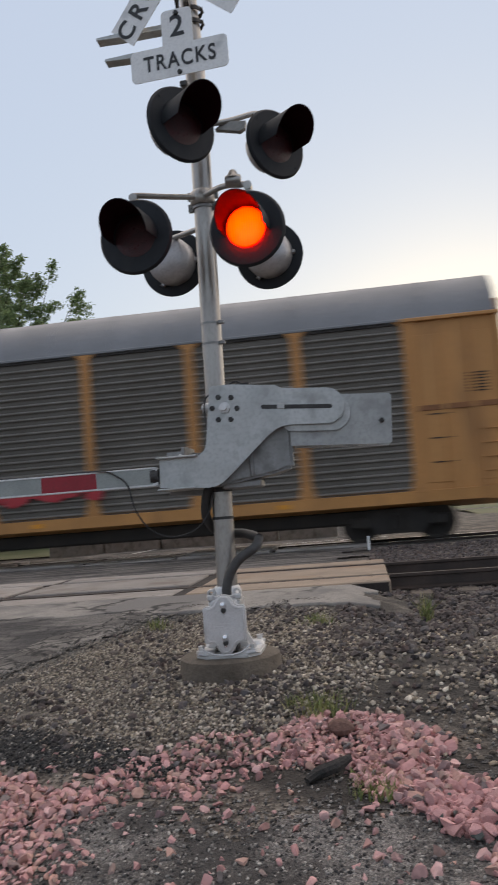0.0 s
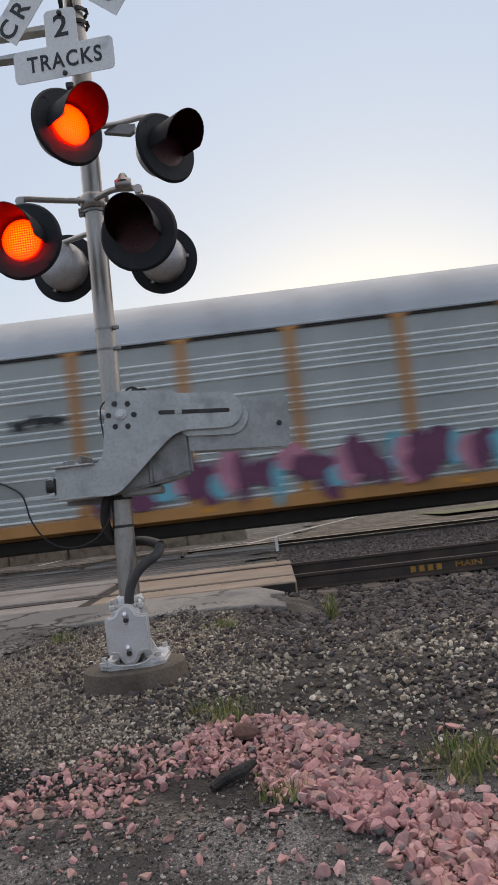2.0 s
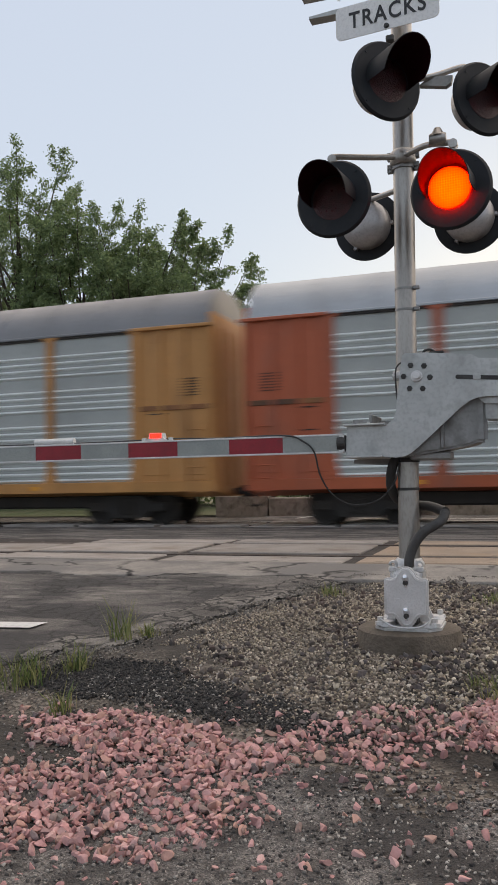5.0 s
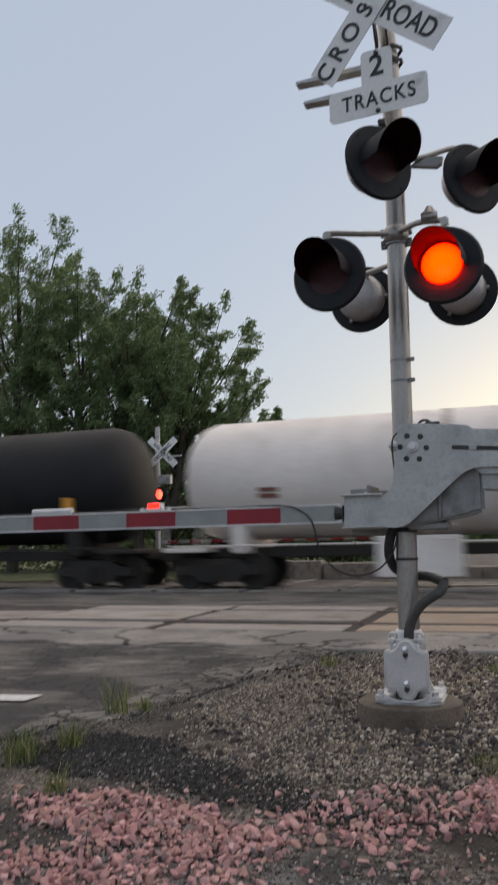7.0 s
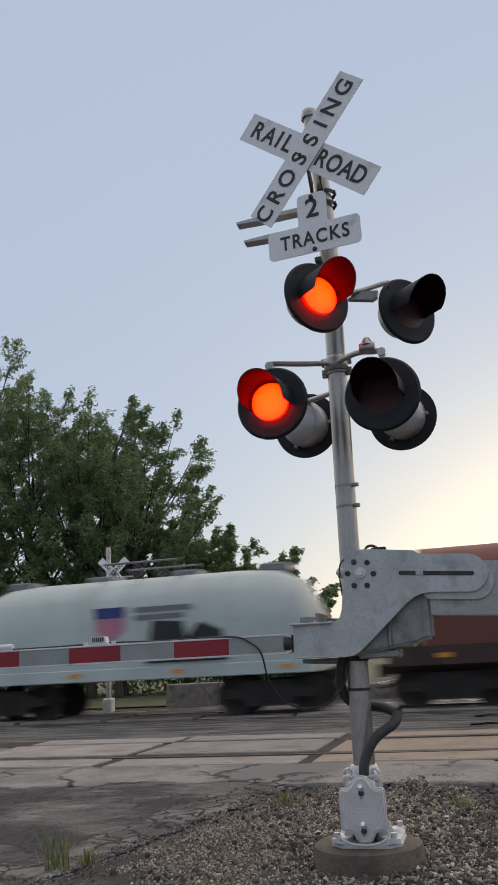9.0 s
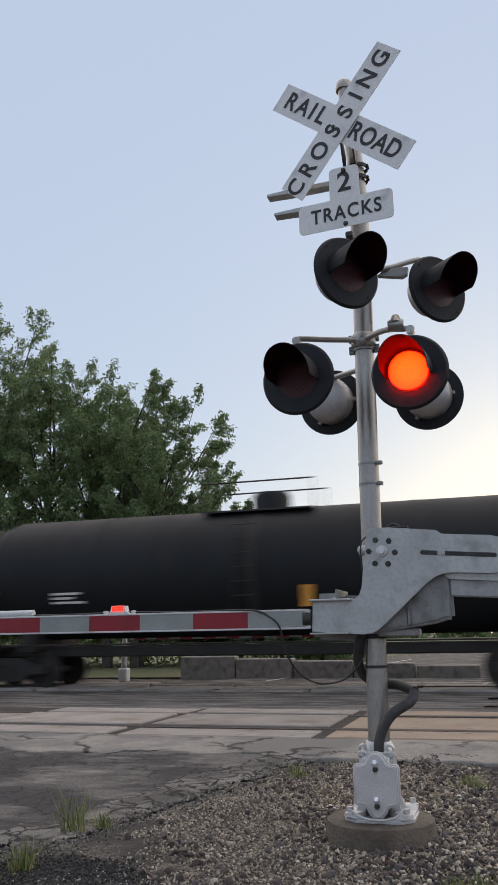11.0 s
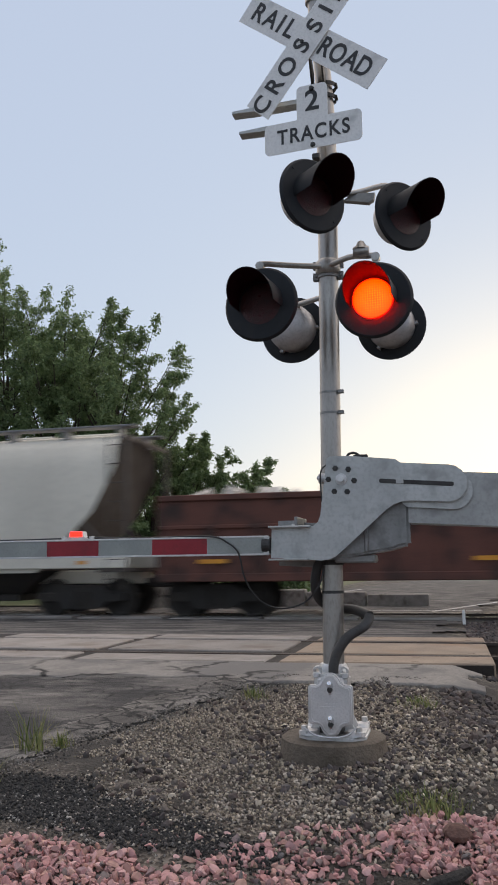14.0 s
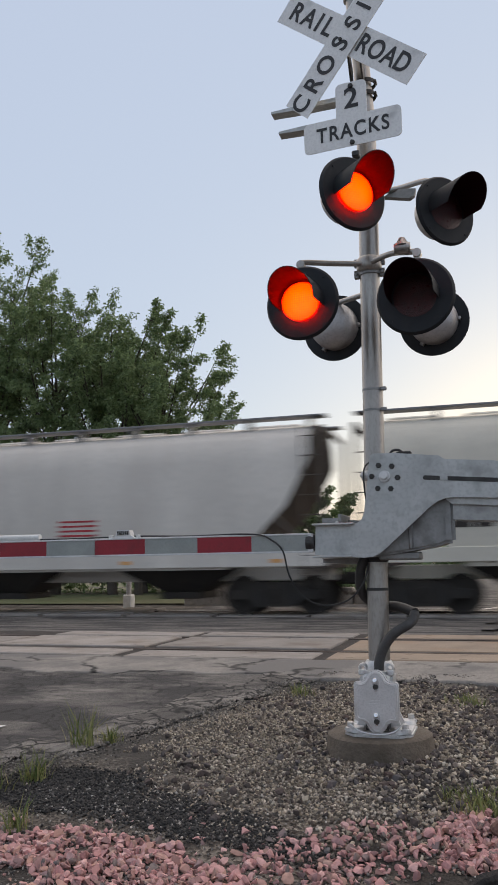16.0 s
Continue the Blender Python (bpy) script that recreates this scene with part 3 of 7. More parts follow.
def signal_head(at, rz, lit):
    """A round black background with hood, lens and housing; the lit board slides to the lens when the lamp is on."""
    m = Matrix.Translation(at) @ pose(0, 0, 0, 0, 0, rz)
    bm = lathe(bmesh.new(), [(0.0, 0.004), (0.155, 0.004), (0.228, 0.0), (0.240, 0.012), (0.243, 0.02), (0.236, 0.022), (0.15, 0.014), (0.0, 0.014)], 48)
    for k in range(4):
        a = radians(45 + 90 * k)
        lathe(bm, [(0, -0.004), (0.008, -0.004), (0.008, 0.004)], 8, Matrix.Translation((0.21 * math.cos(a), 0, 0.21 * math.sin(a))))
    head = soft_part("signal_head", bm, BLACK, signal, "round black background with a red lamp")
    head.matrix_basis = m
    # hood: a tapering half tube over the lens, cut away below
    bm = bmesh.new()
    seg, rings = 36, []
    for r in (0.150, 0.145):
        for k in range(seg + 1):
            a = radians(-14 + 208 * k / seg)
            reach = 0.30 * (0.5 + 0.5 * math.sin(a)) ** 0.55 if math.sin(a) > -0.98 else 0.0
            reach = max(reach, 0.02)
            rings.append((bm.verts.new((r * math.cos(a), 0.004, r * math.sin(a))), bm.verts.new((r * 0.97 * math.cos(a), -reach, r * 0.97 * math.sin(a) - 0.02 * reach))))
    n = seg + 1
    for k in range(seg):
        a, c = rings[k], rings[k + 1]
        bm.faces.new((a[0], c[0], c[1], a[1]))
    for k in range(seg):
        bm.faces.new((rings[k][1], rings[k + 1][1], rings[n + k + 1][1], rings[n + k][1]))
    inside = bmesh.new()
    lined = [[inside.verts.new(v.co) for v in pair] for pair in rings[n:]]
    for a, c in zip(lined, lined[1:]):
        inside.faces.new((a[1], c[1], c[0], a[0]))
    soft_part("hood", bm, BLACK, head)
    soft_part("hood_lining", inside, HOODTINT, head, "inside of the hood, tinted for the lamp's red glow")
    soft_part("lens", lathe(bmesh.new(), [(0.0, -0.012), (0.055, -0.010), (0.10, -0.006), (0.134, 0.002)], 40), LENSDARK, head, "dark red lens")
    shell = [(0.165, 0.014), (0.168, 0.03), (0.166, 0.10), (0.155, 0.15), (0.11, 0.185), (0.05, 0.195), (0.0, 0.197)]
    bm = lathe(bmesh.new(), shell, 36)
    for k in range(3):
        a = radians(30 + 120 * k)
        box(bm, -0.012, 0.012, 0.015, 0.05, 0.155, 0.185, 0.003, pose(0, 0, 0, 0, math.degrees(a), 0))
    soft_part("housing", bm, SILVER, head, "silver lamp housing")
    if lit:
        board = soft_part("led_board", lathe(bmesh.new(), [(0.0, -0.003), (0.08, -0.002), (0.123, 0.0), (0.123, 0.006), (0.0, 0.006)], 40), LEDLIT, head, "lit orange-red led board")
        return board
    return None


led_upper = signal_head((0.008, -0.48, 3.71), 43, True)
signal_head((0.54, 0.10, 3.765), 43, False)
led_left = signal_head((-0.365, -0.40, 3.065), -6, True)
led_right = signal_head((0.344, -0.40, 3.03), -6, True)
signal_head((-0.29, 0.40, 3.105), 174, False)
signal_head((0.405, 0.40, 3.08), 174, False)


def crossarm(points, r=0.019):
    bm = tube(bmesh.new(), curve_points(points, 5), r, 12)
    p = Vector(points[-1])
    lathe(bm, [(0.03, -0.03), (0.034, 0.0), (0.03, 0.03)], 12, Matrix.Translation(p) @ pose(0, 0, 0, 90))
    q = Vector(points[-2])
    lathe(bm, [(0.0, -0.03), (0.028, -0.028), (0.028, 0.028), (0.0, 0.03)], 12, Matrix.Translation(q))
    soft_part("crossarm", bm, PIPE, signal)


crossarm([(0.02, -0.06, 3.395), (-0.2, -0.17, 3.385), (-0.36, -0.27, 3.375), (-0.385, -0.29, 3.35), (-0.39, -0.29, 3.22)])
crossarm([(0.02, -0.06, 3.395), (0.18, -0.2, 3.39), (0.30, -0.27, 3.36), (0.36, -0.28, 3.34), (0.36, -0.28, 3.2)])
crossarm([(0.02, 0.05, 3.235), (-0.14, 0.16, 3.24), (-0.28, 0.27, 3.25), (-0.31, 0.28, 3.24), (-0.315, 0.28, 3.2)])
crossarm([(0.02, 0.05, 3.235), (0.2, 0.16, 3.24), (0.36, 0.27, 3.25), (0.41, 0.28, 3.24), (0.417, 0.28, 3.2)])
crossarm([(0.03, -0.03, 3.90), (0.22, 0.06, 3.95), (0.40, 0.17, 4.03), (0.43, 0.19, 4.0), (0.44, 0.20, 3.86)])
crossarm([(0.03, -0.03, 3.90), (0.02, -0.18, 3.90), (-0.05, -0.34, 3.90), (-0.08, -0.37, 3.88), (-0.09, -0.38, 3.82)])
# terminal castings
for at, turn, r in (((0.02, -0.02, 3.40), (90, 0, 0), 0.085), ((0.27, -0.285, 3.385), (0, 0, 90), 0.04), ((0.04, -0.02, 3.905), (90, 0, 0), 0.08)):
    bm = lathe(bmesh.new(), [(0.0, -0.05), (r * 0.8, -0.05), (r, -0.03), (r, 0.03), (r * 0.8, 0.05), (0.0, 0.05)], 16, Matrix.Translation(at) @ pose(0, 0, 0, *turn))
    soft_part("bracket", bm, PIPE, signal)
bm = prism(bmesh.new(), [(0.13, 3.90), (0.30, 3.865), (0.335, 3.885), (0.345, 3.93), (0.20, 3.945)], 0.05, 0.10)
part("bracket", bm, GEARGREY, signal, "dull grey arm bracket")
soft_part("finial", lathe(bmesh.new(), [(0.0, 0.06), (0.02, 0.05), (0.045, 0.0), (0.0, 0.0)], 12, Matrix.Translation((0.27, -0.29, 3.40)) @ pose(0, 0, 0, 90)), PIPE, signal)

# signs
X_AT = pose(-0.04, -0.29, 4.935, 0, 0, -15)


def blade(turn, lift, texts, name, drop=0.0, half=0.605):
    m = X_AT @ Matrix.Translation((0.015, -lift, -drop)) @ pose(0, 0, 0, 0, -turn, 0)
    bm = bmesh.new()
    prism(bm, [(-half, -0.108), (half, -0.108), (half, 0.108), (-half, 0.108)], -0.0025, 0.0025)
    ob = part(name, bm, SIGNWHITE, signal, "white reflective crossbuck blade with black letters")
    ob.matrix_basis = m
    for text, x, squeeze in texts:
        lettering("lettering", text, 0.178, SIGNBLACK, ob, pose(x, -0.0045, -0.002), 0.001, squeeze)
    bm = bmesh.new()
    for x in (-0.05, 0.05):
        lathe(bm, [(0, -0.012), (0.012, -0.01), (0.014, 0.0)], 8, Matrix.Translation((x, -0.002, 0.02)))
    pieces("bolt", bm, DARKSTEEL, ob)


blade(-41.0, 0.0, [("R", -0.495, 0.92), ("A", -0.37, 0.9), ("I", -0.275, 0.92), ("L", -0.185, 0.92), ("R", 0.15, 0.88), ("O", 0.265, 0.86), ("A", 0.385, 0.86), ("D", 0.495, 0.86)], "crossbuck_blade", 0.03, 0.615)
blade(48.0, 0.012, [("C", -0.53, 0.95), ("R", -0.385, 0.95), ("O", -0.235, 0.95), ("S", -0.075, 0.95), ("S", 0.075, 0.95), ("I", 0.2, 0.95), ("N", 0.335, 0.95), ("G", 0.49, 0.95)], "crossbuck_blade", 0.015, 0.588)


def rounded(x0, x1, z0, z1, r, n=5):
    out = []
    for cx, cz, a0 in ((x1 - r, z1 - r, 0), (x0 + r, z1 - r, 90), (x0 + r, z0 + r, 180), (x1 - r, z0 + r, 270)):
        out += [(cx + r * math.cos(radians(a0 + 90 * k / n)), cz + r * math.sin(radians(a0 + 90 * k / n))) for k in range(n + 1)]
    return out


T_AT = pose(-0.02, -0.29, 4.235, 0, 0, -6)
bm = bmesh.new()
prism(bm, rounded(-0.33, 0.33, -0.108, 0.108, 0.035), -0.0025, 0.0025)
plate = part("track_count_sign", bm, SIGNWHITE, signal, "white sign reading 2 tracks")
plate.matrix_basis = T_AT
lettering("lettering", "TRACKS", 0.145, SIGNBLACK, plate, pose(0.005, -0.0045, 0.0), 0.001, 0.82, 1.18)
bm = bmesh.new()
prism(bm, rounded(-0.105, 0.105, 0.07, 0.345, 0.035), 0.0005, 0.005)
part("tab", bm, SIGNWHITE, plate)
lettering("lettering", "2", 0.20, SIGNBLACK, plate, pose(0.0, -0.001, 0.225), 0.0012, 1.0)
bm = bmesh.new()
for z in (-0.085, 0.315):
    lathe(bm, [(0, -0.014), (0.014, -0.012), (0.018, 0.0)], 8, Matrix.Translation((0.0, -0.003, z)))
pieces("bolt", bm, DARKSTEEL, plate)
# sign hardware
for spec in ((-0.01, 0.05, -0.275, -0.06, 4.95, 5.0), (-0.03, 0.02, -0.28, -0.06, 4.06, 4.10), (-0.03, 0.02, -0.28, -0.06, 4.50, 4.54)):
    part("sign_bracket", box(bmesh.new(), *spec, 0.007), DARKSTEEL, signal, "dark sign bracket")
for x0 in (-0.045, 0.035):
    bm = extrude_x(bmesh.new(), [(-0.27, 4.86), (-0.27, 4.94), (-0.06, 4.80), (-0.06, 4.62), (-0.09, 4.61)], x0, x0 + 0.012)
    part("gusset", bm, DARKSTEEL, signal, "dark steel gusset behind the crossbuck")
for z in (4.63, 4.72, 4.45):
    band(z, 0.074, 0.028, False, DARKSTEEL)
    for sx in (-1, 1):
        bm = tube(bmesh.new(), [(mast_x(z) + sx * 0.074, -0.035, z), (mast_x(z) + sx * 0.074, 0.02, z)], 0.009, 8)
        part("clamp_bolt", bm, DARKSTEEL, signal)
for z0, x0, yy in ((4.50, -0.59, -0.16), (4.345, -0.54, -0.16)):
    bm = bmesh.new()
    prism(bm, [(x0, z0 + 0.004), (x0 + 0.16, z0 + 0.002), (0.0, z0 + 0.016), (0.0, z0 + 0.05), (x0 + 0.16, z0 + 0.032), (x0, z0 + 0.02)], yy - 0.04, yy + 0.04)
    part("sign_strap", bm, GALV, signal, "grey metal strap behind the signs")

# base: casting, hinged box cover, bolts and concrete foot
def plate_outline(a, c):
    return [(-a, -a + c), (-a + c, -a), (a - c, -a), (a, -a + c), (a, a - c), (a - c, a), (-a + c, a), (-a, a - c)]


bm = bmesh.new()
for a, z0, z1 in ((0.205, 0.385, 0.400), (0.195, 0.400, 0.412)):
    prism(bm, [(x, y) for x, y in plate_outline(a, 0.07)], z0, z1, Matrix.Translation((-0.015, 0, 0)) @ Matrix(((1, 0, 0, 0), (0, 0, 1, 0), (0, 1, 0, 0), (0, 0, 0, 1))))
for sx in (-1, 1):
    for sy in (-1, 1):
        lathe(bm, [(0.0, 0.03), (0.05, 0.028), (0.062, 0.012), (0.066, 0.0)], 18, Matrix.Translation((-0.015 + sx * 0.135, sy * 0.135, 0.408)) @ pose(0, 0, 0, 90))
lathe(bm, [(0.125, 0.41 - 0.5), (0.098, 0.43 - 0.5), (0.086, 0.48 - 0.5), (0.088, 0.80 - 0.5), (0.078, 0.815 - 0.5), (0.06, 0.815 - 0.5)], 28, Matrix.Translation((-0.018, 0, 0.5)) @ pose(0, 0, 0, 90))
for sx in (-1, 1):
    for sy in (-1, 1):
        prism(bm, [(0, 0.41), (sx * 0.15, 0.41), (sx * 0.135, 0.435), (sx * 0.075, 0.56), (0, 0.56)], sy * 0.085 - 0.012, sy * 0.085 + 0.012, Matrix.Translation((-0.018, 0, 0)))
box(bm, -0.115, 0.085, -0.19, 0.05, 0.50, 0.765, 0.03, seg=3)
for sx in (-0.098, 0.068):
    lathe(bm, [(0.014, -0.02), (0.024, -0.02), (0.028, -0.01), (0.028, 0.02), (0.014, 0.02)], 14, Matrix.Translation((sx, -0.13, 0.785)))
    box(bm, sx - 0.026, sx + 0.026, -0.16, -0.11, 0.74, 0.775, 0.006)
base = soft_part("base_casting", bm, CAST, signal, "bright aluminium base casting")
# no hole is cut: a dark block gives the shade of the opening
part("junction_opening", box(bmesh.new(), -0.085, 0.055, -0.188, -0.08, 0.425, 0.52, 0.004), DARKSTEEL, base, "dark block standing in for the shaded opening under the junction box")


def cover_outline(w, h, ear, r=0.018):
    half = [(-w, -h + r), (-w + 0.3 * r, -h + 0.3 * r), (-w + r, -h), (-ear - 0.042, -h), (-ear - 0.020, -h - 0.012), (-ear - 0.004, -h - 0.042), (-ear + 0.016, -h - 0.062), (-0.01, -h - 0.068)]
    full = half + [(-x, z) for x, z in half[::-1]]
    return full + [(-x, -z) for x, z in full]


bm = prism(bmesh.new(), cover_outline(0.134, 0.115, 0.045), -0.255, -0.215, Matrix.Translation((-0.006, 0, 0.60)))
bmesh.ops.bevel(bm, geom=[e for e in bm.edges if all(abs(v.co.y + 0.255) < 1e-4 for v in e.verts)], offset=0.010, segments=3, affect="EDGES")
cover = soft_part("box_cover", bm, CAST, signal, "silver cast cover of the junction box")
bm = bmesh.new()
out = cover_outline(0.115, 0.098, 0.036)
tube(bm, [(x - 0.006, -0.256, z + 0.60) for x, z in out + out[:1]], 0.0035, 6, False)
box(bm, -0.075, 0.075, -0.2575, -0.253, 0.588, 0.592)
box(bm, -0.04, 0.035, -0.2575, -0.253, 0.605, 0.609)
lathe(bm, [(0.024, -0.0035), (0.029, -0.0035), (0.029, 0.003)], 20, Matrix.Translation((-0.006, -0.254, 0.64)))
soft_part("raised_rib", bm, CAST, cover)
for z in (0.705, 0.505):
    bm = bmesh.new()
    lathe(bm, [(0.0, -0.05), (0.012, -0.046), (0.019, -0.02), (0.021, 0.0)], 14, Matrix.Translation((-0.006, -0.25, z + 0.004)) @ pose(0, 0, 0, -30))
    box(bm, -0.016, 0.004, -0.262, -0.25, z - 0.045, z - 0.022, 0.004)
    soft_part("latch", bm, CHROME, cover, "bright padlock latch")
    bm = lathe(bmesh.new(), [(0.0, -0.02), (0.016, -0.018), (0.018, 0.0)], 12, Matrix.Translation((-0.006, -0.252, z - 0.016)))
    part("keyhole", bm, DARKSTEEL, cover)
for x, y in ((-0.18, -0.17), (0.15, -0.17), (-0.18, 0.17), (0.15, 0.17)):
    bm = lathe(bmesh.new(), [(0.0, 0.05), (0.02, 0.05), (0.02, 0.022), (0.034, 0.02), (0.036, 0.0)], 6, Matrix.Translation((x, y, 0.415)) @ pose(0, 0, 0, 90))
    part("anchor_bolt", bm, CAST, signal)
bm = tube(bmesh.new(), curve_points([(-0.17, -0.225, 0.46), (-0.10, -0.25, 0.425), (0.0, -0.262, 0.415), (0.09, -0.25, 0.43), (0.14, -0.22, 0.47)], 6), 0.006, 8)
soft_part("bail", bm, CAST, signal)

foot = thing("concrete_footing", "round weathered concrete footing under the signal", "footing", pose(-0.03, 0.0, 0.0))
bm = lathe(bmesh.new(), [(0.0, 0.385), (0.30, 0.384), (0.318, 0.372), (0.324, 0.33), (0.336, 0.25), (0.34, 0.05), (0.0, 0.05)], 48, pose(0, 0, 0, 90) @ pose(0, 0, 0, 0, 0, 0))
for v in bm.verts:
    if v.co.xy.length > 0.1:
        k = 1 + 0.02 * noise.noise(v.co * 7) + 0.012 * noise.noise(v.co * 19)
        v.co.x *= k
        v.co.y *= k
soft_part("slab", bm, FOOTING, foot)

# conduit that leaves the gate's case, loops out and goes down the mast
hose = thing("cable_conduit", "bent dusty black cable conduit strapped to the mast", "conduit")
pts = [(-0.05, -0.03, 1.50), (-0.10, -0.04, 1.40), (-0.118, -0.01, 1.28), (-0.09, 0.07, 1.19), (0.0, 0.105, 1.15), (0.12, 0.06, 1.14), (0.225, -0.06, 1.11), (0.20, -0.10, 1.055), (0.10, -0.115, 0.99), (0.035, -0.112, 0.91), (0.0, -0.10, 0.82), (-0.005, -0.09, 0.76)]
soft_part("hose", tube(bmesh.new(), curve_points(pts[:7], 6), 0.031, 14), RUBBER, hose)
soft_part("lower_hose", tube(bmesh.new(), curve_points(pts[6:], 6), 0.031, 14), CONDUIT, hose, "dusty grey lower hose")

# ---- the gate ----
gate = thing("crossing_gate", "grey galvanized gate mechanism with its arm lowered", "crossing gate")


def arc(cx, cz, r, a0, a1, n=8):
    return [(cx + r * math.cos(radians(a0 + (a1 - a0) * k / n)), cz + r * math.sin(radians(a0 + (a1 - a0) * k / n))) for k in range(n + 1)]


outline = [(0.012, 2.078), (0.03, 2.09), (0.15, 2.088), (0.428, 2.058), (0.463, 2.034)] + arc(0.735, 1.90, 0.112, 85, -85, 8) + [(0.60, 1.797), (0.509, 1.802)] + [(0.455, 1.797), (0.41, 1.782), (0.353, 1.742)] + [(0.10, 1.515), (0.05, 1.475), (0.01, 1.458), (-0.04, 1.452), (-0.352, 1.474), (-0.343, 1.667), (-0.14, 1.655), (-0.085, 1.662), (-0.052, 1.688), (-0.036, 1.73)]
bm = prism(bmesh.new(), outline[::-1], -0.262, -0.250)
side_plate = part("side_plate", bm, GALV, gate, "galvanized swan-neck arm plate")
bm = prism(bmesh.new(), [(x, z) for x, z in outline[::-1]], 0.14, 0.152)
part("side_plate", bm, GALV, gate)
bm = prism(bmesh.new(), rounded(0.33, 0.772, -0.013, 0.013, 0.012), -0.2645, -0.2615, Matrix.Translation((0.0, 0, 1.9275 + 0.34 * 0.08)) @ pose(0, 0, 0, 0, 4.6, 0))
slot = part("slot", bm, DARKSTEEL, side_plate, "dark adjusting slot")
bm = box(bmesh.new(), 0.43, 0.475, -0.268, -0.262, 1.905, 1.938, 0.003)
part("slot_nut", bm, GALV, side_plate)
for x, z in ((0.063, 2.015), (0.144, 2.006), (0.019, 1.948), (0.177, 1.935), (0.054, 1.873), (0.133, 1.868)):
    part("bolt", lathe(bmesh.new(), [(0.0, -0.012), (0.016, -0.011), (0.019, 0.0)], 6, Matrix.Translation((x, -0.262, z))), DARKSTEEL, side_plate)
bm = lathe(bmesh.new(), [(0.0, -0.03), (0.018, -0.03), (0.02, -0.012), (0.034, -0.01), (0.036, 0.0)], 20, Matrix.Translation((0.098, -0.262, 1.945)))
part("hub", bm, CAST, side_plate)
# inner plate and counterweights
bm = prism(bmesh.new(), [(0.46, 2.02), (0.75, 1.985)] + arc(0.76, 1.86, 0.118, 80, -80, 8) + [(0.49, 1.765), (0.46, 1.79)], -0.235, -0.222)
part("inner_plate", bm, GALV, gate)
bm = prism(bmesh.new(), [(0.50, 1.99), (1.12, 1.948), (1.137, 1.935), (1.117, 1.645), (1.10, 1.634), (0.494, 1.672)], -0.215, -0.175)
# darker grey here stands for the shadow of the plates in front
cw = part("counterweight", bm, GALVSHADE, gate, "flat grey counterweight plates")
bmesh_cw = prism(bmesh.new(), [(0.50, 1.985), (1.12, 1.943), (1.105, 1.64), (0.494, 1.675)], 0.07, 0.11)
part("counterweight", bmesh_cw, GALV, gate)
part("bolt", lathe(bmesh.new(), [(0.0, -0.02), (0.014, -0.018), (0.018, 0.0)], 6, Matrix.Translation((1.065, -0.215, 1.783))), DARKSTEEL, cw)
for x in (0.541, 0.706):
    part("stud", tube(bmesh.new(), [(x, -0.2, 1.70), (x, -0.2, 1.76)], 0.011, 8), CAST, cw)
# gear case behind the plates
bm = prism(bmesh.new(), [(0.02, 2.05), (0.42, 2.02), (0.495, 1.99), (0.492, 1.80), (0.468, 1.54), (0.40, 1.515), (0.17, 1.478), (0.0, 1.455), (-0.05, 1.60), (-0.02, 1.95)], -0.20, 0.10)
bmesh.ops.bevel(bm, geom=bm.edges[:], offset=0.016, segments=2, affect="EDGES")
box(bm, 0.425, 0.50, -0.215, -0.12, 1.53, 1.81, 0.02, seg=2)
box(bm, 0.22, 0.25, -0.21, -0.18, 1.50, 1.70, 0.008)
box(bm, 0.03, 0.28, -0.16, 0.06, 1.435, 1.485, 0.01)
gear = soft_part("gear_case", bm, GEARGREY, gate, "dull grey gear case")
bm = bmesh.new()
tube(bm, curve_points([(0.12, -0.18, 2.075), (0.14, -0.18, 2.11), (0.18, -0.18, 2.115), (0.22, -0.18, 2.085)], 5), 0.008, 8)
box(bm, 0.17, 0.26, -0.22, -0.17, 2.085, 2.10, 0.004, pose(0, 0, 0))
part("top_latch", bm, DARKSTEEL, gear)
bm = bmesh.new()
tube(bm, [(0.03, -0.2, 1.95), (-0.06, -0.2, 1.965)], [0.03, 0.012], 12)
lathe(bm, [(0.0, -0.03), (0.03, -0.03), (0.034, 0.0), (0.03, 0.03), (0.0, 0.03)], 14, Matrix.Translation((-0.02, -0.2, 1.96)) @ pose(0, 0, 0, 0, 0, 90))
part("shaft_end", bm, CAST, gear)
# arm bracket channel
bm = bmesh.new()
box(bm, -0.36, -0.10, -0.30, 0.16, 1.655, 1.667, 0.003)
box(bm, -0.36, -0.12, -0.30, 0.16, 1.455, 1.467, 0.003)
box(bm, -0.22, -0.20, -0.25, 0.14, 1.46, 1.68, 0.004)
part("arm_bracket", bm, GALV, gate, "grey arm bracket channel")
bm = bmesh.new()
prism(bm, [(-0.36, 1.655), (-0.36, 1.715), (-0.20, 1.715), (-0.185, 1.70), (-0.02, 1.69), (-0.02, 1.655)], 0.02, 0.032)
part("lower_channel", prism(bmesh.new(), [(-0.36, 1.452), (-0.36, 1.425), (-0.12, 1.41), (-0.12, 1.452)], 0.02, 0.032), GEARGREY, gate)
box(bm, -0.205, -0.185, -0.24, 0.10, 1.66, 1.725, 0.003)
# the darker case grey paints in the shade on the flange's underside
part("back_channel", bm, GEARGREY, gate, "back half of the arm bracket, darkened for its shaded underside")
bm = lathe(bmesh.new(), [(0.0, -0.02), (0.05, -0.02), (0.055, 0.0), (0.055, 0.03), (0.0, 0.03)], 20, Matrix.Translation((-0.375, -0.24, 1.55)) @ pose(0, 0, 0, 0, 0, 90))
part("arm_end_cap", bm, DARKSTEEL, gate)
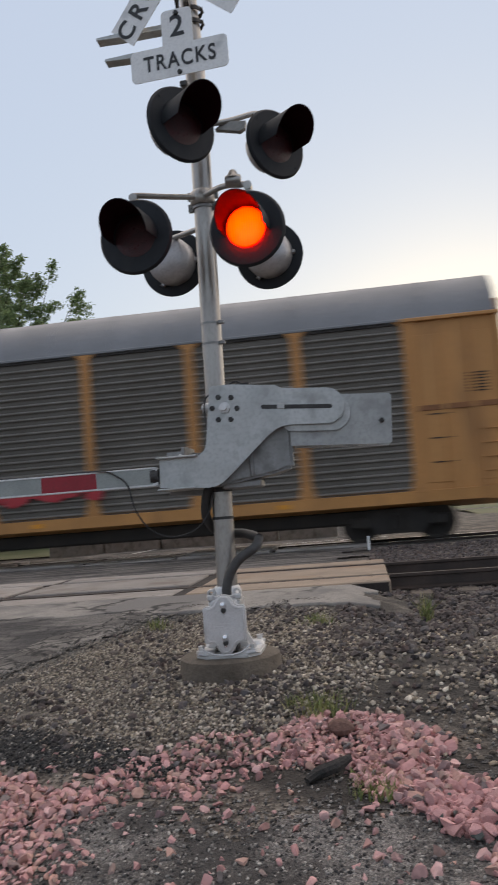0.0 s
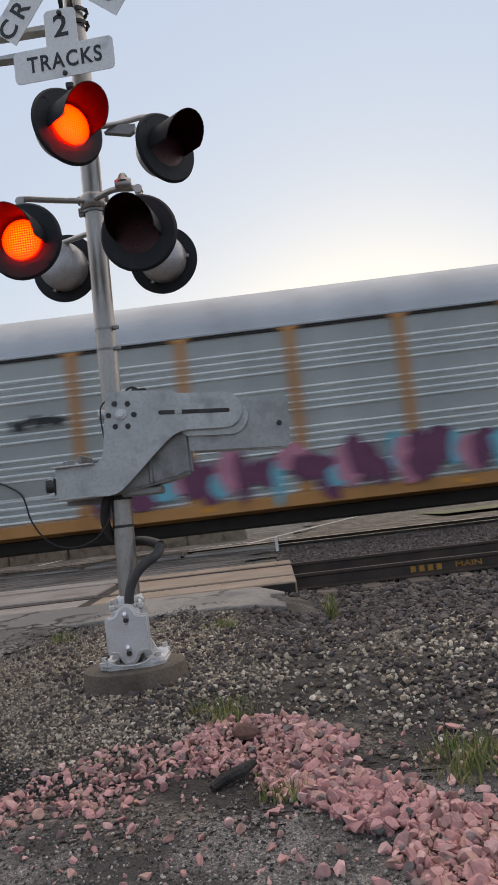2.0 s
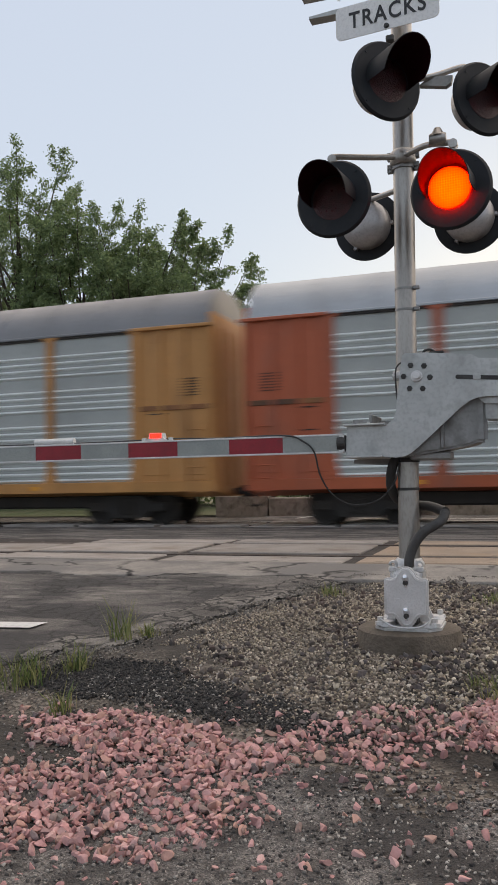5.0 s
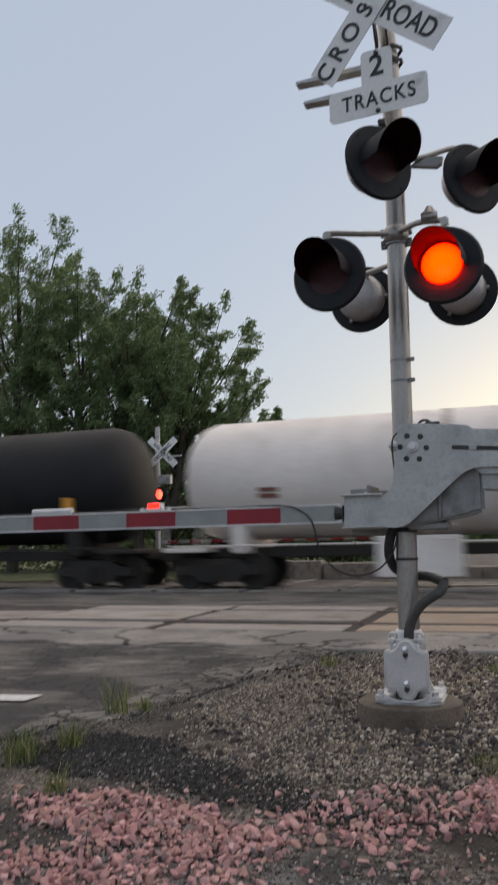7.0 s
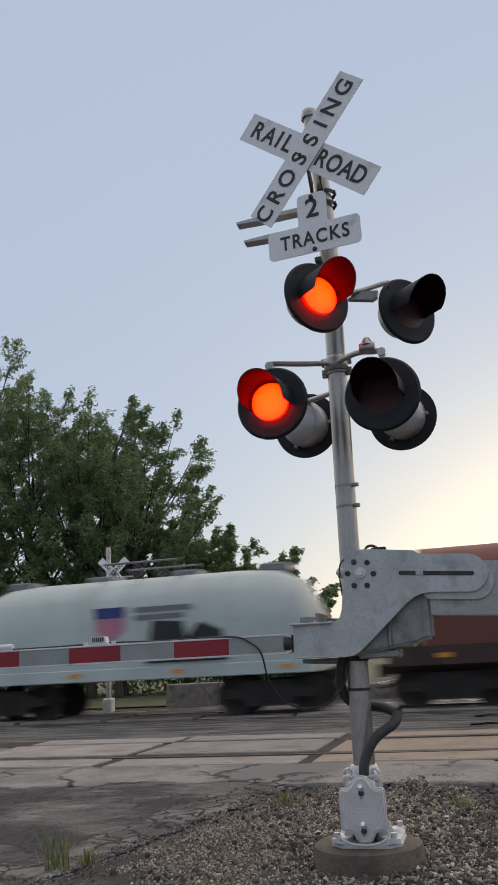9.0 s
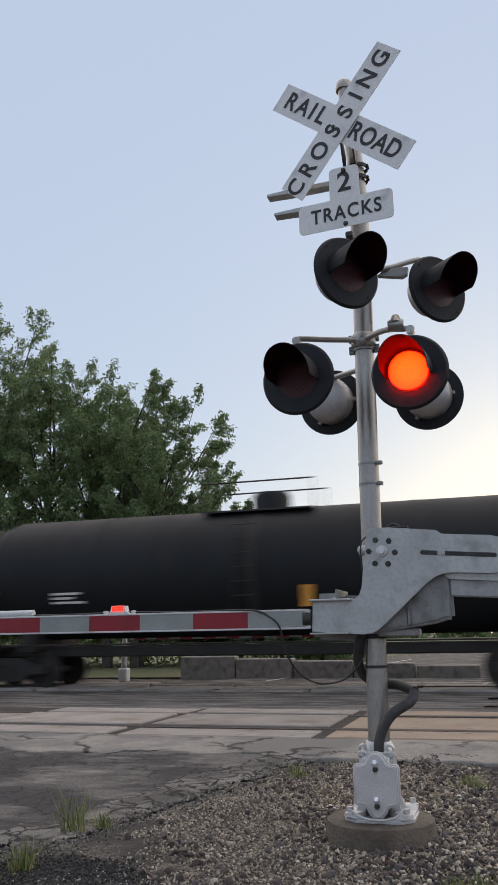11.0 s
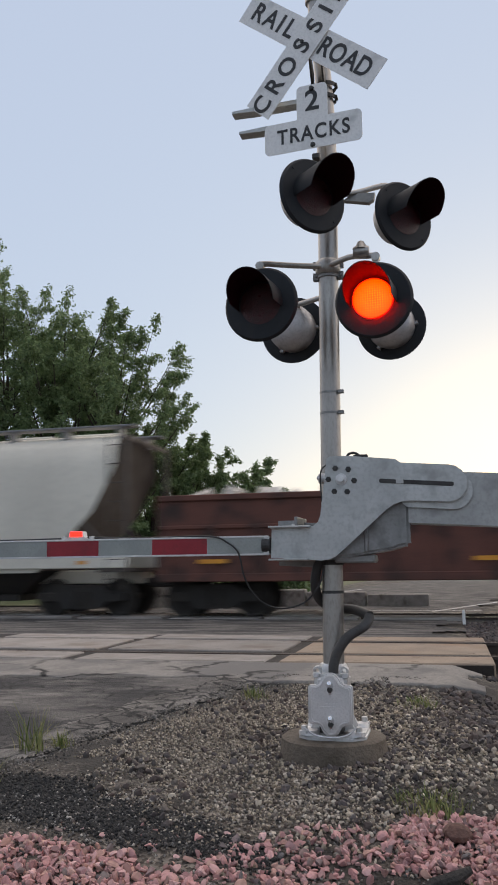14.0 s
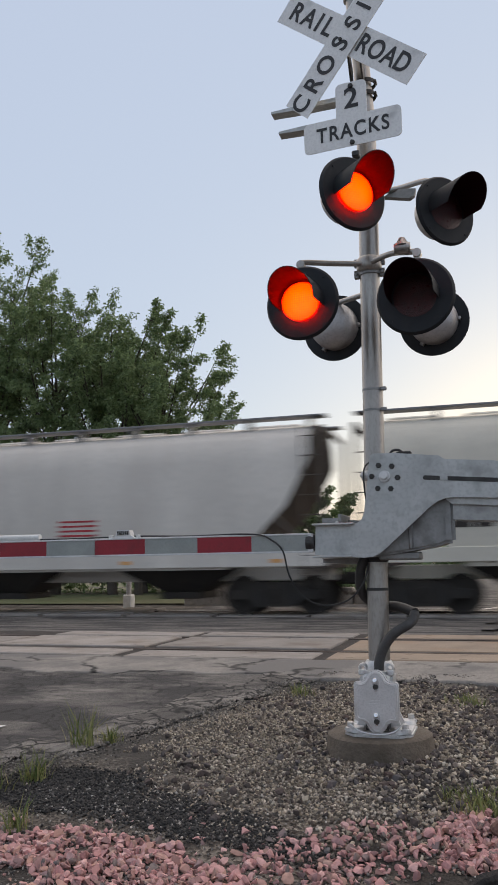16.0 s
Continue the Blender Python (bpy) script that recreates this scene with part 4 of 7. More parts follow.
part("slack_wire", tube(bmesh.new(), curve_points([(0.02, -0.23, 2.05), (-0.03, -0.24, 2.0), (-0.03, -0.24, 1.85), (-0.01, -0.23, 1.72)], 5), 0.005, 6), RUBBER, gate)

ARM_Z0, ARM_Z1, ARM_Y = 1.494, 1.604, -0.25
bm = extrude_x(bmesh.new(), [(ARM_Y - 0.026, ARM_Z0), (ARM_Y + 0.026, ARM_Z0), (ARM_Y + 0.026, ARM_Z1), (ARM_Y - 0.026, ARM_Z1)], -5.9, -0.36)
box(bm, -5.9, -0.37, ARM_Y - 0.032, ARM_Y + 0.03, ARM_Z0 - 0.004, ARM_Z0 + 0.006, 0.001)
box(bm, -5.9, -0.37, ARM_Y - 0.032, ARM_Y + 0.03, ARM_Z1 - 0.004, ARM_Z1 + 0.006, 0.001)
arm = part("gate_arm", bm, CAST, gate, "long aluminium gate arm with red and white stripes")
x = -0.39
for i in range(15):
    x1 = max(x - 0.3685, -5.88)
    bm = box(bmesh.new(), x1 + 0.001, x - 0.001, ARM_Y - 0.0285, ARM_Y - 0.026, ARM_Z0 + 0.007, ARM_Z1 - 0.005)
    part("red_stripe" if i % 2 else "white_stripe", bm, REDREFL if i % 2 else WHITEREFL, arm, "red reflective stripe" if i % 2 else "greenish-white reflective stripe")
    x = x1
arm_boards = []
for k, x in enumerate((-1.655, -3.2, -4.8)):
    bm = bmesh.new()
    prism(bm, [(x - 0.085, 1.61), (x + 0.085, 1.61), (x + 0.055, 1.628), (x + 0.045, 1.663), (x - 0.045, 1.663), (x - 0.055, 1.628)], ARM_Y - 0.03, ARM_Y + 0.03)
    for s in (-1, 1):
        lathe(bm, [(0.0, -0.014), (0.016, -0.012), (0.018, 0.012), (0.0, 0.014)], 10, Matrix.Translation((x + s * 0.10, ARM_Y, 1.618)) @ pose(0, 0, 0, 90))
    lamp = part("arm_light", bm, WHITEPAINT, arm, "small white arm light")
    bm = bmesh.new()
    for i in range(6):
        box(bm, x - 0.04 + i * 0.0145, x - 0.032 + i * 0.0145, ARM_Y - 0.034, ARM_Y - 0.03, 1.630, 1.658)
    part("grille", bm, DARKSTEEL, lamp)
    bm = box(bmesh.new(), x - 0.042, x + 0.042, ARM_Y - 0.008, ARM_Y - 0.004, 1.628, 1.660)
    arm_boards.append(part("arm_led", bm, LAMPLIT, lamp, "lit red arm lamp"))
bm = tube(bmesh.new(), [(-2.62, ARM_Y, 1.63), (-2.30, ARM_Y, 1.63)], 0.022, 12)
soft_part("tube_lamp", bm, WHITEPAINT, arm, "white tube on top of the arm")
wire = thing("arm_wire", "thin black wire along the gate arm, hanging in a loop", "wire")
soft_part("wire", tube(bmesh.new(), curve_points([(-3.2, -0.25, 1.62), (-2.2, -0.25, 1.615), (-1.8, -0.25, 1.618), (-1.5, -0.25, 1.62), (-1.2, -0.26, 1.612), (-0.75, -0.285, 1.612), (-0.62, -0.29, 1.57), (-0.55, -0.29, 1.50), (-0.52, -0.26, 1.35), (-0.45, -0.2, 1.22), (-0.33, -0.15, 1.16), (-0.18, -0.12, 1.19), (-0.08, -0.1, 1.30), (-0.05, -0.08, 1.42)], 6), 0.0055, 7), RUBBER, wire)

# ---- the train ----
SPEED, TRAIN_Y = 20.4, 15.2


def paint(name, c, dirt=(0.10, 0.085, 0.07), amount=0.45, rough=0.55, metal=0.0):
    return mat(name, c, tuple(v * 0.82 for v in c), rough, metal, 0.7, 25, 0.05, tuple(0.5 * (a + b) for a, b in zip(c, dirt)), amount * 0.55, 1.5, 0.3)


YELLOW = paint("faded orange car paint", (0.58, 0.275, 0.085), (0.12, 0.06, 0.03), 0.7)
ORANGERED = paint("red-orange car paint", (0.50, 0.115, 0.045))
RACKGREY = paint("galvanized rack panel", (0.86, 0.89, 0.87), (0.50, 0.51, 0.50), 0.2, 0.4, 0.25)
PERFGREY = paint("perforated grey panel", (0.41, 0.425, 0.405), (0.26, 0.26, 0.245), 0.35, 0.5, 0.25)
PERFDIM = paint("perforated brown-grey panel", (0.145, 0.128, 0.108), (0.09, 0.075, 0.06), 0.5, 0.6, 0.2)
PERFMID = paint("perforated dull panel", (0.23, 0.23, 0.215), (0.15, 0.145, 0.13), 0.5, 0.55, 0.2)
RACKDIM = paint("dirty brown-grey rack panel", (0.25, 0.228, 0.20), (0.115, 0.10, 0.085), 0.5, 0.5, 0.3)
RACKMID = paint("dull grey rack panel", (0.40, 0.39, 0.37), (0.18, 0.17, 0.155), 0.5, 0.5, 0.35)
ROOFGREY = paint("grey roof sheet", (0.42, 0.445, 0.47), (0.22, 0.22, 0.22), 0.4, 0.45, 0.4)
ROOFDIM = paint("dull roof sheet", (0.22, 0.225, 0.235), (0.15, 0.15, 0.15), 0.4, 0.5, 0.3)
TANKWHITE = paint("dirty white tank paint", (0.92, 0.84, 0.77), (0.45, 0.39, 0.34), 0.45)
TANKBLACK = paint("black tank paint", (0.016, 0.017, 0.018), (0.03, 0.028, 0.026), 0.4, 0.6)
TANKBLACK.node_tree.nodes["Principled BSDF"].inputs["Specular IOR Level"].default_value = 0.25
BOXRED = paint("oxide red car paint", (0.185, 0.055, 0.034), (0.07, 0.03, 0.022), 0.45, 0.6)
HOPPERGREY = paint("light grey hopper paint", (0.70, 0.65, 0.585), (0.40, 0.35, 0.31), 0.45)
HOPPERTAN = paint("cream hopper paint", (0.74, 0.69, 0.585), (0.32, 0.28, 0.23), 0.5)
CEMENT = paint("pale cement car paint", (0.52, 0.575, 0.54), (0.25, 0.26, 0.24), 0.6)
UNDER = mat("sooty underframe", (0.025, 0.022, 0.02), (0.045, 0.038, 0.032), 0.8, 0.1, 3, 30, 0.2)
GRAFF = {n: mat("spray paint " + n, c, tuple(v * 0.8 for v in c), 0.5, 0.0, 3, 40, 0.0) for n, c in (
    ("red", (0.45, 0.03, 0.04)), ("blue", (0.05, 0.22, 0.50)), ("cyan", (0.16, 0.48, 0.58)), ("green", (0.02, 0.15, 0.08)), ("mint", (0.22, 0.55, 0.42)),
    ("yellow", (0.55, 0.46, 0.10)), ("white", (0.68, 0.68, 0.66)), ("black", (0.015, 0.015, 0.017)), ("plum", (0.16, 0.04, 0.10)), ("pink", (0.55, 0.22, 0.30)), ("navy", (0.03, 0.05, 0.20)))}


def wheelset_mesh():
    bm = bmesh.new()
    prof = [(0.0, -0.06), (0.12, -0.07), (0.14, -0.03), (0.36, -0.015), (0.38, -0.06), (0.455, -0.06), (0.46, 0.05), (0.485, 0.065), (0.485, 0.085), (0.36, 0.085), (0.14, 0.05), (0.0, 0.05)]
    lathe(bm, prof, 28, Matrix.Translation((0, -0.76, 0)))
    lathe(bm, [(r, -y) for r, y in prof], 28, Matrix.Translation((0, 0.76, 0)))
    tube(bm, [(0, -1.05, 0), (0, 1.05, 0)], 0.08, 12)
    me = bpy.data.meshes.new("wheelset")
    bm.to_mesh(me)
    bm.free()
    me.materials.append(UNDER)
    return me


def truck_mesh():
    bm = bmesh.new()
    frame_line = [(-1.15, 0.40), (-1.15, 0.58), (-0.75, 0.62), (-0.45, 0.78), (0.45, 0.78), (0.75, 0.62), (1.15, 0.58), (1.15, 0.40), (0.75, 0.42), (0.48, 0.20), (-0.48, 0.20), (-0.75, 0.42)]
    for s in (-1.02, 1.02):
        prism(bm, frame_line, s - 0.07, s + 0.07)
        for x in (-0.16, 0.0, 0.16):
            tube(bm, [(x, s - 0.09, 0.30), (x, s - 0.09, 0.62)], 0.06, 10)
        for x in (-0.89, 0.89):
            box(bm, x - 0.13, x + 0.13, s - 0.12, s + 0.12, 0.36, 0.60, 0.03)
    box(bm, -0.22, 0.22, -1.1, 1.1, 0.42, 0.72, 0.04)
    me = bpy.data.meshes.new("truck")
    bm.to_mesh(me)
    bm.free()
    me.materials.append(UNDER)
    return me


SPILL = mat("brownish spill stain", (0.45, 0.38, 0.33), (0.60, 0.54, 0.49), 0.7, 0, 3, 30, 0.05, (0.28, 0.21, 0.17), 0.5, 3)
DECKBROWN = mat("grimy brown deck paint", (0.085, 0.042, 0.032), (0.05, 0.03, 0.025), 0.8, 0.0, 2, 30, 0.1, (0.03, 0.025, 0.022), 0.5, 1.5)
GONDBROWN = mat("weathered brown car paint", (0.15, 0.052, 0.034), (0.095, 0.038, 0.028), 0.75, 0.0, 1.5, 30, 0.1, (0.045, 0.026, 0.02), 0.5, 1.5)
RUST = mat("rust-streaked orange paint", (0.34, 0.15, 0.055), (0.20, 0.085, 0.04), 0.8, 0.0, 2, 30, 0.1, (0.07, 0.04, 0.028), 0.6, 1.6)
# dark brown that puts the shade of the hoppers' recessed ends into colour
ENDSHADE = mat("slope sheet darkened for shade", (0.075, 0.06, 0.05), (0.12, 0.10, 0.085), 0.85, 0, 2, 30, 0.2)
WHEELSET, TRUCK = wheelset_mesh(), truck_mesh()
CARS = []


def start_car(label, category, right, left):
    """A car between two coupling points, given along the train at the clip's start."""
    mid = (right + left) / 2
    car = thing("freight_car", label, category, pose(mid, TRAIN_Y, FAR_Z), "freight cars of the train")
    CARS.append((car, mid))
    return car, (right - left) / 2


def running_gear(car, half, inset=1.9):
    for s in (-1, 1):
        t = new("truck", TRUCK)
        t.parent = car
        t.matrix_basis = pose(s * (half - inset), 0, 0)
        for a in (-0.89, 0.89):
            w = new("wheelset", WHEELSET)
            w.parent = t
            w.matrix_basis = pose(a, 0, 0.46)
    for s in (-1, 1):
        bm = bmesh.new()
        tube(bm, [(s * (half - 0.7), 0, 0.85), (s * (half - 0.02), 0, 0.85)], 0.09, 10)
        box(bm, min(s * (half - 0.25), s * (half + 0.02)), max(s * (half - 0.25), s * (half + 0.02)), -0.14, 0.14, 0.70, 1.0, 0.04)
        tube(bm, curve_points([(s * (half - 0.5), 0.5, 0.8), (s * (half - 0.2), 0.4, 0.5), (s * half, 0.1, 0.45)], 4), 0.03, 6)
        part("coupler", bm, UNDER, car)


def graffiti(car, x0, x1, z0, z1, names, seed, y=-1.515, n=26):
    rnd = random.Random(seed)
    bms = {k: bmesh.new() for k in names}
    for i in range(n):
        k = names[i % len(names)]
        cx = x0 + (x1 - x0) * (i + rnd.random()) / n
        cz = z0 + (z1 - z0) * (0.3 + 0.4 * rnd.random())
        w, h = (x1 - x0) / n * rnd.uniform(0.7, 1.8), (z1 - z0) * rnd.uniform(0.22, 0.5)
        a0 = rnd.random() * 6
        m = 9
        outline = [(cx + w * math.cos(2 * math.pi * j / m + a0) * rnd.uniform(0.6, 1.1), cz + h * math.sin(2 * math.pi * j / m + a0) * rnd.uniform(0.55, 1.0)) for j in range(m)]
        yy = y - 0.0012 * i
        prism(bms[k], outline, yy - 0.001, yy)
    for k in bms:
        tagged(part("spray_paint", bms[k], GRAFF[k], car, k + " spray paint"), kind="stuff")


def letters(car, x0, x1, z0, z1, names, seed, n, y=-1.56):
    """Fat slanted spray-painted forms: a black outline, a bright fill and a paler streak."""
    rnd = random.Random(seed)
    w = (x1 - x0) / n
    hgt = z1 - z0
    for i in range(n):
        cx, slant = x0 + w * (i + 0.5), rnd.uniform(-0.25, 0.35) * w
        k = names[i % len(names)]
        top, low = z1 - hgt * rnd.uniform(0.0, 0.3), z0 + hgt * rnd.uniform(0.0, 0.12)
        ring = []
        for u, v in ((-0.55, 0), (-0.1, 0.06), (0.15, 0), (0.55, 0.04), (0.5, 0.45), (0.62, 0.8), (0.4, 1), (0.05, 0.9), (-0.35, 1), (-0.6, 0.75), (-0.45, 0.4)):
            ring.append((cx + w * u * rnd.uniform(0.85, 1.1) + slant * (v - 0.5), low + (top - low) * v))
        mx, mz = sum(q[0] for q in ring) / len(ring), sum(q[1] for q in ring) / len(ring)
        yy = y - 0.0015 * (i % 2)
        part("spray_paint", prism(bmesh.new(), [(mx + (a - mx) * 1.14, min(max(mz + (b - mz) * 1.12, z0 - 0.02), z1 + 0.06)) for a, b in ring], yy - 0.001, yy), GRAFF["black"], car, "black outline")
        part("spray_paint", prism(bmesh.new(), ring, yy - 0.005, yy - 0.004), GRAFF[k], car, k + " spray paint")
        pale = names[(i + 1) % len(names)]
        part("spray_paint", prism(bmesh.new(), [(mx + (a - mx) * 0.3 + 0.12 * w, mz + (b - mz) * 0.62) for a, b in ring], yy - 0.009, yy - 0.008), GRAFF[pale], car, pale + " spray paint")


def bars(car, x0, z0, widths, h, material, y=-1.507, gap=0.07, name="marking"):
    bm = bmesh.new()
    for i, row in enumerate(widths):
        x = x0
        for w in row:
            box(bm, x, x + w, y - 0.003, y, z0 - i * (h + gap) - h, z0 - i * (h + gap))
            x += w + 0.06
    pieces(name, bm, material, car, "unreadable stencilled marking")


def ladder(bm, x0, x1, y, z0, z1, n):
    for x in (x0, x1):
        tube(bm, [(x, y, z0), (x, y, z1)], 0.018, 6)
    for i in range(n):
        z = z0 + (z1 - z0) * (i + 0.5) / n
        tube(bm, [(x0, y, z), (x1, y, z)], 0.014, 6)


def autorack(label, right, left, frame_mat, sheet_mat, roof_mat, perforated=None, flat=0.25):
    perforated = perforated or PERFGREY
    car, half = start_car(label, "autorack", right, left)
    h = half - 0.42
    W, Z0, Z1, TOP = 1.5, 1.12, 5.06, 6.2
    # ribbed side sheets: groups of four ribs between flat bands
    zs, ribs = Z0 + 0.04, [(-W + 0.03, Z0)]
    while zs < Z1 - 0.2:
        for k in range(4):
            if zs > Z1 - 0.12:
                break
            ribs += [(-W + 0.03, zs), (-W - 0.04, zs + 0.045), (-W - 0.04, zs + 0.07), (-W + 0.03, zs + 0.095)]
            zs += 0.172
        zs += flat
    ribs = ribs + [(-W + 0.03, Z1)]
    bm = extrude_x(bmesh.new(), [(-W + 0.02, Z0), (-W + 0.02, Z1), (-W + 0.06, Z1), (-W + 0.06, Z0)], -h + 2.1, h - 2.1)
    back = part("side_sheet", bm, perforated, car, "perforated metal side sheets")
    for k in range(1, len(ribs) - 1, 4):
        part("rib", extrude_x(bmesh.new(), ribs[k:k + 4], -h + 2.1, h - 2.1), sheet_mat, back)
    bm = extrude_x(bmesh.new(), [(W - 0.03, Z0), (W, Z1), (W - 0.1, Z1), (W - 0.1, Z0)], -h + 2.1, h - 2.1)
    part("side_sheet", bm, sheet_mat, car)
    # end cages
    for s in (-1, 1):
        bm = bmesh.new()
        a, c = sorted((s * (h - 2.15), s * h))
        box(bm, a, c, -W, W, 0.95, Z1 + 0.02, 0.02)
        ob = part("end_panel", bm, frame_mat, car, "plain painted end panel")
        part("top_flange", box(bmesh.new(), a - 0.12, c + 0.02, -W - 0.11, -W, Z1 - 0.03, Z1 + 0.055, 0.012), frame_mat, ob)
        for k in range(4):
            x = a + (c - a) * (k + 0.08) / 3.2
            part("upright", box(bmesh.new(), x - 0.05, x + 0.05, -W - 0.075, -W, 1.1, Z1 - 0.03, 0.012), frame_mat, ob)
        part("reinforcing_bar", box(bmesh.new(), a, c, -W - 0.045, -W, 2.95, 3.08, 0.01), RUST, ob, "rusty cross bar")
        for k in range(2):
            x = a + (c - a) * (k + 0.5) / 2
            part("stiffener", box(bmesh.new(), x - 0.36, x + 0.36, -W - 0.02, -W, 1.3, Z1 - 0.35, 0.008), frame_mat, ob)
        bm = bmesh.new()
        for i in range(7):
            x = s * h - s * 0.5 - s * 0.16
            box(bm, x - 0.22, x + 0.22, -W - 0.035, -W - 0.02, 3.3 + i * 0.07, 3.33 + i * 0.07)
        for zz in (1.75, 2.3, 2.85):
            box(bm, s * h - s * 1.55 - 0.25, s * h - s * 1.55 + 0.25, -W - 0.033, -W - 0.02, zz, zz + 0.03)
        pieces("marking", bm, UNDER, ob)
        bm = bmesh.new()
        box(bm, min(s * h, s * (h - 0.12)), max(s * h, s * (h - 0.12)), -W + 0.02, W - 0.02, 1.0, Z1 + 0.35, 0.02)
        for yy in (-0.9, -0.3, 0.3, 0.9):
            box(bm, min(s * h, s * (h + 0.04)), max(s * h, s * (h + 0.04)), yy - 0.05, yy + 0.05, 1.0, Z1, 0.01)
        part("end_door", bm, frame_mat, car)
        bm = bmesh.new()
        ladder(bm, s * h - 0.25 * s, s * h - 0.65 * s, -W - 0.05, 0.7, 2.6, 6)
        part("ladder", bm, frame_mat, car)
    # posts and rails
    n = 9
    for i in range(n + 1):
        x = -h + 2.15 + (2 * h - 4.3) * i / n
        bm = bmesh.new()
        prism(bm, [(x - 0.24, 1.02), (x + 0.24, 1.02), (x + 0.12, 1.5), (x + 0.115, Z1 - 0.12), (x + 0.26, Z1 + 0.02), (x - 0.26, Z1 + 0.02), (x - 0.115, Z1 - 0.12), (x - 0.12, 1.5)], -W - 0.05, -W - 0.02)
        box(bm, x - 0.05, x + 0.05, -W - 0.085, -W - 0.05, 1.2, Z1 - 0.1, 0.01)
        part("post", bm, frame_mat, car)
    bm = bmesh.new()
    box(bm, -h, h, -W - 0.06, -W + 0.05, Z1, Z1 + 0.07, 0.012)
    box(bm, -h, h, W - 0.05, W + 0.06, Z1, Z1 + 0.07, 0.012)
    part("top_rail", bm, roof_mat, car)
    # a dark bar drawn in as the shadow below the overhanging top rail
    part("shadow_gap", box(bmesh.new(), -h + 2.1, h - 2.1, -W - 0.03, -W + 0.02, Z1 - 0.06, Z1 - 0.005), UNDER, car, "dark strip standing in for the roof rail's shadow")
    bm = extrude_x(bmesh.new(), [(-W - 0.04, 0.88), (-W - 0.06, 1.14), (-W + 0.1, 1.16), (W - 0.1, 1.16), (W + 0.06, 1.14), (W + 0.04, 0.88), (0.4, 0.72), (-0.4, 0.72)], -h, h)
    part("sill", bm, frame_mat, car, "painted deck sill")
    roof = [(-W - 0.03, Z1 + 0.06), (-W + 0.02, Z1 + 0.26), (-W + 0.16, Z1 + 0.60), (-W + 0.45, Z1 + 0.88), (-0.7, TOP - 0.05), (0, TOP), (0.7, TOP - 0.05), (W - 0.45, Z1 + 0.88), (W - 0.16, Z1 + 0.60), (W - 0.02, Z1 + 0.26), (W + 0.03, Z1 + 0.06)]
    bm = extrude_x(bmesh.new(), roof, -h + 0.1, h - 0.1)
    ob = soft_part("roof", bm, roof_mat, car, "curved grey roof")
    bm = bmesh.new()
    for i in range(19):
        x = -h + 0.3 + (2 * h - 0.6) * i / 18
        extrude_x(bm, [(y * 1.006, z + 0.012) for y, z in roof], x - 0.03, x + 0.03)
    part("roof_seam", bm, roof_mat, ob)
    bm = box(bmesh.new(), -h + 3, h - 3, -0.9, 0.9, 0.45, 0.8, 0.05)
    part("underframe", bm, UNDER, car)
    bm = bmesh.new()
    for i in range(4):
        box(bm, -h + 4 + i * 6, -h + 4.32 + i * 6, -W - 0.066, -W - 0.06, 0.96, 1.06)
    pieces("reflector", bm, AMBER, car)
    running_gear(car, half, 3.1)
    return car, h


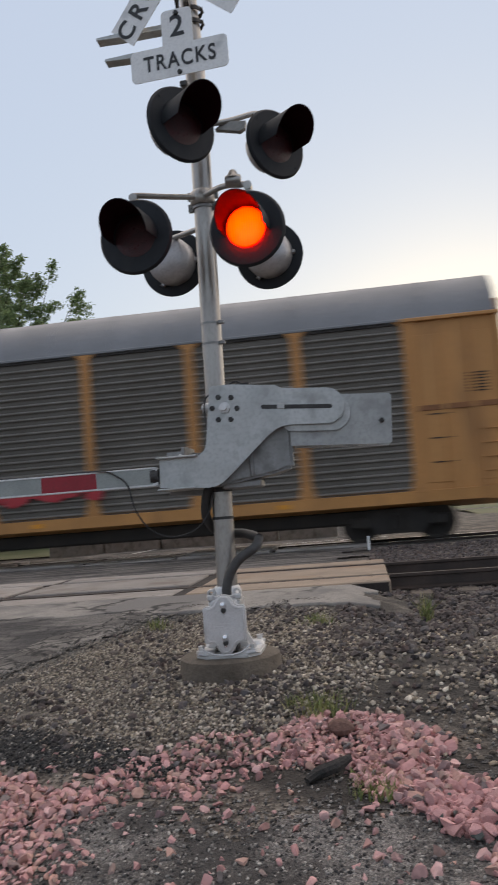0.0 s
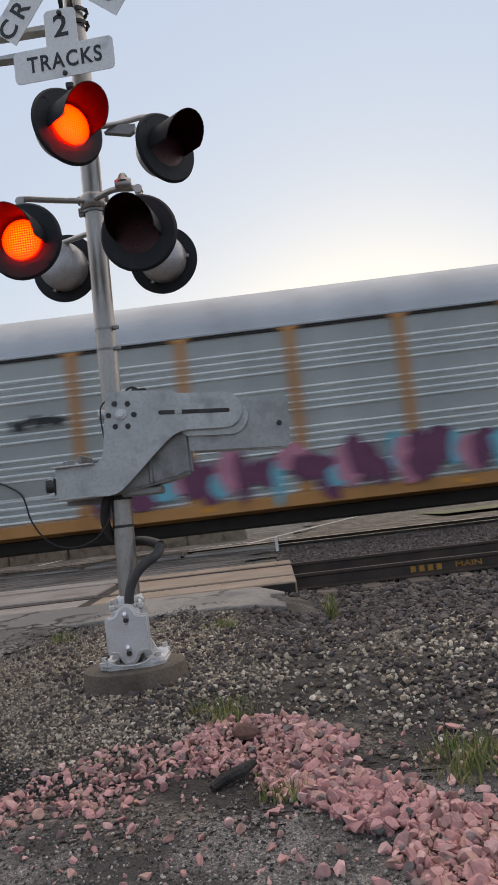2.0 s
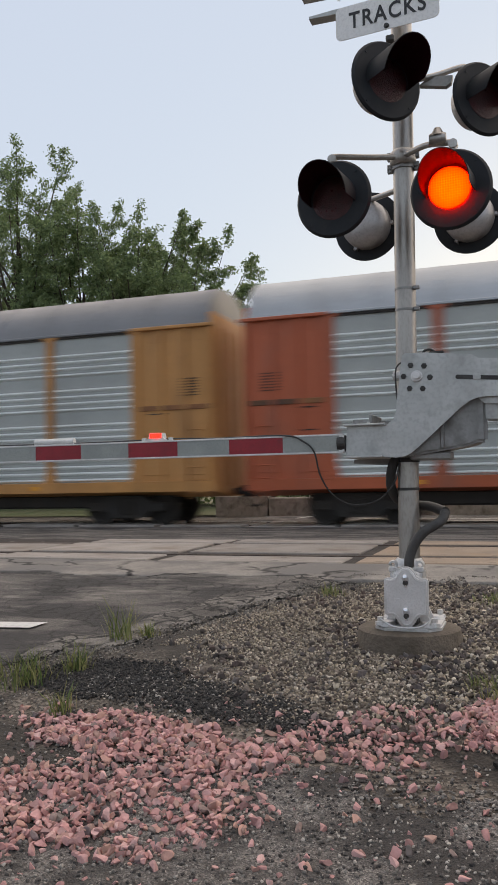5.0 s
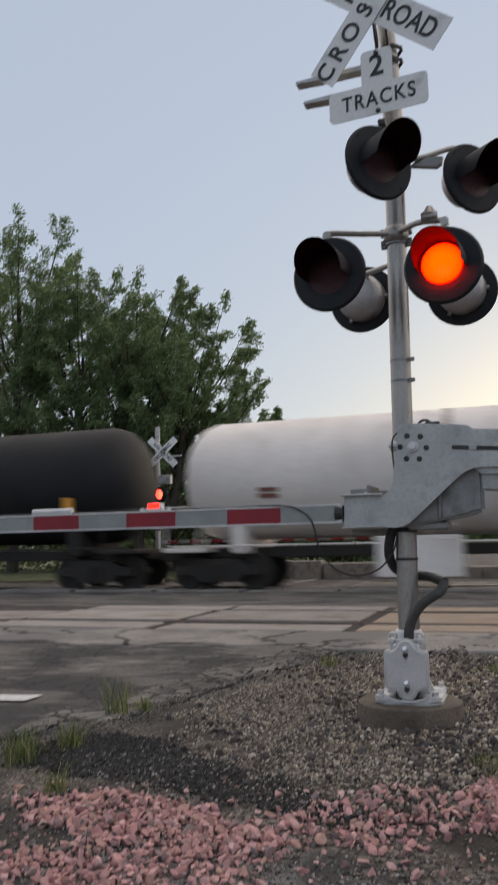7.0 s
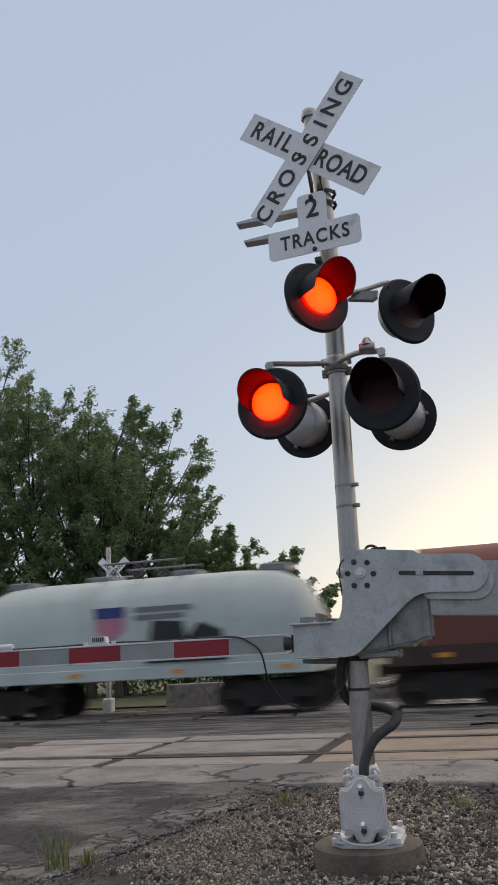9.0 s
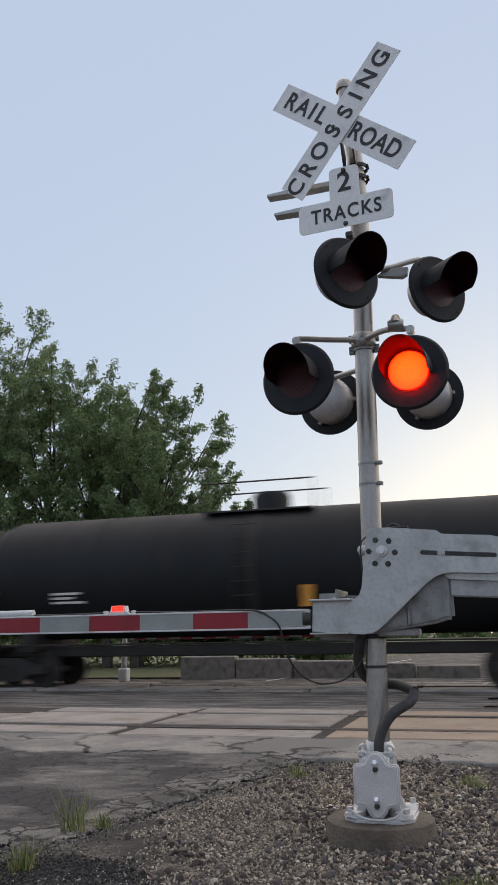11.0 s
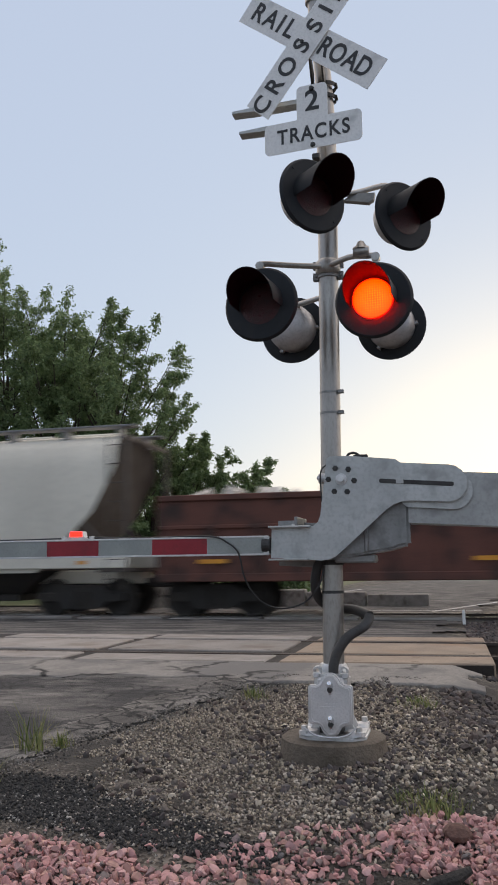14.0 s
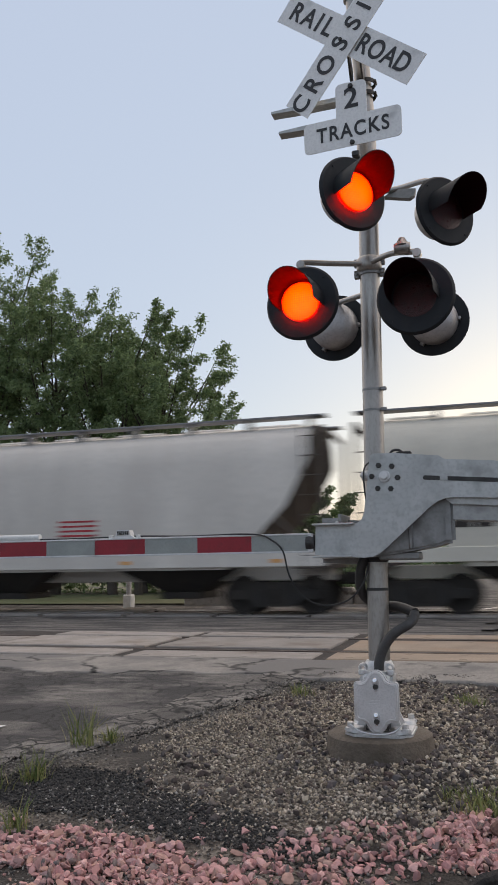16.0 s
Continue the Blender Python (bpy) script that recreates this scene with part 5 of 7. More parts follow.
def tank_car(label, right, left, material, r, dome=True, frame_mat=None, stripes=()):
    car, half = start_car(label, "tank car", right, left)
    h = half - 0.75
    zc = 1.24 + r
    prof = [(0.0, -h), (r * 0.45, -h + 0.06), (r * 0.75, -h + 0.22), (r * 0.93, -h + 0.5), (r, -h + 0.85)]
    prof += [(r, -h / 3), (r, h / 3)] + [(a, -y) for a, y in prof[::-1]]
    turn = Matrix.Translation((0, 0, zc)) @ pose(0, 0, 0, 0, 0, 90)
    soft_part("tank", lathe(bmesh.new(), prof, 56, turn), material, car, "", 30)
    for s in (-1, 0, 1):
        bm = lathe(bmesh.new(), [(r, -0.05), (r + 0.015, -0.05), (r + 0.015, 0.05), (r, 0.05)], 56, Matrix.Translation((s * h * 0.52, 0, 0)) @ turn)
        soft_part("band", bm, material, car)
    part("underframe", box(bmesh.new(), -half + 0.4, half - 0.4, -0.5, 0.5, 0.78, 1.05, 0.03), UNDER, car)
    for s in (-1, 1):
        part("end_platform", box(bmesh.new(), s * (half - 0.95) - 0.55, s * (half - 0.95) + 0.55, -1.45, 1.45, 0.95, 1.06, 0.02), frame_mat or UNDER, car)
        part("saddle", box(bmesh.new(), s * (h - 1.6) - 0.2, s * (h - 1.6) + 0.2, -1.2, 1.2, 0.9, 1.9, 0.04), frame_mat or UNDER, car)
    # grime that ran down from the top fittings
    bm = lathe(bmesh.new(), [(r + 0.004, -0.16), (r + 0.006, -0.15), (r + 0.006, 0.15), (r + 0.004, 0.16)], 56, Matrix.Translation((0.1, 0, 0)) @ turn)
    soft_part("spill_streak", bm, SPILL if frame_mat else UNDER, car, "dirty streak round the tank")
    bm = bmesh.new()
    for s in (-1, 1):
        x0 = s * (half - 0.45)
        for yy in (-1.4, 1.4):
            tube(bm, [(x0, yy, 1.05), (x0, yy, 2.1), (x0 - s * 0.9, yy, 2.1), (x0 - s * 0.9, yy, 1.05)], 0.022, 6)
            tube(bm, [(x0, yy, 1.6), (x0 - s * 0.9, yy, 1.6)], 0.018, 6)
        tube(bm, [(x0, -1.4, 2.1), (x0, 1.4, 2.1)], 0.022, 6)
    tube(bm, [(-half + 0.6, -1.42, 1.1), (half - 0.6, -1.42, 1.1)], 0.022, 6)
    ladder(bm, -0.25, 0.25, -r - 0.08, 1.0, zc + r * 0.75, 9)
    part("handrail", bm, frame_mat or UNDER, car)
    if dome:
        bm = bmesh.new()
        lathe(bm, [(0.5, -0.3), (0.5, 0.32), (0.44, 0.42), (0.0, 0.45)], 24, Matrix.Translation((0.3, 0, zc + r)) @ pose(0, 0, 0, 90))
        soft_part("manway", bm, material, car)
        bm = bmesh.new()
        for yy in (-0.85, 0.85):
            tube(bm, [(-1.3, yy, zc + r - 0.2), (-1.3, yy, zc + r + 0.62), (1.6, yy, zc + r + 0.62), (1.6, yy, zc + r - 0.2)], 0.022, 6)
        box(bm, -1.3, 1.6, -0.9, -0.55, zc + r - 0.14, zc + r - 0.1)
        box(bm, -1.3, 1.6, 0.55, 0.9, zc + r - 0.14, zc + r - 0.1)
        part("platform", bm, DARKSTEEL, car)
    for x0, z0, rows, hh, mtl in stripes:
        bm = bmesh.new()
        for i, w in enumerate(rows):
            z = z0 - i * (hh + 0.05)
            y = -math.sqrt(max(r * r - (z - zc) ** 2, 0.01)) - 0.012
            box(bm, x0, x0 + w, y, y + 0.05, z - hh, z)
        pieces("marking", bm, mtl, car, "unreadable stencilled marking")
    running_gear(car, half, 1.75)
    return car, h


def hopper(label, right, left, material, stripe=True, sill=0.92):
    car, half = start_car(label, "hopper car", right, left)
    h = half - 0.35
    W, TOP = 1.52, 4.80
    prof = [(-W + 0.06, 1.1), (-W, 1.6), (-W - 0.01, 2.6), (-W + 0.01, 3.75), (-W + 0.10, 4.25), (-W + 0.34, 4.5), (-0.6, 4.66), (0.6, 4.66), (W - 0.34, 4.5), (W - 0.10, 4.25), (W - 0.01, 3.75), (W + 0.01, 2.6), (W, 1.6), (W - 0.06, 1.1)]
    bm = bmesh.new()
    rows = []
    # the ends slope in below, as the bins do
    for k, x in enumerate((-1, 1)):
        rows.append([])
        for y, z in prof:
            cut = max(0.0, 3.2 - z) * 1.02
            rows[-1].append(bm.verts.new((x * (h - 0.35 - cut), y, z)))
    n = len(prof)
    for i in range(n):
        j = (i + 1) % n
        bm.faces.new((rows[0][i], rows[0][j], rows[1][j], rows[1][i]))
    # both end faces take the dark colour painted in for shade
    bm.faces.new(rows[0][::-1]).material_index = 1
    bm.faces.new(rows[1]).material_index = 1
    bmesh.ops.recalc_face_normals(bm, faces=bm.faces[:])
    body = soft_part("body", bm, material, car, "", 35)
    body.data.materials.append(ENDSHADE)
    if stripe:
        bm = bmesh.new()
        for z in (3.70, 3.86, 4.02):
            extrude_x(bm, [(-W - 0.012 + (z - 3.7) * 0.12, z), (-W - 0.024 + (z - 3.7) * 0.12, z + 0.03), (-W + 0.03, z + 0.06)], -h + 0.35, h - 0.35)
        part("side_bead", bm, material, body)
    # side sill
    bm = bmesh.new()
    box(bm, -h, h, -W - 0.03, -W + 0.12, sill, sill + 0.34, 0.015)
    box(bm, -h, h, W - 0.12, W + 0.03, sill, sill + 0.34, 0.015)
    pieces("side_sill", bm, material, car)
    part("centre_sill", box(bmesh.new(), -half + 0.4, half - 0.4, -0.3, 0.3, 0.8, 1.15, 0.03), material, car)
    # roof walk
    bm = bmesh.new()
    for yy in (-1.0, 1.0):
        box(bm, -h, h, yy - 0.22, yy + 0.22, TOP - 0.01, TOP + 0.035, 0.006)
        for i in range(12):
            x = -h + 0.4 + (2 * h - 0.8) * i / 11
            box(bm, x - 0.04, x + 0.04, yy - 0.2, yy + 0.2, 4.45, TOP, 0.006)
    part("running_board", bm, ROOFDIM, car, "grey roof walk")
    bm = bmesh.new()
    for i in range(9):
        x = -h + 1.4 + (2 * h - 2.8) * i / 8
        box(bm, x - 0.7, x + 0.6, -0.4, 0.4, 4.64, 4.76, 0.03)
    pieces("hatch", bm, material, car)
    # end frames with ladders
    for s in (-1, 1):
        bm = bmesh.new()
        for yy in (-W + 0.06, W - 0.06):
            box(bm, s * (h - 0.06) - 0.06, s * (h - 0.06) + 0.06, yy - 0.06, yy + 0.06, 1.1, 4.5, 0.012)
            tube(bm, [(s * (h - 0.06), yy, 1.3), (s * (h - 1.7), yy, 2.75)], 0.05, 8)
            ladder(bm, s * (h - 0.55), s * (h - 0.1), yy - 0.08 * (1 if yy < 0 else -1), 0.7, 4.5 if yy < 0 else 1.6, 8 if yy < 0 else 3)
        box(bm, s * (h - 0.06) - 0.05, s * (h - 0.06) + 0.05, -W, W, 4.4, 4.52, 0.01)
        box(bm, s * (h - 0.4) - 0.4, s * (h - 0.4) + 0.4, -W, W, 1.1, 1.2, 0.01)
        # the frame is coloured dark too, for the shade between cars
        part("end_frame", bm, ENDSHADE, car, "end frame with ladder, darkened for shade")
    # discharge bays
    for k in range(3):
        x = (k - 1) * h * 0.56
        bm = bmesh.new()
        for z0, z1, a0, a1, b0, b1 in ((1.15, 0.55, 1.55, 0.5, 1.3, 0.6),):
            top = [bm.verts.new((x + a0 * i, b0 * j, z0)) for i, j in ((-1, -1), (1, -1), (1, 1), (-1, 1))]
            low = [bm.verts.new((x + a1 * i, b1 * j, z1)) for i, j in ((-1, -1), (1, -1), (1, 1), (-1, 1))]
            for i in range(4):
                bm.faces.new((top[i], top[(i + 1) % 4], low[(i + 1) % 4], low[i]))
            bm.faces.new(low)
            bm.faces.new(top[::-1])
        box(bm, x - 0.55, x + 0.55, -0.75, 0.75, 0.38, 0.55, 0.02)
        bmesh.ops.recalc_face_normals(bm, faces=bm.faces[:])
        part("discharge_bay", bm, UNDER, car)
    bm = bmesh.new()
    for i in range(5):
        x = -h + 1.2 + i * (2 * h - 2.4) / 4
        box(bm, x - 0.12, x + 0.12, -W - 0.036, -W - 0.03, sill + 0.1, sill + 0.19)
    pieces("reflector", bm, AMBER, car)
    running_gear(car, half, 1.75)
    return car, h


def coil_car(label, right, left):
    car, half = start_car(label, "coil car", right, left)
    h = half - 0.5
    for s in (-1, 1):
        a, c = sorted((s * 0.1, s * (h - 0.7)))
        prof = [(-1.45, 1.35)] + [(-1.45 * math.cos(radians(q)), 2.35 + 1.31 * math.sin(radians(q))) for q in range(0, 181, 12)] + [(1.45, 1.35)]
        hood = soft_part("cover", extrude_x(bmesh.new(), prof, a, c), BOXRED, car, "red steel coil cover")
        bm = bmesh.new()
        for i in range(9):
            x = a + 0.1 + (c - a - 0.2) * i / 8
            extrude_x(bm, [(y * 1.012, z + 0.015) for y, z in prof], x - 0.04, x + 0.04)
        box(bm, a, c, -1.475, -1.44, 2.05, 2.12)
        part("cover_rib", bm, BOXRED, hood)
        x = (a + c) / 2
        bm = box(bmesh.new(), x - 0.45, x + 0.45, -0.05, 0.05, 4.05, 4.3, 0.02)
        for e in (-0.4, 0.4):
            box(bm, x + e - 0.05, x + e + 0.05, -0.05, 0.05, 3.6, 4.1, 0.01)
        part("lifting_bail", bm, BOXRED, hood)
    bm = extrude_x(bmesh.new(), [(-1.52, 0.95), (-1.52, 1.36), (1.52, 1.36), (1.52, 0.95), (0.5, 0.75), (-0.5, 0.75)], -half + 0.4, half - 0.4)
    part("deck", bm, DECKBROWN, car, "dark brown deck")
    bm = bmesh.new()
    for i in range(4):
        box(bm, -h + 1 + i * 4, -h + 1.3 + i * 4, -1.53, -1.522, 1.1, 1.2)
    pieces("reflector", bm, AMBER, car)
    running_gear(car, half, 1.75)
    return car, h


def cement_car(label, right, left, logo):
    car, half = start_car(label, "hopper car", right, left)
    h = half - 0.45
    prof = [(-1.48, 1.2), (-1.5, 2.2), (-1.4, 2.85), (-1.1, 3.25), (-0.5, 3.45), (0.5, 3.45), (1.1, 3.25), (1.4, 2.85), (1.5, 2.2), (1.48, 1.2)]
    bm = bmesh.new()
    rings = []
    for f, k in ((-1, 0.55), (-0.93, 0.86), (-0.82, 0.97), (-0.6, 1.0), (0.6, 1.0), (0.82, 0.97), (0.93, 0.86), (1, 0.55)):
        rings.append([bm.verts.new((f * h, y, 1.2 + (z - 1.2) * k)) for y, z in prof])
    n = len(prof)
    for a, c in zip(rings, rings[1:]):
        for i in range(n):
            bm.faces.new((a[i], a[(i + 1) % n], c[(i + 1) % n], c[i]))
    bm.faces.new(rings[0][::-1])
    bm.faces.new(rings[-1])
    bmesh.ops.recalc_face_normals(bm, faces=bm.faces[:])
    soft_part("body", bm, CEMENT, car, "", 45)
    bm = bmesh.new()
    box(bm, -half + 0.35, half - 0.35, -1.5, 1.5, 0.92, 1.22, 0.02)
    part("side_sill", bm, CEMENT, car)
    bm = bmesh.new()
    for i in range(4):
        x = -h + 1 + (2 * h - 2) * i / 3
        box(bm, x - 0.35, x + 0.35, -0.4, 0.4, 3.4, 3.6, 0.03)
    for yy in (-0.8, 0.8):
        tube(bm, [(-0.9, yy, 3.3), (-0.9, yy, 3.85), (1.2, yy, 3.85), (1.2, yy, 3.3)], 0.03, 6)
        tube(bm, [(0.1, yy, 3.3), (0.1, yy, 3.85)], 0.03, 6)
    pieces("hatch", bm, ROOFDIM, car)
    if logo:
        # a plain shield in the owner's colours
        out = [(-0.42, 2.75), (-0.36, 2.2), (-0.15, 2.02), (0, 1.98), (0.15, 2.02), (0.36, 2.2), (0.42, 2.75)]
        part("shield", prism(bmesh.new(), [(x - 0.4, z - 0.1) for x, z in out], -1.53, -1.51), GRAFF["pink"], car, "faded red and white shield")
        part("shield", prism(bmesh.new(), [(-0.82, 2.68), (0.02, 2.68), (-0.02, 2.42), (-0.78, 2.42)], -1.535, -1.512), GRAFF["navy"], car, "blue top of the shield")
        bars(car, 0.25, 2.65, [(1.5,), (1.3,)], 0.12, ROOFDIM, -1.5)
        part("marking", prism(bmesh.new(), [(0.55, 1.3), (0.72, 2.3), (1.5, 2.25), (1.62, 1.85), (1.95, 2.22), (2.5, 2.0), (2.65, 1.3)], -1.53, -1.505), GRAFF["black"], car, "black painted patch")
    bm = bmesh.new()
    for i in range(4):
        x = -half + 1 + i * (2 * half - 2) / 3
        box(bm, x - 0.16, x + 0.16, -1.51, -1.503, 1.03, 1.13)
    pieces("reflector", bm, AMBER, car)
    running_gear(car, half, 1.6)
    return car, h


def gondola(label, right, left):
    car, half = start_car(label, "gondola", right, left)
    h = half - 0.45
    bm = bmesh.new()
    for s in (-1, 1):
        box(bm, -h, h, s * 1.5 - 0.05, s * 1.5 + 0.05, 0.95, 2.9, 0.01)
        box(bm, -h, h, s * 1.53 - 0.09, s * 1.53 + 0.09, 2.78, 2.93, 0.02)
        box(bm, -h, h, s * 1.53 - 0.08, s * 1.53 + 0.08, 2.1, 2.2, 0.02)
        box(bm, -h, h, s * 1.53 - 0.09, s * 1.53 + 0.09, 0.85, 1.05, 0.02)
    for s in (-1, 1):
        box(bm, s * h - 0.05, s * h + 0.05, -1.5, 1.5, 0.95, 2.9, 0.01)
    box(bm, -h, h, -1.5, 1.5, 0.85, 1.0)
    body = part("body", bm, GONDBROWN, car)
    bm = bmesh.new()
    for i in range(15):
        x = -h + 0.3 + (2 * h - 0.6) * i / 14
        box(bm, x - 0.07, x + 0.07, -1.62, -1.5, 1.0, 2.12, 0.015)
    part("side_stake", bm, GONDBROWN, body)
    rnd = random.Random(3)
    bm = bmesh.new()
    for i in range(140):
        x, y = rnd.uniform(-h + 0.6, h - 0.6), rnd.uniform(-0.9, 0.9)
        m = pose(x, y, 2.75 + rnd.uniform(-0.1, 0.2), rnd.uniform(0, 60), rnd.uniform(0, 60), rnd.uniform(0, 360))
        s = rnd.uniform(0.15, 0.38)
        box(bm, -s, s, -s * 0.7, s * 0.7, -s * 0.35, s * 0.35, 0.03, m)
    part("load", bm, HOPPERGREY, car, "heap of pale scrap")
    bm = bmesh.new()
    for i in range(5):
        x = -h + 1.4 + i * (2 * h - 2.8) / 4
        box(bm, x - 0.35, x + 0.35, -1.635, -1.625, 1.28, 1.38)
    box(bm, -h + 5.6, -h + 6.2, -1.62, -1.6, 2.3, 2.6)
    pieces("reflector", bm, AMBER, car)
    running_gear(car, half, 1.75)
    return car, h


c, h = autorack("brown-grey autorack car with orange posts", 4.8, -23.5, YELLOW, RACKDIM, ROOFDIM, PERFDIM, 0.0)
graffiti(c, 0.9, 4.1, 1.5, 2.0, ["red"], 5, -1.6, 12)
graffiti(c, -6.8, -3.6, 1.15, 1.75, ["white", "black", "black"], 6, -1.6, 20)
part("end_panel", box(bmesh.new(), -8.35, -6.15, -1.57, -1.53, 3.35, 5.08, 0.01), YELLOW, c, "painted side panel")
part("placard", box(bmesh.new(), -7.9, -6.55, -1.585, -1.57, 3.95, 4.75, 0.004), WHITEPAINT, c, "blank white board")
c, h = autorack("silver autorack car with orange ends and plum graffiti", -23.5, -51.9, YELLOW, RACKGREY, ROOFGREY)
graffiti(c, -6.5, 4.1, 0.95, 2.4, ["plum", "plum", "cyan", "pink", "plum"], 8, -1.6, 40)
graffiti(c, 9.6, 10.7, 1.55, 1.95, ["blue"], 18, -1.6, 5)
graffiti(c, -8.0, -6.8, 3.3, 3.7, ["black"], 9, -1.6, 8)
c, h = autorack("dull grey autorack car with orange posts and green graffiti", -51.9, -80.1, YELLOW, RACKMID, ROOFDIM, PERFMID)
graffiti(c, 8.2, 13.0, 0.9, 1.7, ["red", "red", "yellow", "red"], 10, -1.6, 26)
letters(c, 2.9, 8.2, 0.88, 2.0, ["green", "green", "green", "navy"], 11, 6, -1.6)
letters(c, -2.8, 1.0, 0.9, 1.7, ["white", "black", "mint", "white"], 12, 6, -1.6)
graffiti(c, -11.8, -6.2, 0.95, 1.8, ["green", "green", "black"], 13, -1.6, 26)
graffiti(c, -6.0, -3.2, 0.9, 2.2, ["mint", "white", "mint"], 19, -1.6, 18)
c, h = autorack("silver autorack car with red-orange frame", -80.1, -108.3, ORANGERED, RACKGREY, ROOFGREY)
graffiti(c, 3.8, 7.3, 0.85, 1.65, ["pink", "pink", "white"], 14, -1.6, 22)
part("sliding_rail", box(bmesh.new(), 3.5, 7.0, -1.56, -1.53, 3.72, 3.86, 0.01), ORANGERED, c, "painted rail")
c, h = autorack("silver autorack car with faded yellow ends", -108.3, -136.5, YELLOW, RACKGREY, ROOFDIM)
c, h = tank_car("dirty white tank car", -136.5, -151.3, TANKWHITE, 1.55, False, TANKWHITE, ((3.3, 3.1, (0.9, 0.8, 0.9, 0.7, 0.9, 0.8), 0.05, HOPPERGREY), (6.0, 3.2, (0.5,), 0.25, GRAFF["navy"]), (-4.4, 2.5, (0.5, 0.5), 0.1, BOXRED)))
part("side_box", box(bmesh.new(), -1.55, 0.4, -1.5, -1.2, 0.30, 1.25, 0.02), TANKWHITE, c, "white equipment box")
c, h = tank_car("black tank car with yellow markings", -151.3, -168.2, TANKBLACK, 1.61, True, None, ((1.0, 3.25, (2.4, 1.8, 1.2, 2.0, 1.0, 1.4, 1.8), 0.04, HOPPERGREY), (1.4, 2.4, (0.25,), 0.5, AMBER), (6.0, 2.45, (0.3,), 0.55, AMBER), (-2.3, 2.4, (0.25,), 0.5, AMBER), (-4.4, 2.3, (0.9, 0.9, 1.2), 0.05, HOPPERGREY), (-7.2, 2.6, (0.5,), 0.7, AMBER)))
c, h = coil_car("oxide red covered coil car", -168.2, -185.4)
letters(c, -4.0, -1.0, 1.45, 1.95, ["plum", "pink"], 20, 5, -1.5)
cement_car("pale grey cement hopper car with a shield", -186.3, -196.4, True)
cement_car("pale grey cement hopper car", -196.4, -208.1, False)
cement_car("pale grey cement hopper car", -208.1, -221.0, False)
tank_car("black tank car with a yellow panel", -221.0, -237.9, TANKBLACK, 1.61, True, None, ((-7.3, 2.6, (0.45,), 0.8, AMBER), (-5.2, 2.4, (0.8, 0.6, 0.9), 0.06, HOPPERGREY), (1.4, 2.4, (0.25,), 0.5, AMBER)))
c, h = hopper("light grey hopper car with bright graffiti", -237.9, -257.8, HOPPERGREY)
letters(c, -4.9, -1.9, 1.28, 2.0, ["red", "red", "cyan"], 21, 5)
letters(c, -1.1, 1.7, 1.28, 2.6, ["red", "yellow", "red"], 25, 4)
letters(c, 1.8, 6.6, 1.28, 2.3, ["red", "cyan", "yellow", "red"], 27, 7)
letters(c, -6.4, 8.0, 0.93, 1.27, ["cyan", "red", "yellow", "red", "pink"], 26, 26, -1.57)
bars(c, -8.3, 2.85, [(0.22, 0.2, 0.2, 0.22), (0.2, 0.2, 0.22, 0.2, 0.2)], 0.26, UNDER, -1.53, 0.28)
bars(c, -2.7, 2.95, [(1.5,), (1.4,), (1.5,), (1.3,), (1.5,), (1.2,)], 0.04, UNDER, -1.53, 0.08)
bars(c, -0.5, 3.15, [(2.2,)], 0.08, GRAFF["red"], -1.53)
c, h = hopper("pale hopper car with blue graffiti", -257.8, -275.8, HOPPERGREY)
graffiti(c, -1.0, 4.0, 0.95, 2.2, ["blue", "cyan", "white", "navy"], 22, -1.56, 28)
bars(c, -6.75, 2.85, [(0.28, 0.28, 0.28), (0.28, 0.28, 0.28)], 0.3, UNDER, -1.53, 0.1)
c, h = gondola("oxide red gondola car heaped with pale scrap", -275.8, -292.2)
c, h = hopper("cream hopper car with yellow graffiti", -292.2, -310.6, HOPPERTAN, False, 1.2)
letters(c, -3.5, 2.3, 1.70, 2.7, ["yellow", "yellow", "yellow"], 23, 13, -1.54)
c, h = hopper("dirty cream hopper car", -310.6, -329.2, HOPPERTAN, False, 1.2)
bars(c, -6.8, 2.6, [(0.4, 0.5), (0.5, 0.4)], 0.14, UNDER, -1.53, 0.35)
c, h = hopper("plain dirty grey hopper car", -329.2, -348.0, HOPPERGREY, False, 1.15)
bars(c, 2.0, 2.4, [(1.1,), (1.1,), (1.1,), (1.1,)], 0.05, GRAFF["red"], -1.53)


# ---- the signal across the tracks ----
far = thing("far_signal", "grey crossing signal across the tracks seen from behind", "crossing signal", pose(-10.7, 19.0, 0.12))
soft_part("mast", tube(bmesh.new(), [(0, 0, 0), (0.02, 0, 5.1)], 0.08, 14), SILVER, far)
for turn in (-45, 45):
    bm = box(bmesh.new(), -0.61, 0.61, -0.004, 0.004, -0.115, 0.115)
    b = part("crossbuck_blade", bm, SIGNWHITE, far)
    b.matrix_basis = pose(0.25, -0.12, 4.25, 0, turn, 12)
    if turn > 0:
        lettering("lettering", "RAIL    ROAD", 0.17, SIGNBLACK, b, pose(0, -0.006, 0), 0.001, 0.8)
    else:
        lettering("lettering", "CROSSING", 0.17, SIGNBLACK, b, pose(0, -0.012, 0), 0.001, 0.95)
bm = bmesh.new()
box(bm, -0.1, 0.85, 0.0, 0.06, 4.1, 4.14)
box(bm, 0.05, 0.5, -0.1, 0.1, 3.2, 3.5, 0.02)
box(bm, -1.2, 0.4, -0.02, 0.02, 2.93, 2.98)
pieces("bracket", bm, SILVER, far)
far_boards = []
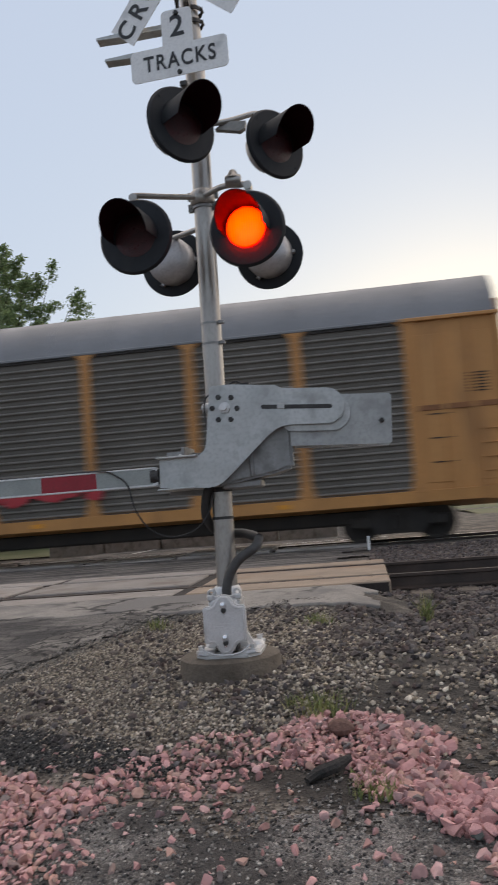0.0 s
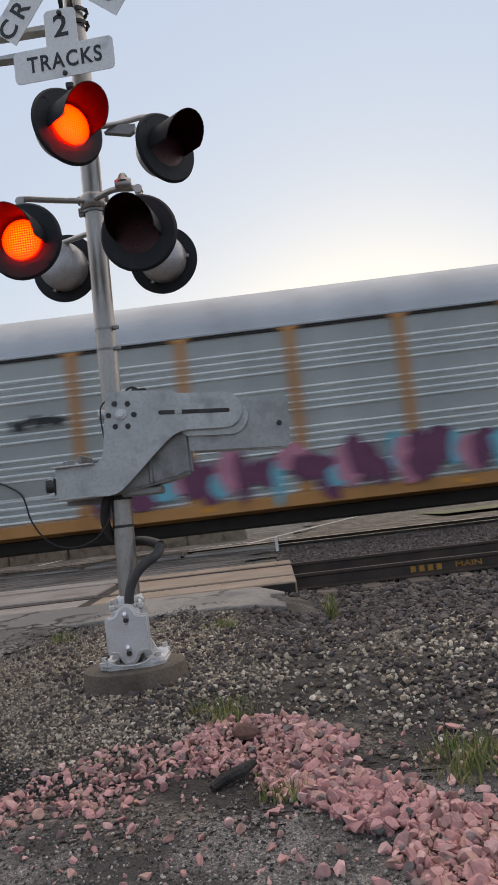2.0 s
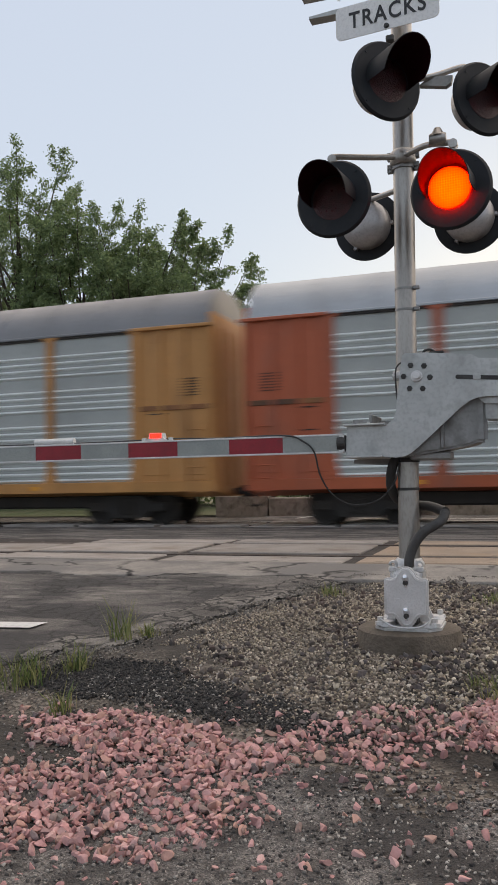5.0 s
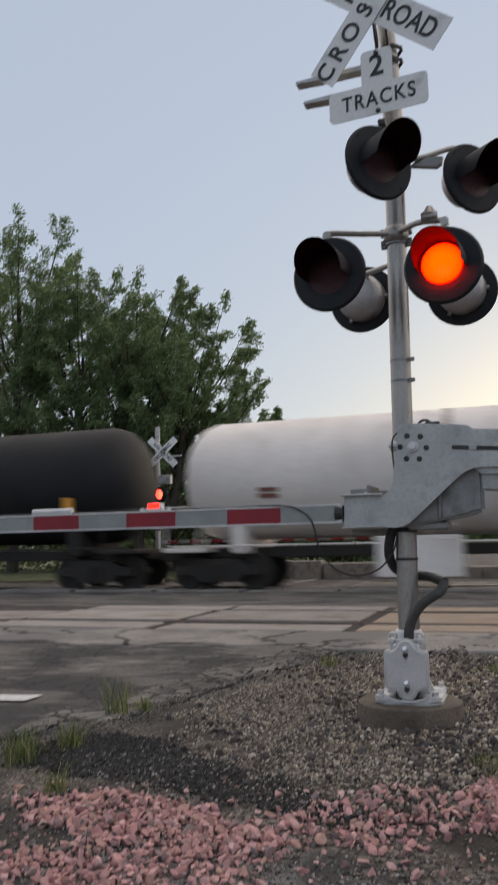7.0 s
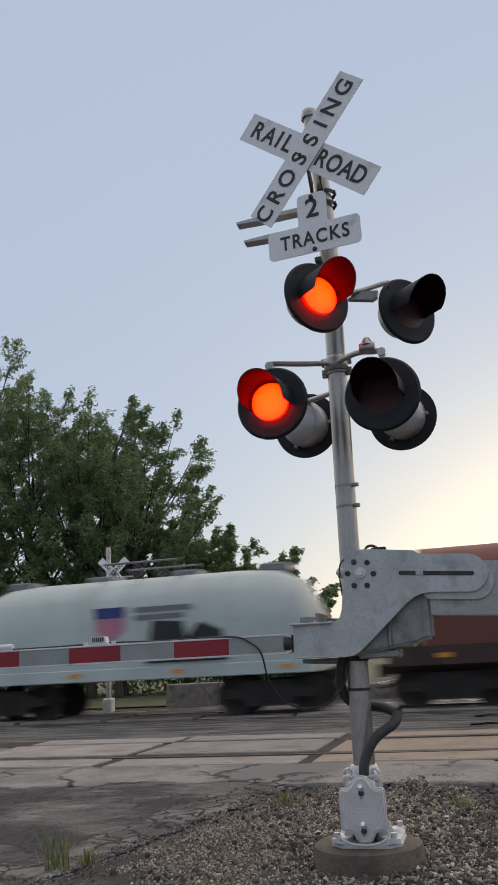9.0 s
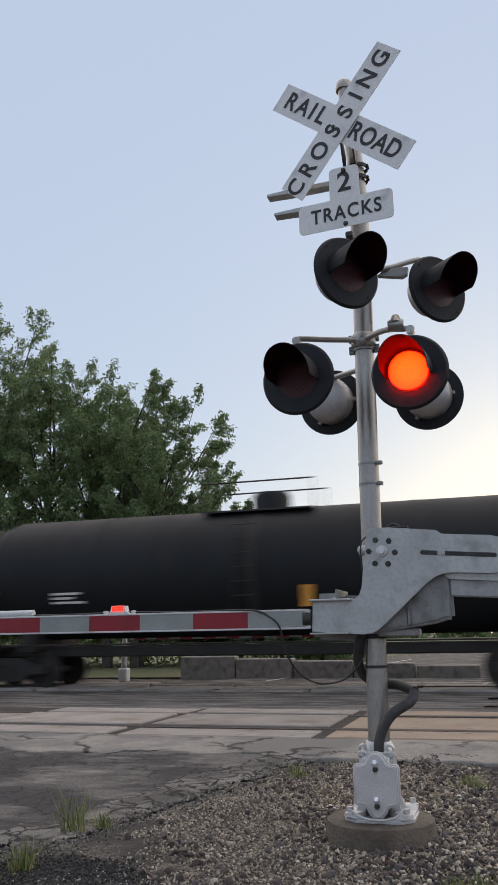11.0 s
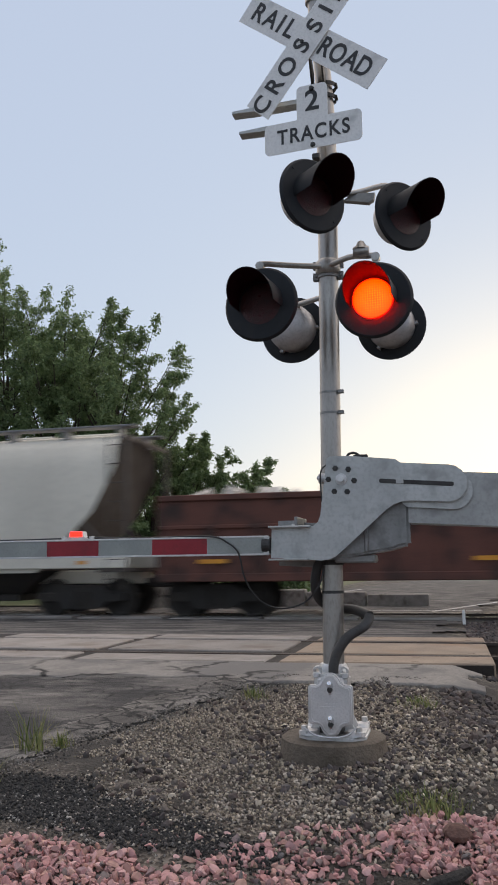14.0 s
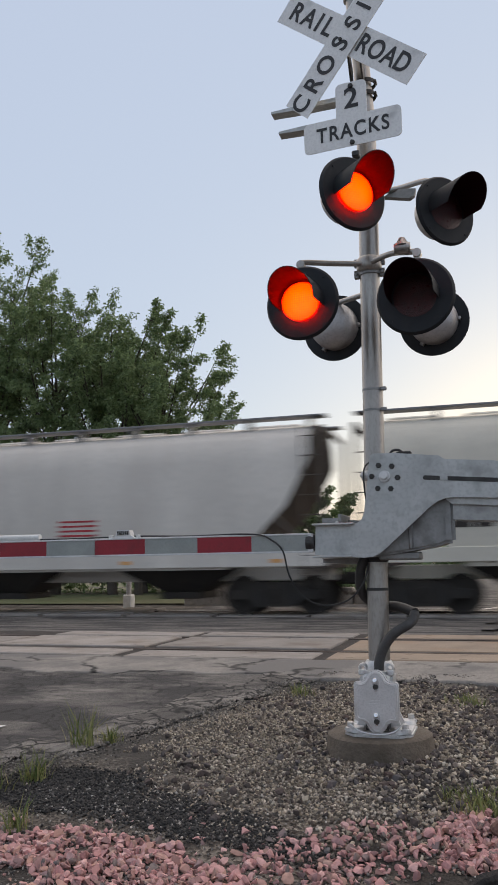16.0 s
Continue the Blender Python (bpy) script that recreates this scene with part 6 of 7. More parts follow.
for x in (-0.9, 0.17):
    hd = soft_part("signal_head", lathe(bmesh.new(), [(0.0, 0.0), (0.25, 0.0), (0.25, 0.03), (0.0, 0.03)], 24), BLACK, far)
    hd.matrix_basis = pose(x, -0.2, 2.86)
    soft_part("housing", lathe(bmesh.new(), [(0.17, -0.15), (0.17, 0.0), (0.0, 0.0)], 20), BLACK, hd)
    far_boards.append(soft_part("led_board", lathe(bmesh.new(), [(0.0, -0.004), (0.15, -0.002), (0.15, 0.004)], 24), FARLIT, hd, "lit red lamp"))
bm = box(bmesh.new(), -0.15, 0.15, -0.15, 0.15, 0, 0.42, 0.03)
part("base_case", bm, WHITEPAINT, far)
far_arm = part("gate_arm", box(bmesh.new(), 0.3, 8.0, -0.34, -0.29, 1.28, 1.38, 0.004), WHITEREFL, far, "lowered far gate arm")
for k in range(10):
    part("red_stripe", box(bmesh.new(), 0.5 + 0.76 * k, 0.88 + 0.76 * k, -0.345, -0.341, 1.285, 1.375), REDREFL, far_arm)
for x in (3.86, 5.21, 7.8):
    soft_part("arm_light", lathe(bmesh.new(), [(0.0, -0.05), (0.05, -0.045), (0.06, 0.0), (0.0, 0.05)], 12, Matrix.Translation((x, -0.32, 1.42))), FARLIT, far_arm, "lit red arm light")

# low wall, debris and white road lines beyond the tracks
wall = thing("low_wall", "pale concrete block wall beyond the far track", "wall", pose(0, 20.5, height(-4, 20.5)), kind="structure")
for i in range(5):
    part("block", box(bmesh.new(), -9.4 + i * 1.9, -7.55 + i * 1.9, 0, 0.5, -0.1, 0.72 - 0.08 * i, 0.03), CONCRETE, wall)
lines = thing("road_line", "worn white road line beyond the tracks", "road marking", pose(0, 0, 0), kind="structure")
LINEWHITE = mat("road line paint", (0.62, 0.62, 0.60), (0.45, 0.45, 0.44), 0.7, 0, 3, 40, 0.1)
for x0, y0, x1, y1 in ((-3.6, 17.8, 1.5, 17.9), (0.2, 17.2, 4.5, 30.0), (-6.0, 18.5, -4.0, 40.0)):
    d = Vector((x1 - x0, y1 - y0, 0))
    n = Vector((-d.y, d.x, 0)).normalized() * 0.07
    bm = bmesh.new()
    vs = [bm.verts.new((px + s * n.x, py + s * n.y, height(px, py) + 0.05)) for (px, py), s in (((x0, y0), -1), ((x1, y1), -1), ((x1, y1), 1), ((x0, y0), 1))]
    bm.faces.new(vs)
    part("stripe", bm, LINEWHITE, lines)
near_line = thing("stop_line", "short worn white line on the asphalt road", "road marking", kind="structure")
bm = bmesh.new()
vs = [bm.verts.new((x, y, height(x, y) + 0.034)) for x, y in ((-4.6, 0.10), (-3.05, 0.30), (-3.0, 0.48), (-4.6, 0.30))]
bm.faces.new(vs)
part("stripe", bm, LINEWHITE, near_line)

# ---- trees ----
BARK = mat("grey bark", (0.085, 0.07, 0.055), (0.05, 0.042, 0.034), 0.9, 0, 3, 20, 0.5)
LEAF = island_mat("summer leaves", [(0.095, 0.14, 0.064), (0.165, 0.235, 0.105), (0.25, 0.335, 0.15), (0.125, 0.19, 0.085)], 0.6, 0.0)
thin = LEAF.node_tree.nodes.new("ShaderNodeBsdfTranslucent")
blend = LEAF.node_tree.nodes.new("ShaderNodeMixShader")
blend.inputs["Fac"].default_value = 0.4
LEAF.node_tree.links.new(LEAF.node_tree.nodes["Hue/Saturation/Value"].outputs["Color"], thin.inputs["Color"])
LEAF.node_tree.links.new(LEAF.node_tree.nodes["Principled BSDF"].outputs[0], blend.inputs[1])
LEAF.node_tree.links.new(thin.outputs[0], blend.inputs[2])
LEAF.node_tree.links.new(blend.outputs[0], LEAF.node_tree.nodes["Material Output"].inputs["Surface"])
WEED = island_mat("weed blades", [(0.08, 0.13, 0.03), (0.17, 0.20, 0.055), (0.30, 0.27, 0.11), (0.12, 0.16, 0.04)], 0.7, 0.0)


def leaf_mesh(name, centres, sizes, rng, material, droop=0.35):
    """Many small four-cornered leaves, turned at random."""
    n = len(centres)
    a = rng.uniform(0, 2 * np.pi, n)
    tilt = rng.uniform(-1.0, 0.6, n) - droop
    d = np.stack([np.cos(a) * np.cos(tilt), np.sin(a) * np.cos(tilt), np.sin(tilt)], -1)
    s = np.cross(d, rng.normal(size=(n, 3)))
    s /= np.linalg.norm(s, axis=1)[:, None]
    L, W = sizes[:, None], sizes[:, None] * 0.42
    v = np.stack([centres, centres + d * L * 0.5 + s * W * 0.5, centres + d * L, centres + d * L * 0.5 - s * W * 0.5], 1).reshape(-1, 3)
    f = np.arange(4 * n).reshape(-1, 4)
    me = bpy.data.meshes.new(name)
    me.from_pydata(v.tolist(), [], f.tolist())
    me.materials.append(material)
    return me


def tree(x, y, tall, wide, seed, limbs=24, low=0.34, leaf=0.175, label="tall leafy green tree", lean=0.0, widest=0.58):
    """A forked trunk, limbs that rise and spread, side branches along them and feathery sprays of leaves on those."""
    rng = np.random.default_rng(seed)
    t = thing("tree", label, "tree", pose(x, y, height(x, y) - 0.1), "trees beyond the tracks")
    bm = bmesh.new()
    base_r = tall * 0.014 + 0.04
    trunk = [Vector((0, 0, 0))]
    for k in range(1, 8):
        trunk.append(trunk[-1] + Vector((lean * 0.13 + rng.normal(0, 0.012) * tall, rng.normal(0, 0.012) * tall, tall * 0.115)))
    tube(bm, trunk, [base_r * (1 - 0.125 * k) for k in range(8)], 9)
    spots, aims, reach = [], [], []
    for k in range(limbs):
        f = low + (0.95 - low) * ((k + rng.random()) / limbs) ** 0.85
        a = k * 2.39996 + rng.normal(0, 0.3)
        side = math.sqrt(max(1 - ((f - widest) / (1.08 - widest if f > widest else widest + 0.1)) ** 2, 0.02))
        r = wide * side * rng.uniform(0.72, 1.12)
        at = max(0.14, f - 0.22 - 0.12 * rng.random()) * 7 / 0.875
        start = trunk[min(int(at), 6)].lerp(trunk[min(int(at), 6) + 1], at - int(at)) if at < 7 else trunk[7]
        end = Vector((math.cos(a) * r + lean * f, math.sin(a) * r, f * tall * rng.uniform(0.95, 1.03)))
        bend = start.lerp(end, 0.5) + Vector((math.cos(a), math.sin(a), 0)) * r * 0.10 + Vector((0, 0, -0.012 * tall))
        line = curve_points([start, bend, end], 5)
        limb_r = base_r * 0.42 * (1.15 - 0.6 * f)
        tube(bm, line, [limb_r * (1 - 0.085 * q) for q in range(len(line))], 6)
        long = (end - start).length
        ahead = (end - bend).normalized()
        outward = Vector((math.cos(a), math.sin(a), 0.0))
        for q in range(8):
            u = 0.40 + 0.60 * q / 7
            idx = min(int(u * 10), 9)
            p = line[idx].lerp(line[idx + 1], u * 10 - idx)
            d = (ahead * 0.5 + outward * 0.45 + Vector(rng.normal(0, 0.65, 3)) * Vector((1, 1, 0.6)) + Vector((0, 0, 0.08))).normalized() if q < 7 else ahead
            branch = (0.16 * long * (1.3 - u) + 0.09 * tall ** 0.75) * rng.uniform(0.6, 1.25)
            tip = p + d * branch
            tube(bm, [p, p.lerp(tip, 0.5) + Vector((0, 0, 0.05)), tip], [limb_r * 0.24, limb_r * 0.15, limb_r * 0.05], 4)
            for w in range(7):
                v = 0.15 + 0.85 * (w + rng.random()) / 7
                spots.append((p + d * branch * v)[:])
                aims.append((d * 1.0 + Vector(rng.normal(0, 0.45, 3)) + Vector((0, 0, 0.08))).normalized()[:])
                reach.append(rng.uniform(0.4, 1.0) * (0.22 + 0.024 * tall))
    part("trunk", bm, BARK, t)
    spots, aims, reach = np.array(spots), np.array(aims), np.array(reach)
    n, each = len(spots), 33
    u = rng.random((n, each))
    c = spots[:, None, :] + aims[:, None, :] * (u * reach[:, None])[:, :, None] + rng.normal(0, 0.125, (n, each, 3)) * (1.2 - 0.8 * u)[:, :, None] * (0.4 + 0.04 * tall) * np.array([1, 1, 0.7])
    c = c.reshape(-1, 3)
    crown = new("crown", leaf_mesh("crown", c, rng.uniform(0.6, 1.25, len(c)) * leaf, rng, LEAF))
    crown.parent = t
    tagged(crown, "feathery green foliage", kind="stuff")
    return t


tree(-31.5, 33, 20.5, 5.2, 1, 24)
tree(-24.6, 31, 19.8, 4.0, 2, 36, 0.30)
tree(-20.6, 31.5, 16.4, 3.5, 3, 34, 0.36)
tree(-17.2, 31, 15.5, 3.0, 4, 30, 0.42)
tree(-15.6, 30.5, 12.9, 3.2, 15, 28, 0.48, 0.165, "leafy green tree with long spreading boughs", 1.9, 0.76)
tree(-16.6, 33.5, 8.8, 2.9, 5, 18, 0.14, label="leafy green tree behind the others")
tree(-22.6, 34.5, 8.6, 4.0, 6, 20, 0.10, label="leafy green tree behind the others")
tree(-28.5, 35, 8.6, 4.6, 10, 20, 0.08, label="leafy green tree behind the others")
tree(-13.6, 34, 9.0, 2.7, 14, 26, 0.12, 0.17, "small leafy green tree")
tree(-11.6, 34, 8.3, 2.2, 7, 26, 0.10, 0.17, "small leafy green tree")
tree(-9.5, 34.5, 7.0, 2.1, 8, 22, 0.10, 0.17, "small leafy green tree")
tree(-7.7, 35, 5.4, 1.8, 9, 18, 0.10, 0.17, "small leafy green tree")

# undergrowth, far wood and the fields behind
rng = np.random.default_rng(77)
c = np.stack([rng.uniform(-40, -6, 24000), rng.uniform(34, 39, 24000), np.zeros(24000)], -1)
c[:, 2] = rng.random(24000) ** 0.8 * (4.9 + 1.0 * np.sin(c[:, 0] * 0.9) + 0.6 * np.sin(c[:, 0] * 2.3)) * np.interp(c[:, 0], [-40, -12, -9, -6], [1.2, 1.0, 0.75, 0.35])
ob = new("undergrowth", leaf_mesh("undergrowth", c, rng.uniform(0.22, 0.45, 24000), rng, LEAF))
tagged(ob, "dark green undergrowth below the trees", "undergrowth", kind="stuff")
n = 26000
c = np.stack([rng.uniform(-420, 420, n), rng.uniform(300, 330, n), np.zeros(n)], -1)
c[:, 2] = rng.random(n) ** 0.7 * (13 + 4 * np.sin(c[:, 0] * 0.05) + 2.5 * np.sin(c[:, 0] * 0.21 + 1) + 1.5 * np.sin(c[:, 0] * 0.7)) - 1
ob = new("far_wood", leaf_mesh("far_wood", c, rng.uniform(2.5, 5.0, n), rng, LEAF))
tagged(ob, "distant dark wood along the horizon", "far wood", kind="stuff")
field = sheet("field", np.linspace(-500, 500, 80), np.linspace(21, 400, 60), lambda x, y: level(x, y) + 0.02 + bumps(x, y, 0.3, 0.1), GRASSY, lambda x, y: (np.abs(x + 3.5 - (y - 16) * 0.12) > 5.2))
tagged(field, "rough green grass beyond the tracks", "grass", kind="structure")


# ---- loose stones ----
def stone_shapes(count, rng, flat=0.72):
    """Rough twelve-cornered lumps, each knocked about."""
    p = (1 + 5 ** 0.5) / 2
    v = np.array([(-1, p, 0), (1, p, 0), (-1, -p, 0), (1, -p, 0), (0, -1, p), (0, 1, p), (0, -1, -p), (0, 1, -p), (p, 0, -1), (p, 0, 1), (-p, 0, -1), (-p, 0, 1)]) / 1.9
    f = np.array([(0, 11, 5), (0, 5, 1), (0, 1, 7), (0, 7, 10), (0, 10, 11), (1, 5, 9), (5, 11, 4), (11, 10, 2), (10, 7, 6), (7, 1, 8), (3, 9, 4), (3, 4, 2), (3, 2, 6), (3, 6, 8), (3, 8, 9), (4, 9, 5), (2, 4, 11), (6, 2, 10), (8, 6, 7), (9, 8, 1)])
    return [v * rng.uniform(0.62, 1.25, (12, 1)) * np.array([1, rng.uniform(0.6, 1.0), rng.uniform(flat - 0.2, flat + 0.15)]) for _ in range(count)], f


def shard_shapes(count, rng):
    """Broken angular stones: a lump split by a handful of flat faces."""
    bm = bmesh.new()
    bmesh.ops.create_icosphere(bm, subdivisions=2, radius=1.0)
    v = np.array([q.co[:] for q in bm.verts])
    f = np.array([[q.index for q in face.verts] for face in bm.faces])
    bm.free()
    out = []
    for _ in range(count):
        s = v.copy()
        for _ in range(11):
            n = rng.normal(size=3)
            n /= np.linalg.norm(n)
            over = np.maximum(s @ n - rng.uniform(0.30, 0.62), 0)
            s -= over[:, None] * n
        out.append(s * np.array([rng.uniform(1.25, 1.85), rng.uniform(1.0, 1.4), rng.uniform(0.75, 1.1)]))
    return out, f


def turns(n, rng):
    q = rng.normal(size=(n, 4))
    q[:, 1:3] *= 0.45
    q /= np.linalg.norm(q, axis=1)[:, None]
    w, x, y, z = q.T
    return np.stack([np.stack([1 - 2 * (y * y + z * z), 2 * (x * y - z * w), 2 * (x * z + y * w)], -1), np.stack([2 * (x * y + z * w), 1 - 2 * (x * x + z * z), 2 * (y * z - x * w)], -1), np.stack([2 * (x * z - y * w), 2 * (y * z + x * w), 1 - 2 * (x * x + y * y)], -1)], 1)


def scatter(name, label, category, xy, size, material, seed, lift=0.25, heap=None, shards=False):
    rng = np.random.default_rng(seed)
    shapes, f = shard_shapes(24, rng) if shards else stone_shapes(24, rng)
    n = len(xy)
    S = np.array(shapes)[rng.integers(0, 24, n)]
    v = np.einsum("nij,nkj->nki", turns(n, rng), S) * size[:, None, None]
    z = level(xy[:, 0], xy[:, 1]) + bumps(xy[:, 0], xy[:, 1], 2.2, 0.012) + size * lift + (heap if heap is not None else 0)
    v += np.stack([xy[:, 0], xy[:, 1], z], -1)[:, None, :]
    F = (f[None] + len(shapes[0]) * np.arange(n)[:, None, None]).reshape(-1, 3)
    me = bpy.data.meshes.new(name)
    me.from_pydata(v.reshape(-1, 3).tolist(), [], F.tolist())
    me.materials.append(material)
    ob = new(name, me)
    return tagged(ob, label, category, kind="stuff")


PALE = island_mat("mixed pale gravel", [(0.045, 0.036, 0.030), (0.18, 0.152, 0.115), (0.46, 0.40, 0.31), (0.075, 0.055, 0.044), (0.62, 0.54, 0.44), (0.040, 0.032, 0.029), (0.19, 0.155, 0.12), (0.40, 0.335, 0.24), (0.055, 0.042, 0.036), (0.13, 0.10, 0.085), (0.50, 0.44, 0.36), (0.035, 0.028, 0.026)])
DARK = island_mat("dark ballast", [(0.032, 0.028, 0.028), (0.085, 0.065, 0.058), (0.042, 0.036, 0.037), (0.16, 0.135, 0.115), (0.07, 0.046, 0.04), (0.11, 0.10, 0.10), (0.05, 0.038, 0.034)])
PINK = island_mat("pink granite", [(0.46, 0.235, 0.225), (0.60, 0.345, 0.325), (0.38, 0.19, 0.18), (0.64, 0.41, 0.385), (0.30, 0.165, 0.155), (0.52, 0.31, 0.25), (0.13, 0.125, 0.122), (0.52, 0.275, 0.265)], 0.85, 0.3)
TAR = island_mat("black asphalt crumbs", [(0.03, 0.028, 0.028), (0.07, 0.065, 0.061), (0.20, 0.186, 0.17), (0.04, 0.037, 0.036), (0.46, 0.425, 0.38), (0.10, 0.093, 0.087)])
RUBBLE = island_mat("asphalt rubble", [(0.06, 0.056, 0.052), (0.14, 0.13, 0.12), (0.25, 0.23, 0.21), (0.035, 0.033, 0.031), (0.32, 0.285, 0.24), (0.10, 0.093, 0.086)])
CHIPS = island_mat("coarse pale gravel", [(0.06, 0.048, 0.038), (0.22, 0.17, 0.125), (0.55, 0.475, 0.37), (0.10, 0.078, 0.06), (0.72, 0.64, 0.52), (0.05, 0.042, 0.037), (0.48, 0.39, 0.28), (0.09, 0.068, 0.055), (0.62, 0.55, 0.45)])
SOOT = island_mat("sooty asphalt crumbs", [(0.012, 0.012, 0.012), (0.03, 0.029, 0.028), (0.018, 0.017, 0.017), (0.075, 0.07, 0.065), (0.014, 0.014, 0.014)])


def pick(n, x0, x1, y0, y1, chance, seed):
    rng = np.random.default_rng(seed)
    xy = np.stack([rng.uniform(x0, x1, n), rng.uniform(y0, y1, n)], -1)
    return xy[rng.random(n) < chance(xy[:, 0], xy[:, 1])]


def blob(x, y, cx, cy, rx, ry, turn=0.0):
    a = radians(turn)
    u, v = (x - cx) * math.cos(a) + (y - cy) * math.sin(a), -(x - cx) * math.sin(a) + (y - cy) * math.cos(a)
    d = np.sqrt((u / rx) ** 2 + (v / ry) ** 2) + 0.18 * np.sin(x * 9 + 2 * y) * np.cos(y * 11 - x)
    return np.clip((1.15 - d) / 0.3, 0, 1)


def pinkness(x, y):
    p = blob(x, y, 0.74, -1.2, 0.42, 0.26, -10)
    p = np.maximum(p, blob(x, y, 1.16, -1.78, 0.66, 0.21, -50))
    p = np.maximum(p, blob(x, y, 1.75, -2.5, 0.6, 0.32, -40))
    p = np.maximum(p, 0.7 * blob(x, y, -1.1, -1.66, 0.75, 0.24, -14))
    p = np.maximum(p, 0.36 * blob(x, y, -0.85, -2.2, 0.55, 0.5, 10))
    p = np.maximum(p, 0.55 * blob(x, y, -1.3, -2.4, 0.6, 0.4, 10))
    p = np.maximum(p, 0.30 * blob(x, y, -0.02, -1.42, 0.5, 0.28, 20))
    return np.maximum(p, 0.03 * (y < -1.2))


def paleness(x, y):
    on_road = road_keep(x, y) & (y > -1.2)
    base = blob(x, y, -0.2, 0.4, 1.35, 1.75) * 0.95
    base = np.maximum(base, blob(x, y, 2.4, 0.2, 2.0, 1.7) * 0.9)
    return np.where(on_road, 0.0, base) * (1 - 0.8 * pinkness(x, y))


xy = pick(50000, -2.2, 0.9, -1.35, 2.4, lambda x, y: paleness(x, y) * np.interp(x, [-0.2, 0.8], [1, 0.35]), 11)
scatter("gravel", "fine pale gravel round the signal's footing", "gravel", xy, np.random.default_rng(1).uniform(0.004, 0.011, len(xy)) * np.interp(xy[:, 0], [-1, 0.5], [1.0, 1.5]), PALE, 12, 0.3)
xy = pick(21000, -1.0, 4.4, -2.4, 2.5, lambda x, y: paleness(x, y) * np.interp(x, [-0.7, 0.1, 0.6], [0.03, 0.25, 1]) * (0.55 + 0.45 * np.sin(x * 4.1 + 1.5 * np.sin(y * 3.3)) * np.cos(y * 4.7)), 51)
scatter("gravel", "coarse mixed gravel beside the signal", "gravel", xy, np.random.default_rng(4).uniform(0.009, 0.024, len(xy)), CHIPS, 52, 0.35)
xy = pick(12000, -1.7, 4.4, -1.2, 2.4, lambda x, y: paleness(x, y) * np.clip(0.35 + 0.6 * np.sin(x * 3.1 + 2) * np.cos(y * 2.7 + x), 0.1, 1) * np.interp(x, [-1.2, -0.3, 0.3, 0.9, 1.6], [0.25, 0.6, 1.7, 1.5, 0.8]), 53)
scatter("dark_gravel", "dark crushed stones strewn over the gravel", "gravel", xy, np.random.default_rng(5).uniform(0.012, 0.032, len(xy)), DARK, 54, 0.4)
xy = pick(18000, 0.6, 5.6, 0.2, 13.4, lambda x, y: np.where((x > 0.95 + 0.3 * (y < 3.2)) | (y < 2.2), np.interp(y, [0.2, 1.2, 2.2, 7, 13.4], [0.15, 0.6, 1.0, 0.8, 0.6]), 0.0), 13)
scatter("ballast", "dark grey crushed stone ballast beside the rails", "ballast", xy, np.random.default_rng(2).uniform(0.022, 0.05, len(xy)), DARK, 14)
xy = pick(34000, -3.0, 2.6, -3.0, -0.7, lambda x, y: 0.25 + 0.6 * blob(x, y, -1.1, -1.1, 0.9, 0.25, -14) + 0.5 * (y < -1.9) + 0.4 * blob(x, y, 0.6, -2.1, 1.4, 0.4), 15)
scatter("asphalt_crumbs", "black asphalt crumbs and grit on the ground", "grit", xy, np.random.default_rng(3).uniform(0.003, 0.010, len(xy)), TAR, 16, 0.9)


def ragged(x, y, width):
    """A crumbling edge: cells near it stay or go by chance."""
    return width * (np.random.default_rng(61).random(np.shape(x)) - 0.5)


xy = pick(46000, -2.6, 0.9, -0.9, 2.6, lambda x, y: 0.55 * road_rim(x, y, 0.10) + 0.35 * road_rim(x, y, 0.24) + 0.12 * road_rim(x, y, 0.5), 71)
scatter("asphalt_crumbs", "grey crumbs along the road's broken edge", "grit", xy, np.random.default_rng(72).uniform(0.003, 0.012, len(xy)), RUBBLE, 73, 0.5, np.where(road_keep(xy[:, 0], xy[:, 1]), 0.02, 0.0))
xy = pick(3000, -2.4, 0.9, -0.9, 2.5, lambda x, y: 0.35 * road_rim(x, y, 0.07) * ~road_keep(x, y), 74)
scatter("asphalt_chunks", "broken lumps of old asphalt at the road's edge", "rubble", xy, np.random.default_rng(75).uniform(0.010, 0.030, len(xy)), RUBBLE, 76, 0.3, None, True)
tar = sheet("asphalt_patch", np.arange(-3.4, 3.2, 0.035), np.arange(-4.2, -0.9, 0.035), lambda x, y: level(x, y) + 0.005 + bumps(x, y, 2.2, 0.012), PATCHTAR, lambda x, y: (y + 0.16 * np.sin(x * 3.1) + 0.07 * np.sin(x * 9) + ragged(x, y, 0.35) < -1.86 + 0.1 * x) & (blob(x, y, -0.1, -2.6, 3.1, 1.5) + ragged(x, y, 0.5) > 0.5))
tagged(tar, "gritty grey broken asphalt at the roadside", "asphalt", kind="structure")


def sootiness(x, y):
    p = np.maximum(blob(x, y, -0.85, -1.18, 0.75, 0.17, -16), blob(x, y, -1.75, -0.85, 0.6, 0.28, -14))
    return np.where(road_keep(x, y), 0.0, p)


